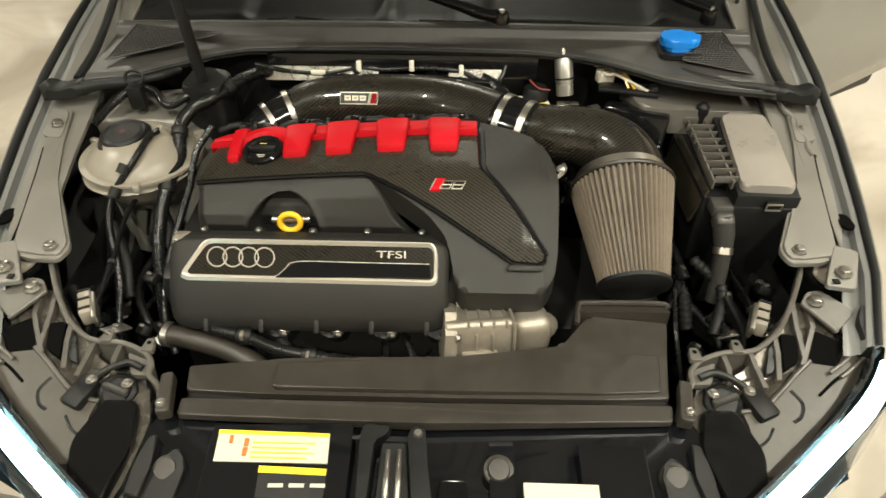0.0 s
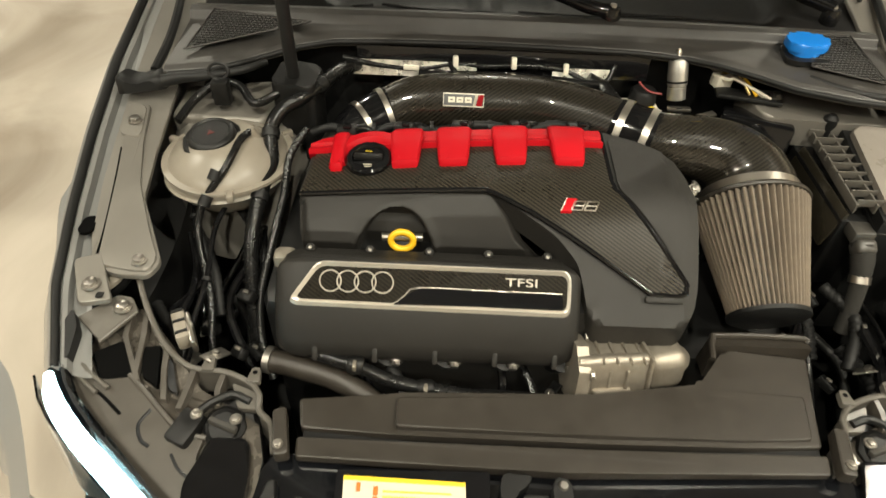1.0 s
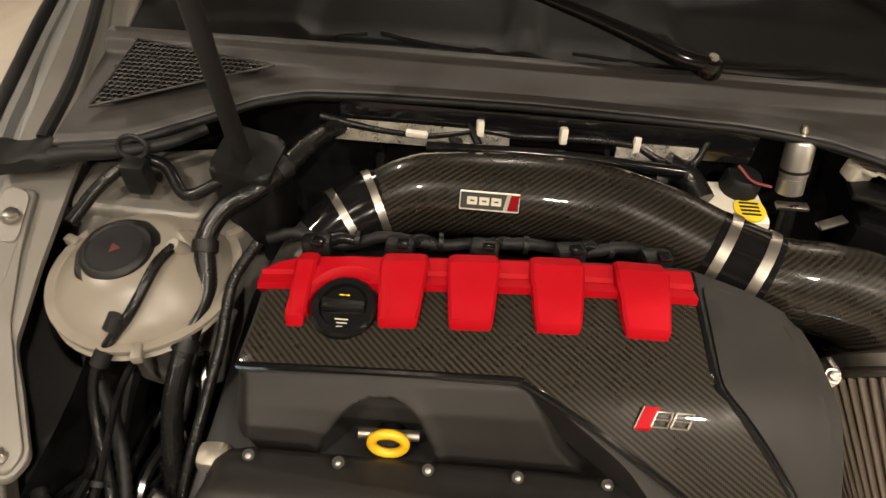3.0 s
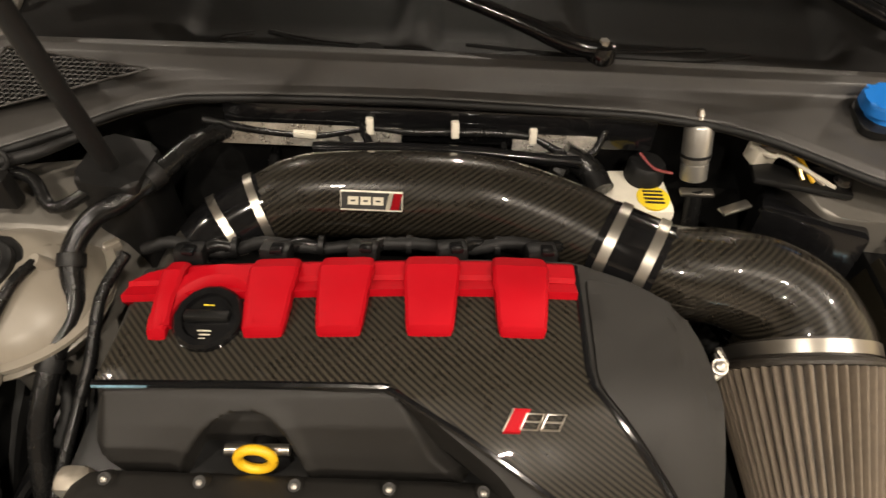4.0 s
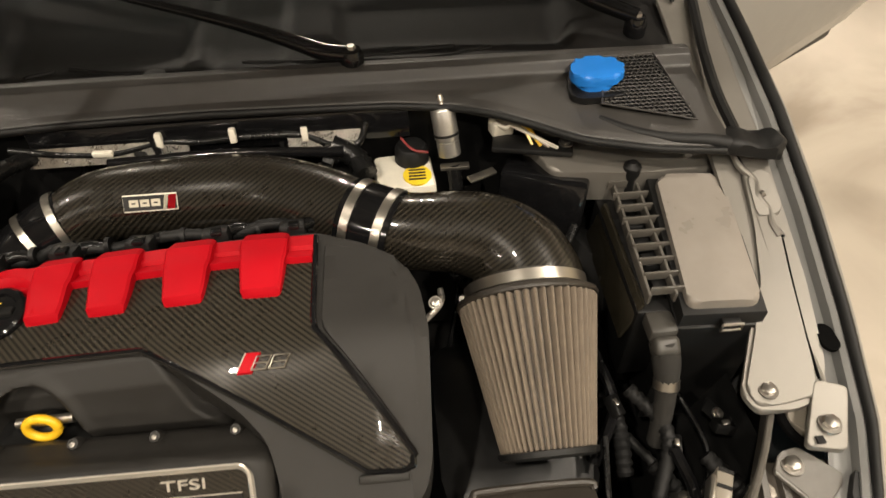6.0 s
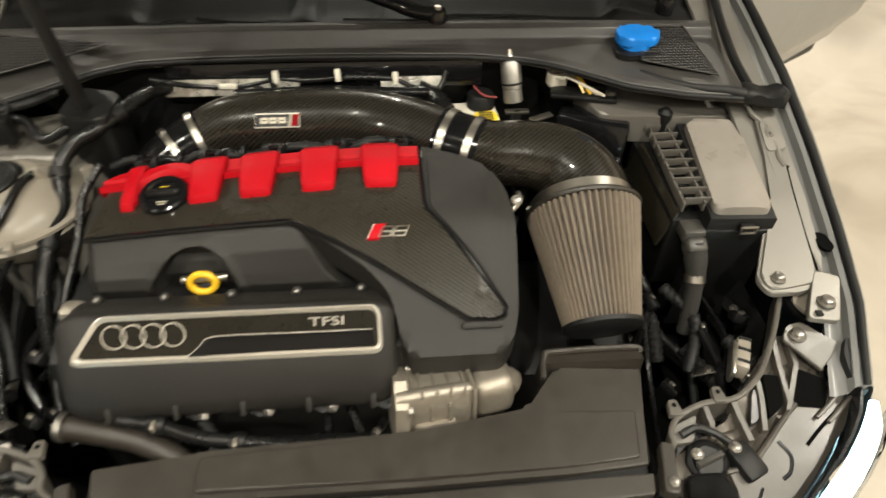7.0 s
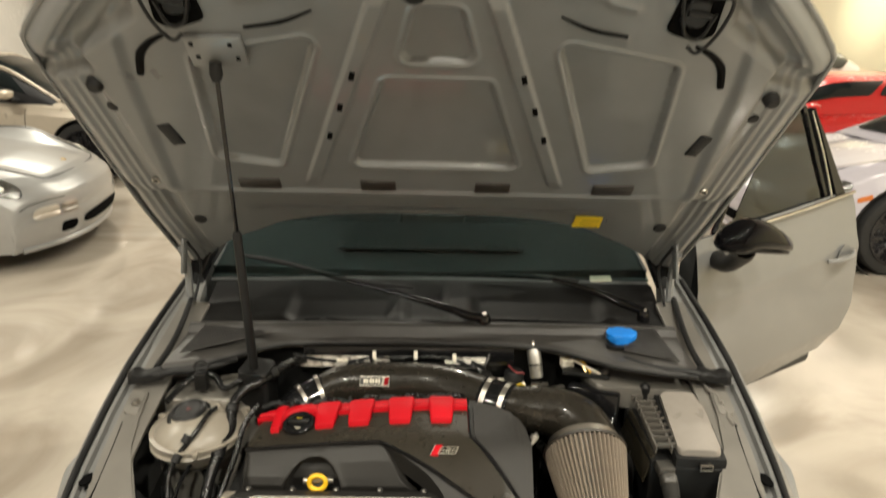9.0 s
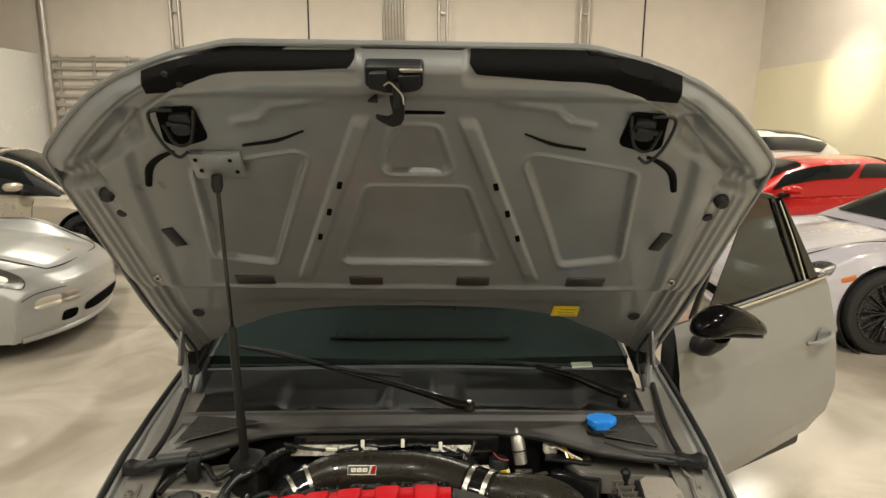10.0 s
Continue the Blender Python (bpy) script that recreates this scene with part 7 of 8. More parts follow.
    pod = part("adjuster_pod", lathe((s * 0.455, 0.452, 0.640), (s * 0.455, 0.440, 0.682), [(0, 0.046), (0.5, 0.045), (0.62, 0.040), (0.62, 0.030), (0.9, 0.029), (1, 0.024), (0.92, 0.020), (0.92, 0.0)], 28, lambda a, q: 1 + 0.03 * math.cos(8 * a) * (0.6 < q < 0.95)), BLACK, t, "black ribbed adjuster cap")
    part("cap_bridge", box((s * 0.455, 0.440, 0.684), (0.044, 0.008, 0.010), 0.002, turn(-14, 0, s * 20)), GREYP, pod)
    part("adjuster_arm", tube([(s * 0.425, 0.475, 0.690), (s * 0.450, 0.482, 0.694), (s * 0.478, 0.470, 0.690), (s * 0.498, 0.452, 0.684)], 0.006, 8, 4), BLACK, t)
    part("adjuster_motor", box((s * 0.505, 0.437, 0.672), (0.036, 0.050, 0.034), 0.006, turn(8, 0, s * 24)), BLACK, t)
    plate("bright_patch", [(0.416, 0.488), (0.456, 0.502), (0.442, 0.467), (0.412, 0.465)], -0.004, 0.010, RACK, t, "pale bright reflector facet")
    for x, y in ((0.438, 0.447), (0.493, 0.452)):
        bolt(t, (s * x, y, hz(x, y) + 0.004), (0, 0, 1), 0.006)
    mb = plate("mount_plate", [(0.624, 0.613), (0.647, 0.617), (0.697, 0.581), (0.653, 0.546), (0.611, 0.594)], 0.010, 0.006, RACK, t, "grey steel lamp mounting plate")
    bolt(mb, (s * 0.634, 0.598, hz(0.634, 0.598) + 0.010), (0, 0, 1), 0.0095)
    line_on("plate_fold", [(0.612, 0.593), (0.634, 0.569), (0.654, 0.546)], 0.003, 0.009, RACK, mb)
    plate("clip_box", [(0.662, 0.682), (0.690, 0.660), (0.672, 0.626), (0.648, 0.650)], 0.008, 0.020, TANK, t, "beige plastic clip box", 0.005)
    line_on("clip_gap", [(0.641, 0.668), (0.646, 0.640), (0.664, 0.618)], 0.006, 0.004, HOLE)
    con = part("connector", box((s * 0.548, 0.580, 0.712), (0.020, 0.058, 0.030), 0.004, turn(0, 0, s * -26)), TANK, t, "beige ribbed wiring connector")
    part("connector_latch", box((s * 0.530, 0.572, 0.716), (0.008, 0.062, 0.026), 0.003, turn(0, 0, s * -26)), STEEL, con)
    for d in (-0.018, 0.004, 0.024):
        part("connector_groove", box((s * (0.548 + 0.44 * d), 0.580 + 0.9 * d, 0.7275), (0.017, 0.004, 0.003), 0, turn(0, 0, s * -26)), RUBBER, con)
    # lit strip along the outer edge and the clear lens over it
    line = [(0.400, 0.226), (0.440, 0.258), (0.482, 0.289), (0.538, 0.331), (0.600, 0.379), (0.634, 0.406), (0.664, 0.434), (0.688, 0.462), (0.704, 0.492)]
    part("daytime_strip", tube([(s * x, y, 0.699 + 0.21 * (y - 0.42)) for x, y in line], [0.010, 0.013, 0.0135, 0.0135, 0.0135, 0.013, 0.0125, 0.011, 0.006], 14, 5), DRL, t, "glowing blue-white daytime strip")

    def lens(u, v):
        k = u * (len(line) - 1)
        i = min(int(k), len(line) - 2)
        x, y = [line[i][c] + (line[i + 1][c] - line[i][c]) * (k - i) for c in (0, 1)]
        o = 0.0165 + 0.014 * v
        return (s * (x + 0.66 * o), y - 0.75 * o, 0.716 + 0.21 * (y - 0.42) - 0.11 * v ** 1.2 - 0.004 * (1 - v))
    part("lens", sheet(lens, 32, 8, 0.003), LENS, t, "clear headlight lens").visible_shadow = False

    # wall added to stop the strip from lighting the bezel and reflector
    def shield(u, v):
        k = u * (len(line) - 1)
        i = min(int(k), len(line) - 2)
        x, y = [line[i][c] + (line[i + 1][c] - line[i][c]) * (k - i) for c in (0, 1)]
        return (s * (x - 0.0125), y + 0.0140, 0.7105 + 0.21 * (y - 0.42) - 0.05 * v)
    part("strip_shield", sheet(shield, 32, 3, 0.004), SMOKE, t, "dark wall added to keep light of the strip off the bezel")


for s in (-1, 1):
    headlight(s)

# the nose and all that the bay holds sit slightly askew to the cabin
SEAT = Matrix.Translation((-0.0016, 0.7925, 0.7958)) @ Euler([radians(a) for a in (-1.256, -0.48, -1.049)]).to_matrix().to_4x4() @ Matrix.Translation((0, -0.8, -0.8))
NOSE = ("front_wing wing_edge wing_seal wing_flange headlight_bracket seal_end_block inner_wing suspension_turret turret_shelf firewall bay_floor scuttle_panel water_tray scuttle_seal "
        "washer_cap filler_recess pillar_base hinge_gutter_seal front_bumper radiator_grille").split()
for ob in list(scene.objects):
    name = ob.name.split(".")[0]
    if (ob.parent == car and name in NOSE) or (ob.parent is None and ob not in OUTSIDE):
        ob.matrix_basis = SEAT @ ob.matrix_basis

# ---- open front door with its mirror ----
DO, DA = Vector((0.90, 1.62, 0)), math.degrees(math.atan2(0.51, 0.86))
DM = pose(DO.x, DO.y, 0, 0, 0, DA)


def door_skin(u, v):
    x = u * float(np.interp(v, [0, 0.15, 0.30, 0.62, 0.85, 1.0], [0.97, 1.03, 1.075, 1.03, 0.985, 0.955]))
    k = [(0.30, -0.01), (0.42, 0.025), (0.60, 0.035), (0.78, 0.03), (0.86, 0.026), (0.98, 0.0), (1.03, -0.015)]
    j = v * 6
    i = min(int(j), 5)
    z, n = [k[i][c] + (k[i + 1][c] - k[i][c]) * (j - i) for c in (0, 1)]
    crease = 0.006 * math.exp(-((z - 0.80 - 0.05 * u) / 0.018) ** 2)
    return (x + 0.08 * ss(0.5, 0, v) * (u < 0.5) * 0, -n - crease, z + 0.075 * u * ss(0.5, 1, v) + 0.08 * u * ss(0.4, 0.0, v))


door = part("front_door", sheet(door_skin, 40, 30, 0.0), PAINT, car, "grey front door standing ajar", 40, frame_of=DM)
part("door_inner", box((0.49, 0.06, 0.66), (0.92, 0.07, 0.70), 0.02), INTERIOR, door, frame_of=DM)
part("door_edge", sheet(lambda u, v: (door_skin(1.0, v)[0] - 0.012 * u * u, door_skin(1.0, v)[1] + 0.11 * u, door_skin(1.0, v)[2]), 6, 24, 0.0), PAINT, door, frame_of=DM)
part("belt_trim", tube([(0.08, -0.002, 1.040), (0.5, -0.004, 1.062), (0.955, 0.0, 1.098)], 0.007, 8, 4), CHROME, door, frame_of=DM)
part("door_window", sheet(lambda u, v: (0.20 + 0.62 * u + 0.36 * v * (1 - u) - 0.10 * v * u, 0.03 + 0.10 * v, 1.035 + 0.05 * u + (0.41 - 0.06 * u) * v), 14, 8, 0.004), DOORGLASS, door, "tinted side window", frame_of=DM).visible_shadow = False
part("window_frame", tube([(0.10, 0.02, 1.04), (0.30, 0.09, 1.24), (0.42, 0.125, 1.41), (0.52, 0.135, 1.452), (0.62, 0.135, 1.450), (0.70, 0.13, 1.435)], 0.012, 8, 4), GLOSS, door, frame_of=DM)
part("window_pillar", sheet(lambda u, v: (0.79 + 0.055 * u - 0.105 * v, 0.022 + 0.10 * v, 1.07 + 0.005 * u + 0.36 * v), 6, 8, 0.02), GLOSS, door, frame_of=DM)
part("pillar_trim", tube([(0.815, 0.008, 1.075), (0.765, 0.055, 1.26), (0.718, 0.105, 1.42)], 0.004, 6, 3), CHROME, door, frame_of=DM)
part("quarter_cap", sheet(lambda u, v: (0.845 + 0.06 * u * (1 - v) - 0.105 * v, 0.024 + 0.10 * v, 1.075 + 0.006 * u + 0.35 * v), 6, 8, 0.02), GLOSS, door, frame_of=DM)
part("door_handle", tube([(0.80, -0.035, 0.832), (0.84, -0.060, 0.838), (0.93, -0.062, 0.845), (0.985, -0.035, 0.850)], [0.008, 0.011, 0.011, 0.008], 10, 5), PAINT, door, "grey pull handle", frame_of=DM)
part("handle_cup", lathe((0.905, -0.04, 0.845), (0.905, -0.034, 0.845), [(0, 0.045), (1, 0.04)], 24), PAINT_IN, door, frame_of=DM)
rows = []
for x, k, c in ((-0.150, 0.15, 1.085), (-0.140, 0.45, 1.085), (-0.110, 0.78, 1.088), (-0.06, 0.97, 1.092), (0.0, 1.0, 1.090), (0.08, 0.93, 1.076), (0.16, 0.76, 1.056), (0.22, 0.58, 1.040), (0.250, 0.36, 1.030), (0.258, 0.12, 1.026)):
    rows.append([(x * 0.86, -0.17 + 0.060 * min(1, k * 1.2) * math.cos(a), c + (0.070 * k * math.sin(a) if math.sin(a) > 0 else 0.034 * k * math.sin(a))) for a in np.linspace(0, 2 * math.pi, 28, endpoint=False)])
mir = part("door_mirror", sections(rows), SHELL, car, "gloss black door mirror", 70, frame_of=DM)
part("mirror_foot", tube([(0.10, -0.01, 0.955), (0.07, -0.07, 0.965), (0.03, -0.14, 1.02), (0.01, -0.16, 1.05)], [0.034, 0.030, 0.030, 0.034], 12, 4), BLACK, mir, frame_of=DM)
part("mirror_lower", sections([[(x * 0.86, -0.168 + 0.054 * k * math.cos(a), c + 0.012 + 0.012 * k * math.sin(a)) for a in np.linspace(0, 2 * math.pi, 18, endpoint=False)] for x, k, c in ((-0.13, 0.3, 1.066), (-0.10, 0.85, 1.060), (0.0, 1.0, 1.052), (0.12, 0.95, 1.030), (0.21, 0.75, 1.012), (0.245, 0.3, 1.010))]), BLACK, mir, frame_of=DM)

# ---- parked cars ----
def sports_car(name, label, paint, nose, heading, roof=1.29, top_mat=None, length=4.4, width=1.78, kind="coupe", rim=None, mirrors=(-1, 1)):
    """A low rear-engined car: shell, wheels, lamps, glass. Its nose is at nose, on the floor, and points along heading degrees."""
    t = thing(name, (nose[0], nose[1], 0), label, "car", "parked cars", turn=heading)
    M = WORLD[t]
    L, W = length, width / 2
    suv = kind == "suv"
    base_z = 0.15 + (0.12 if suv else 0.0)
    axles = (0.92, 0.92 + (2.75 if suv else 2.4))

    def deck(d):
        if suv:
            return float(np.interp(d, [0, 0.12, 0.6, 1.1, 2.0, 3.5, 4.3, L], [0.72, 0.86, 0.97, 1.02, 1.06, 1.08, 1.05, 0.7]))
        return float(np.interp(d, [0, 0.06, 0.16, 0.3, 0.5, 0.9, 1.35, 2.2, 3.0, 3.6, 4.1, 4.3, L], [0.56, 0.615, 0.660, 0.700, 0.750, 0.815, 0.88, 0.915, 0.94, 0.91, 0.82, 0.72, 0.5]))

    def halfw(d):
        return W * float(np.interp(d, [0, 0.18, 0.4, 0.8, 1.4, 2.2, 3.2, 4.0, 4.3, L], [0.90, 0.93, 0.955, 0.985, 0.965, 0.96, 1.0, 0.96, 0.88, 0.75]))

    PX = [0, 0.26, 0.50, 0.68, 0.82, 0.92, 0.975, 0.998, 1.0, 0.975]
    PZ = [0.0, -0.006, -0.02, 0, 0, 0, -0.13, -0.27, -0.45, -0.70]

    def at(d, a):
        """A place on the upper shell: d metres behind the nose, a from -1 to 1 across."""
        h, w = deck(d), halfw(d)
        s, q = math.copysign(1, a), abs(a)
        fb = 0.085 * math.exp(-((d - 0.62) / 0.42) ** 2) * (0 if suv else 1) + 0.05 * math.exp(-((d - 3.3) / 0.5) ** 2)
        pz = list(PZ)
        pz[3], pz[4], pz[5] = fb * 0.7 - 0.015, fb - 0.02, fb * 0.55 - 0.055
        j = np.linspace(0, 1, 10)
        k = q * 9
        i = min(int(k), 8)
        f = k - i
        f = f * f * (3 - 2 * f) * 0.5 + f * 0.5
        x, dzv = (PX[i] + (PX[i + 1] - PX[i]) * f) * w, pz[i] + (pz[i + 1] - pz[i]) * f
        z = max(base_z, h + dzv * (h - 0.12) / 0.75)
        back = 0.42 * (x / W) ** 2.6 if x > 0 else 0.0
        return Vector((-(d + back * ss(1.0, 0.0, d)), s * x, z))

    def face(f, a):
        """The bumper's face: f from 0 at the bottom to 1 at the deck."""
        p = at(0.0, a)
        z = base_z + f * (p.z - base_z)
        q = 1 - abs(a) ** 4
        bulge = 0.055 * math.sin(math.pi * min(1, f * 0.9 + 0.02)) ** 0.8 * q
        groove = 0.012 * math.exp(-((f - 0.64) / 0.03) ** 2) * q
        return Vector((p.x + bulge - groove - 0.03 * (1 - f) ** 3 * q, p.y, z))

    def body(u, v):
        a = (v - 0.5) * 2
        if u < 0.15:
            return face(u / 0.15, a)
        k = (u - 0.15) / 0.85
        return at(L * (k ** 1.4 if k < 0.5 else 1 - (1 - k) ** 1.2 * (1 - 0.5 ** 1.4) / (0.5 ** 1.2)), a)

    bm = sheet(body, 140, 84)
    kill = []
    for f in bm.faces:
        c = f.calc_center_median()
        if abs(c.y) > W - 0.30 and any(math.hypot(c.x + wy, c.z - 0.33) < 0.365 for wy in axles):
            kill.append(f)
    bmesh.ops.delete(bm, geom=kill, context="FACES")
    for v in bm.verts:
        for wy in axles:
            r = math.hypot(v.co.x + wy, v.co.z - 0.33)
            if abs(v.co.y) > W - 0.30 and r < 0.43 and v.is_boundary and v.co.z > base_z + 0.004:
                v.co.x, v.co.z = -wy + (v.co.x + wy) * 0.375 / r, 0.33 + (v.co.z - 0.33) * 0.375 / r
    part("body_shell", bm, paint, t, "", 45, frame_of=M)

    def patch(fn, c, r, dome, lift=0.003, n=2.6, turned=0.0):
        """A rounded patch lying on fn, c its middle and r its half sizes in fn's own terms."""
        e = 1e-3
        ct, st_ = math.cos(turned), math.sin(turned)

        def f(u, v):
            th = 2 * math.pi * v
            k = (abs(math.cos(th)) ** n + abs(math.sin(th)) ** n) ** (-1 / n)
            p0, p1 = u * k * math.cos(th), u * k * math.sin(th)
            a, b = c[0] + r[0] * (p0 * ct - p1 * st_), c[1] + r[1] * (p0 * st_ + p1 * ct)
            p = fn(a, b)
            nn = (fn(a + e, b) - p).cross(fn(a, b + e) - p)
            nn = nn.normalized() if nn.length > 0 else Vector((0, 0, 1))
            if nn.x * (1 if fn is face else 0) + nn.z * (0 if fn is face else 1) < 0:
                nn = -nn
            return p + nn * (lift + dome * (1 - u ** 3))
        bm = sheet(f, 8, 40)
        bmesh.ops.remove_doubles(bm, verts=bm.verts, dist=1e-5)
        return bm

    c0, c1 = (1.25, 4.0) if not suv else (1.2, 4.35)
    rz = roof if not suv else 1.58

    def cabin(u, v, grow=0.0):
        d = c0 + (c1 - c0) * u
        zr = deck(d) + (rz - 0.9 - (0.15 if suv else 0)) * float(np.interp(u, [0, 0.10, 0.20, 0.30, 0.38, 0.46, 0.6, 0.7, 0.8, 0.9, 1.0], [0, 0.38, 0.74, 0.93, 0.985, 1.0, 1.0, 0.92, 0.75, 0.45, 0.02] if not suv else [0, 0.4, 0.75, 0.93, 0.99, 1, 1, 0.99, 0.97, 0.85, 0.55]))
        a = (v - 0.5) * math.pi
        w = halfw(d) * (0.86 - 0.20 * min(1, (zr - deck(d)) / 0.38))
        sx = math.copysign(abs(math.sin(a)) ** 0.6, math.sin(a))
        b = deck(d) - 0.03
        z = b + (zr - b) * abs(math.cos(a)) ** 0.45
        p = Vector((-d, sx * (w + (halfw(d) * 0.86 - w) * (1 - abs(math.cos(a)) ** 0.45)), z))
        n = Vector((0.35 * (u < 0.35), math.sin(a), abs(math.cos(a)) + 0.1)).normalized()
        return p + n * grow
    part("cabin", sheet(cabin, 60, 60), top_mat or paint, t, "", frame_of=M)

    def glass(name, u0, u1, v0, v1, lean=0.0):
        def f(u, v):
            ru = 1 - 0.06 * abs(2 * v - 1) ** 6
            uu = (u0 + u1) / 2 + (u - 0.5) * (u1 - u0) * ru + lean * (v - 0.5)
            return cabin(uu, v0 + (v1 - v0) * v, 0.013)
        part(name, sheet(f, 26, 26, 0.004), TINT, t, "dark tinted glass", frame_of=M)
    glass("windscreen", 0.03, 0.285, 0.285, 0.715)
    glass("rear_window", 0.66, 0.95, 0.30, 0.70)
    for s in (-1, 1):
        lo, hi = (0.055, 0.215) if s < 0 else (0.945, 0.785)
        glass("side_window", 0.14, 0.49, lo, hi, 0.08)
        glass("side_window", 0.515, 0.74 if not suv else 0.9, lo, hi, 0.06)
        if kind == "cabrio":
            part("screen_frame", tube([cabin(u, 0.5 + s * 0.235, 0.010) for u in (0.0, 0.1, 0.2, 0.29, 0.31)] + [cabin(0.31, 0.5 + s * 0.1, 0.010), cabin(0.31, 0.5, 0.010)], 0.026, 8, 3), paint, t, frame_of=M)
        mx = -1.62
        mz = deck(1.6) + 0.08
        if s in mirrors:
            mr = part("door_mirror", lathe((mx, s * (W - 0.05), mz), (mx - 0.02, s * (W + 0.20), mz + 0.005), [(0, 0.02), (0.06, 0.042), (0.25, 0.062), (0.6, 0.068), (0.85, 0.052), (0.96, 0.03), (1, 0.0)], 24, lambda a, q: (0.82 if math.cos(a) > 0 else 0.6) + 0.5 * math.sin(a) ** 2), paint, t, frame_of=M)
            part("mirror_foot", tube([(mx, s * (W - 0.14), deck(1.6) + 0.0), (mx, s * (W + 0.02), mz - 0.05)], [0.035, 0.03], 8, 1), RUBBER, mr, frame_of=M)
        part("door_line", tube([at(1.55, s * 0.90) + Vector((0, s * 0.001, 0)), at(1.53, s * 0.80), at(1.52, s * 0.68), at(1.51, s * 0.60)], 0.004, 6, 3), RUBBER, t, frame_of=M)
        part("door_line", tube([at(2.60, s * 0.90) + Vector((0, s * 0.001, 0)), at(2.62, s * 0.80), at(2.60, s * 0.68), at(2.58, s * 0.60)], 0.004, 6, 3), RUBBER, t, frame_of=M)
        ph = at(2.4, s * 0.70)
        part("door_pull", tube([ph + Vector((0.08, s * 0.0, 0)), ph + Vector((0, s * 0.022, 0)), ph + Vector((-0.08, s * 0.0, 0))], 0.014, 8, 3), paint, t, frame_of=M)
        for wy in axles:
            part("wheel_arch", lathe((-wy, s * (W - 0.30), 0.33), (-wy, s * (W - 0.035), 0.33), [(0, 0.0), (0, 0.376), (1, 0.376), (1, 0.368), (0.05, 0.366), (0.05, 0.0)], 48), RUBBER, t, frame_of=M)
            wh = part("wheel", lathe((-wy, s * (W - 0.23), 0.33), (-wy, s * (W - 0.005), 0.33), [(0, 0.24), (0, 0.31), (0.12, 0.33), (0.88, 0.33), (0.97, 0.318), (1, 0.30), (0.97, 0.25), (0.7, 0.235), (0.6, 0.0)], 48), TYRE, t, "black tyre", frame_of=M)
            rm = bm_new()
            add_lathe(rm, (-wy, s * (W - 0.06), 0.33), (-wy, s * (W - 0.004), 0.33), [(0, 0.255), (1, 0.252), (1, 0.236), (0.3, 0.23)], 48)
            for k in range(20):
                a = (k // 2) * math.pi / 5 + (0.10 if k % 2 else -0.10)
                c = Vector((-wy + 0.14 * math.cos(a), s * (W - 0.022), 0.33 + 0.14 * math.sin(a)))
                add_box(rm, c, (0.20, 0.022, 0.012), 0.003, turn(0, -math.degrees(a), 0), 1)
            add_lathe(rm, (-wy, s * (W - 0.03), 0.33), (-wy, s * (W - 0.006), 0.33), [(0, 0.05), (0.8, 0.045), (1, 0.0)], 16)
            part("rim", rm, rim or RIM, wh, "", frame_of=M)
            part("brake_disc", lathe((-wy, s * (W - 0.10), 0.33), (-wy, s * (W - 0.085), 0.33), [(0, 0.16), (1, 0.16)], 32), BOLT, wh, frame_of=M)
        if not suv:
            hl = part("headlamp", patch(at, (0.155, s * 0.535), (0.145, 0.085), 0.010, 0.002, 2.0), CHROME, t, "oval glass headlamp", frame_of=M)
            part("lamp_ring", patch(at, (0.155, s * 0.535), (0.152, 0.089), 0.004, 0.0012, 2.0), RUBBER, hl, frame_of=M)
            part("bulb", patch(at, (0.125, s * 0.545), (0.055, 0.035), 0.018, 0.006, 2.0), WHITEP, hl, frame_of=M)
            part("bulb", patch(at, (0.205, s * 0.505), (0.040, 0.026), 0.014, 0.006, 2.0), RIM, hl, frame_of=M)
            part("lamp_glass", patch(at, (0.155, s * 0.535), (0.145, 0.085), 0.026, 0.006, 2.0), LENS, hl, frame_of=M).visible_shadow = False
        if s > 0:
            part("bumper_slot", patch(face, (0.34, 0.0), (0.12, 0.19), 0.0, 0.004, 3.4), HOLE, t, "dark oval air inlet", frame_of=M)
        part("bumper_slot", patch(face, (0.31, s * 0.29), (0.10, 0.050), 0.0, 0.004, 3.0), HOLE, t, "dark oval air inlet", frame_of=M)
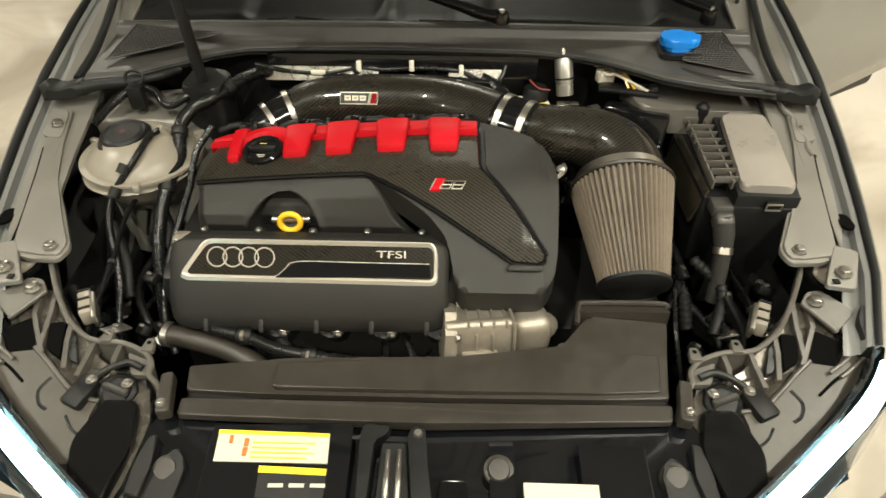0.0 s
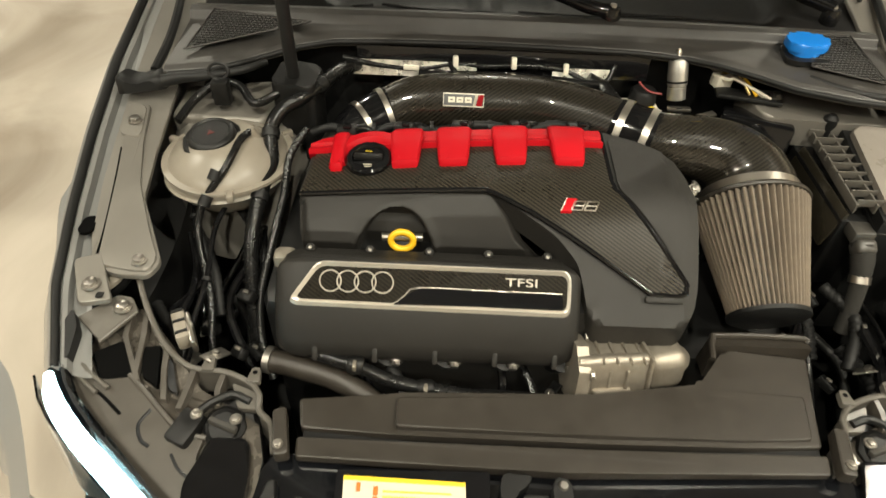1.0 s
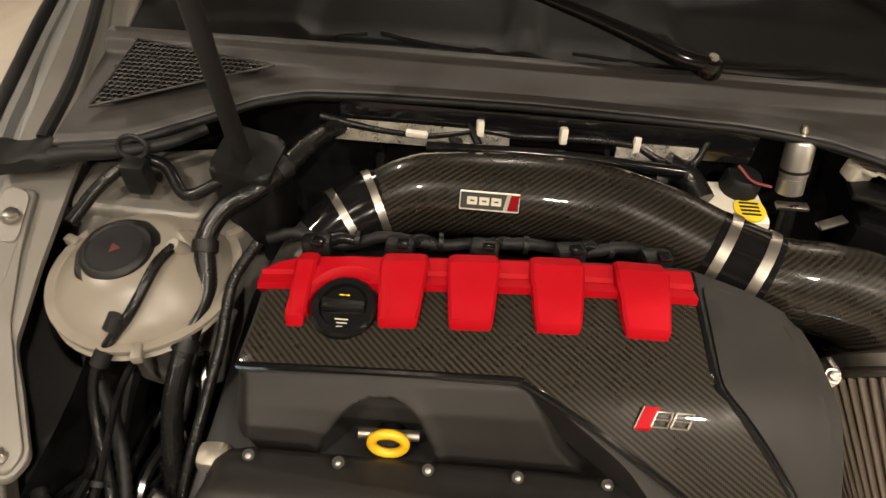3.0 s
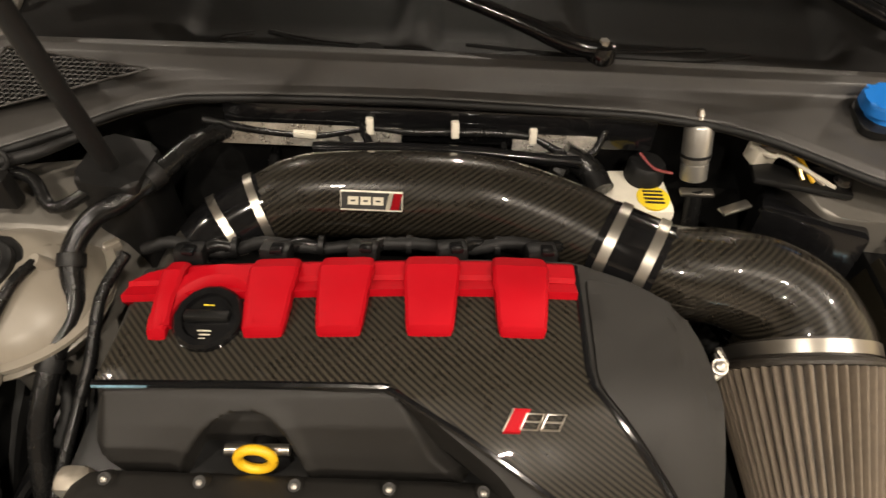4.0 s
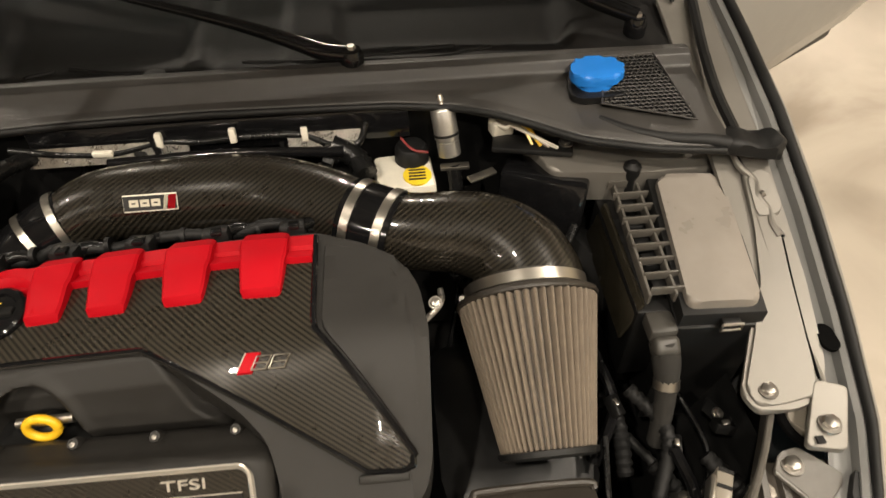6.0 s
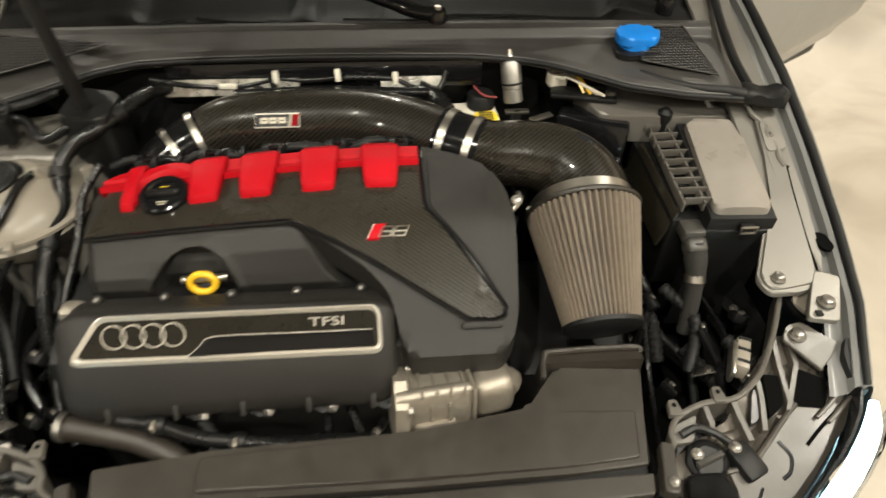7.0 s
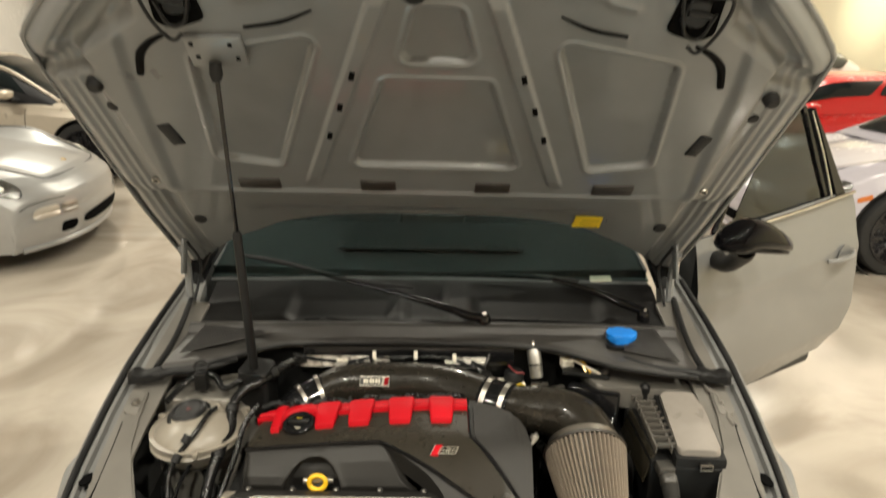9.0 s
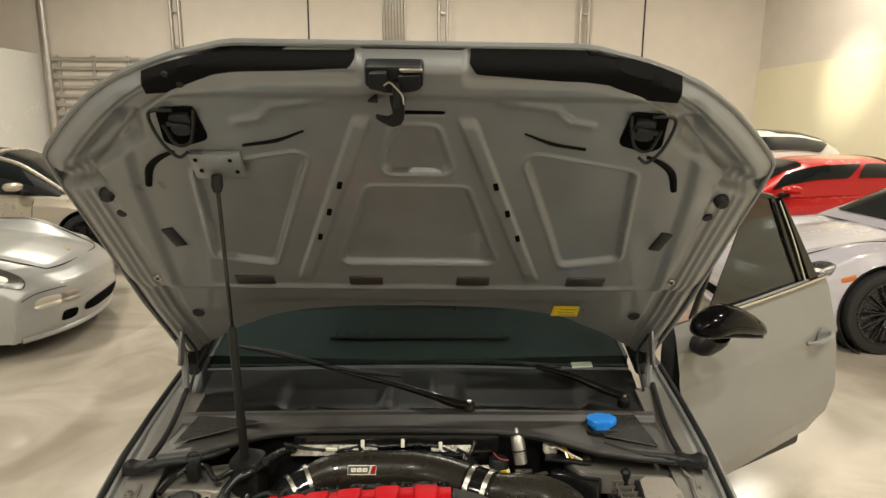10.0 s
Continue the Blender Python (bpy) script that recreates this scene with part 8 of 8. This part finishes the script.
        part("turn_lamp", patch(face, (0.66, s * 0.43), (0.10, 0.085), 0.004, 0.005, 4.0), SATIN, t, "clear turn lamp", frame_of=M)
        part("fog_lamp", patch(face, (0.66, s * 0.275), (0.10, 0.055), 0.004, 0.005, 4.0), BOLT, t, "clear fog lamp", frame_of=M)
        part("lamp_seam", tube([face(0.86, s * q) + Vector((0.002, 0, 0)) for q in (0.62, 0.52, 0.42, 0.34, 0.29)], 0.003, 6, 3), RUBBER, t, frame_of=M)
        pm = at(0.34, s * 0.70)
        part("side_marker", patch(at, (0.36, s * 0.695), (0.085, 0.018), 0.003, 0.003, 6.0), AMBER, t, "amber side marker", frame_of=M)
    part("front_lip", tube([face(0.03, a) + Vector((0.006, 0, 0)) for a in np.linspace(-0.6, 0.6, 21)], 0.022, 10, 2), paint, t, frame_of=M)
    part("bonnet_seam", tube([at(d, a) + Vector((0, 0, 0.001)) for d, a in ((1.15, -0.42), (0.75, -0.40), (0.42, -0.36), (0.16, -0.290), (0.115, -0.276), (0.105, -0.262), (0.10, -0.13), (0.10, 0.13), (0.105, 0.262), (0.115, 0.276), (0.16, 0.290), (0.42, 0.36), (0.75, 0.40), (1.15, 0.42))], 0.0045, 6, 4), RUBBER, t, frame_of=M)
    cp = at(0.22, 0)
    part("bonnet_crest", lathe(cp + Vector((0, 0, -0.004)), cp + Vector((0.001, 0, 0.005)), [(0, 0.026), (1, 0.022)], 5), BRASS, t, frame_of=M)
    return t


sports_car("silver_coupe", "silver sports coupe with round headlamps parked on the polished floor", SILVER, (-2.76, 4.72), 9, width=1.86, mirrors=(-1,))
sports_car("cream_convertible", "champagne convertible with a dark soft top parked in a row", CREAM, (-3.1, 7.75), 4, roof=1.36, top_mat=SOFTTOP, kind="cabrio")
sports_car("lilac_coupe", "pale lilac sports coupe with amber marker and dark wheels", LILAC, (2.56, 4.90), 180, mirrors=(1,))
sports_car("red_coupe", "bright red sports coupe parked behind the pale one", REDCAR, (2.5, 7.6), 181)
sports_car("white_suv", "white compact off-roader parked by the side wall", WHITE, (2.3, 10.3), 180, kind="suv", width=1.85)
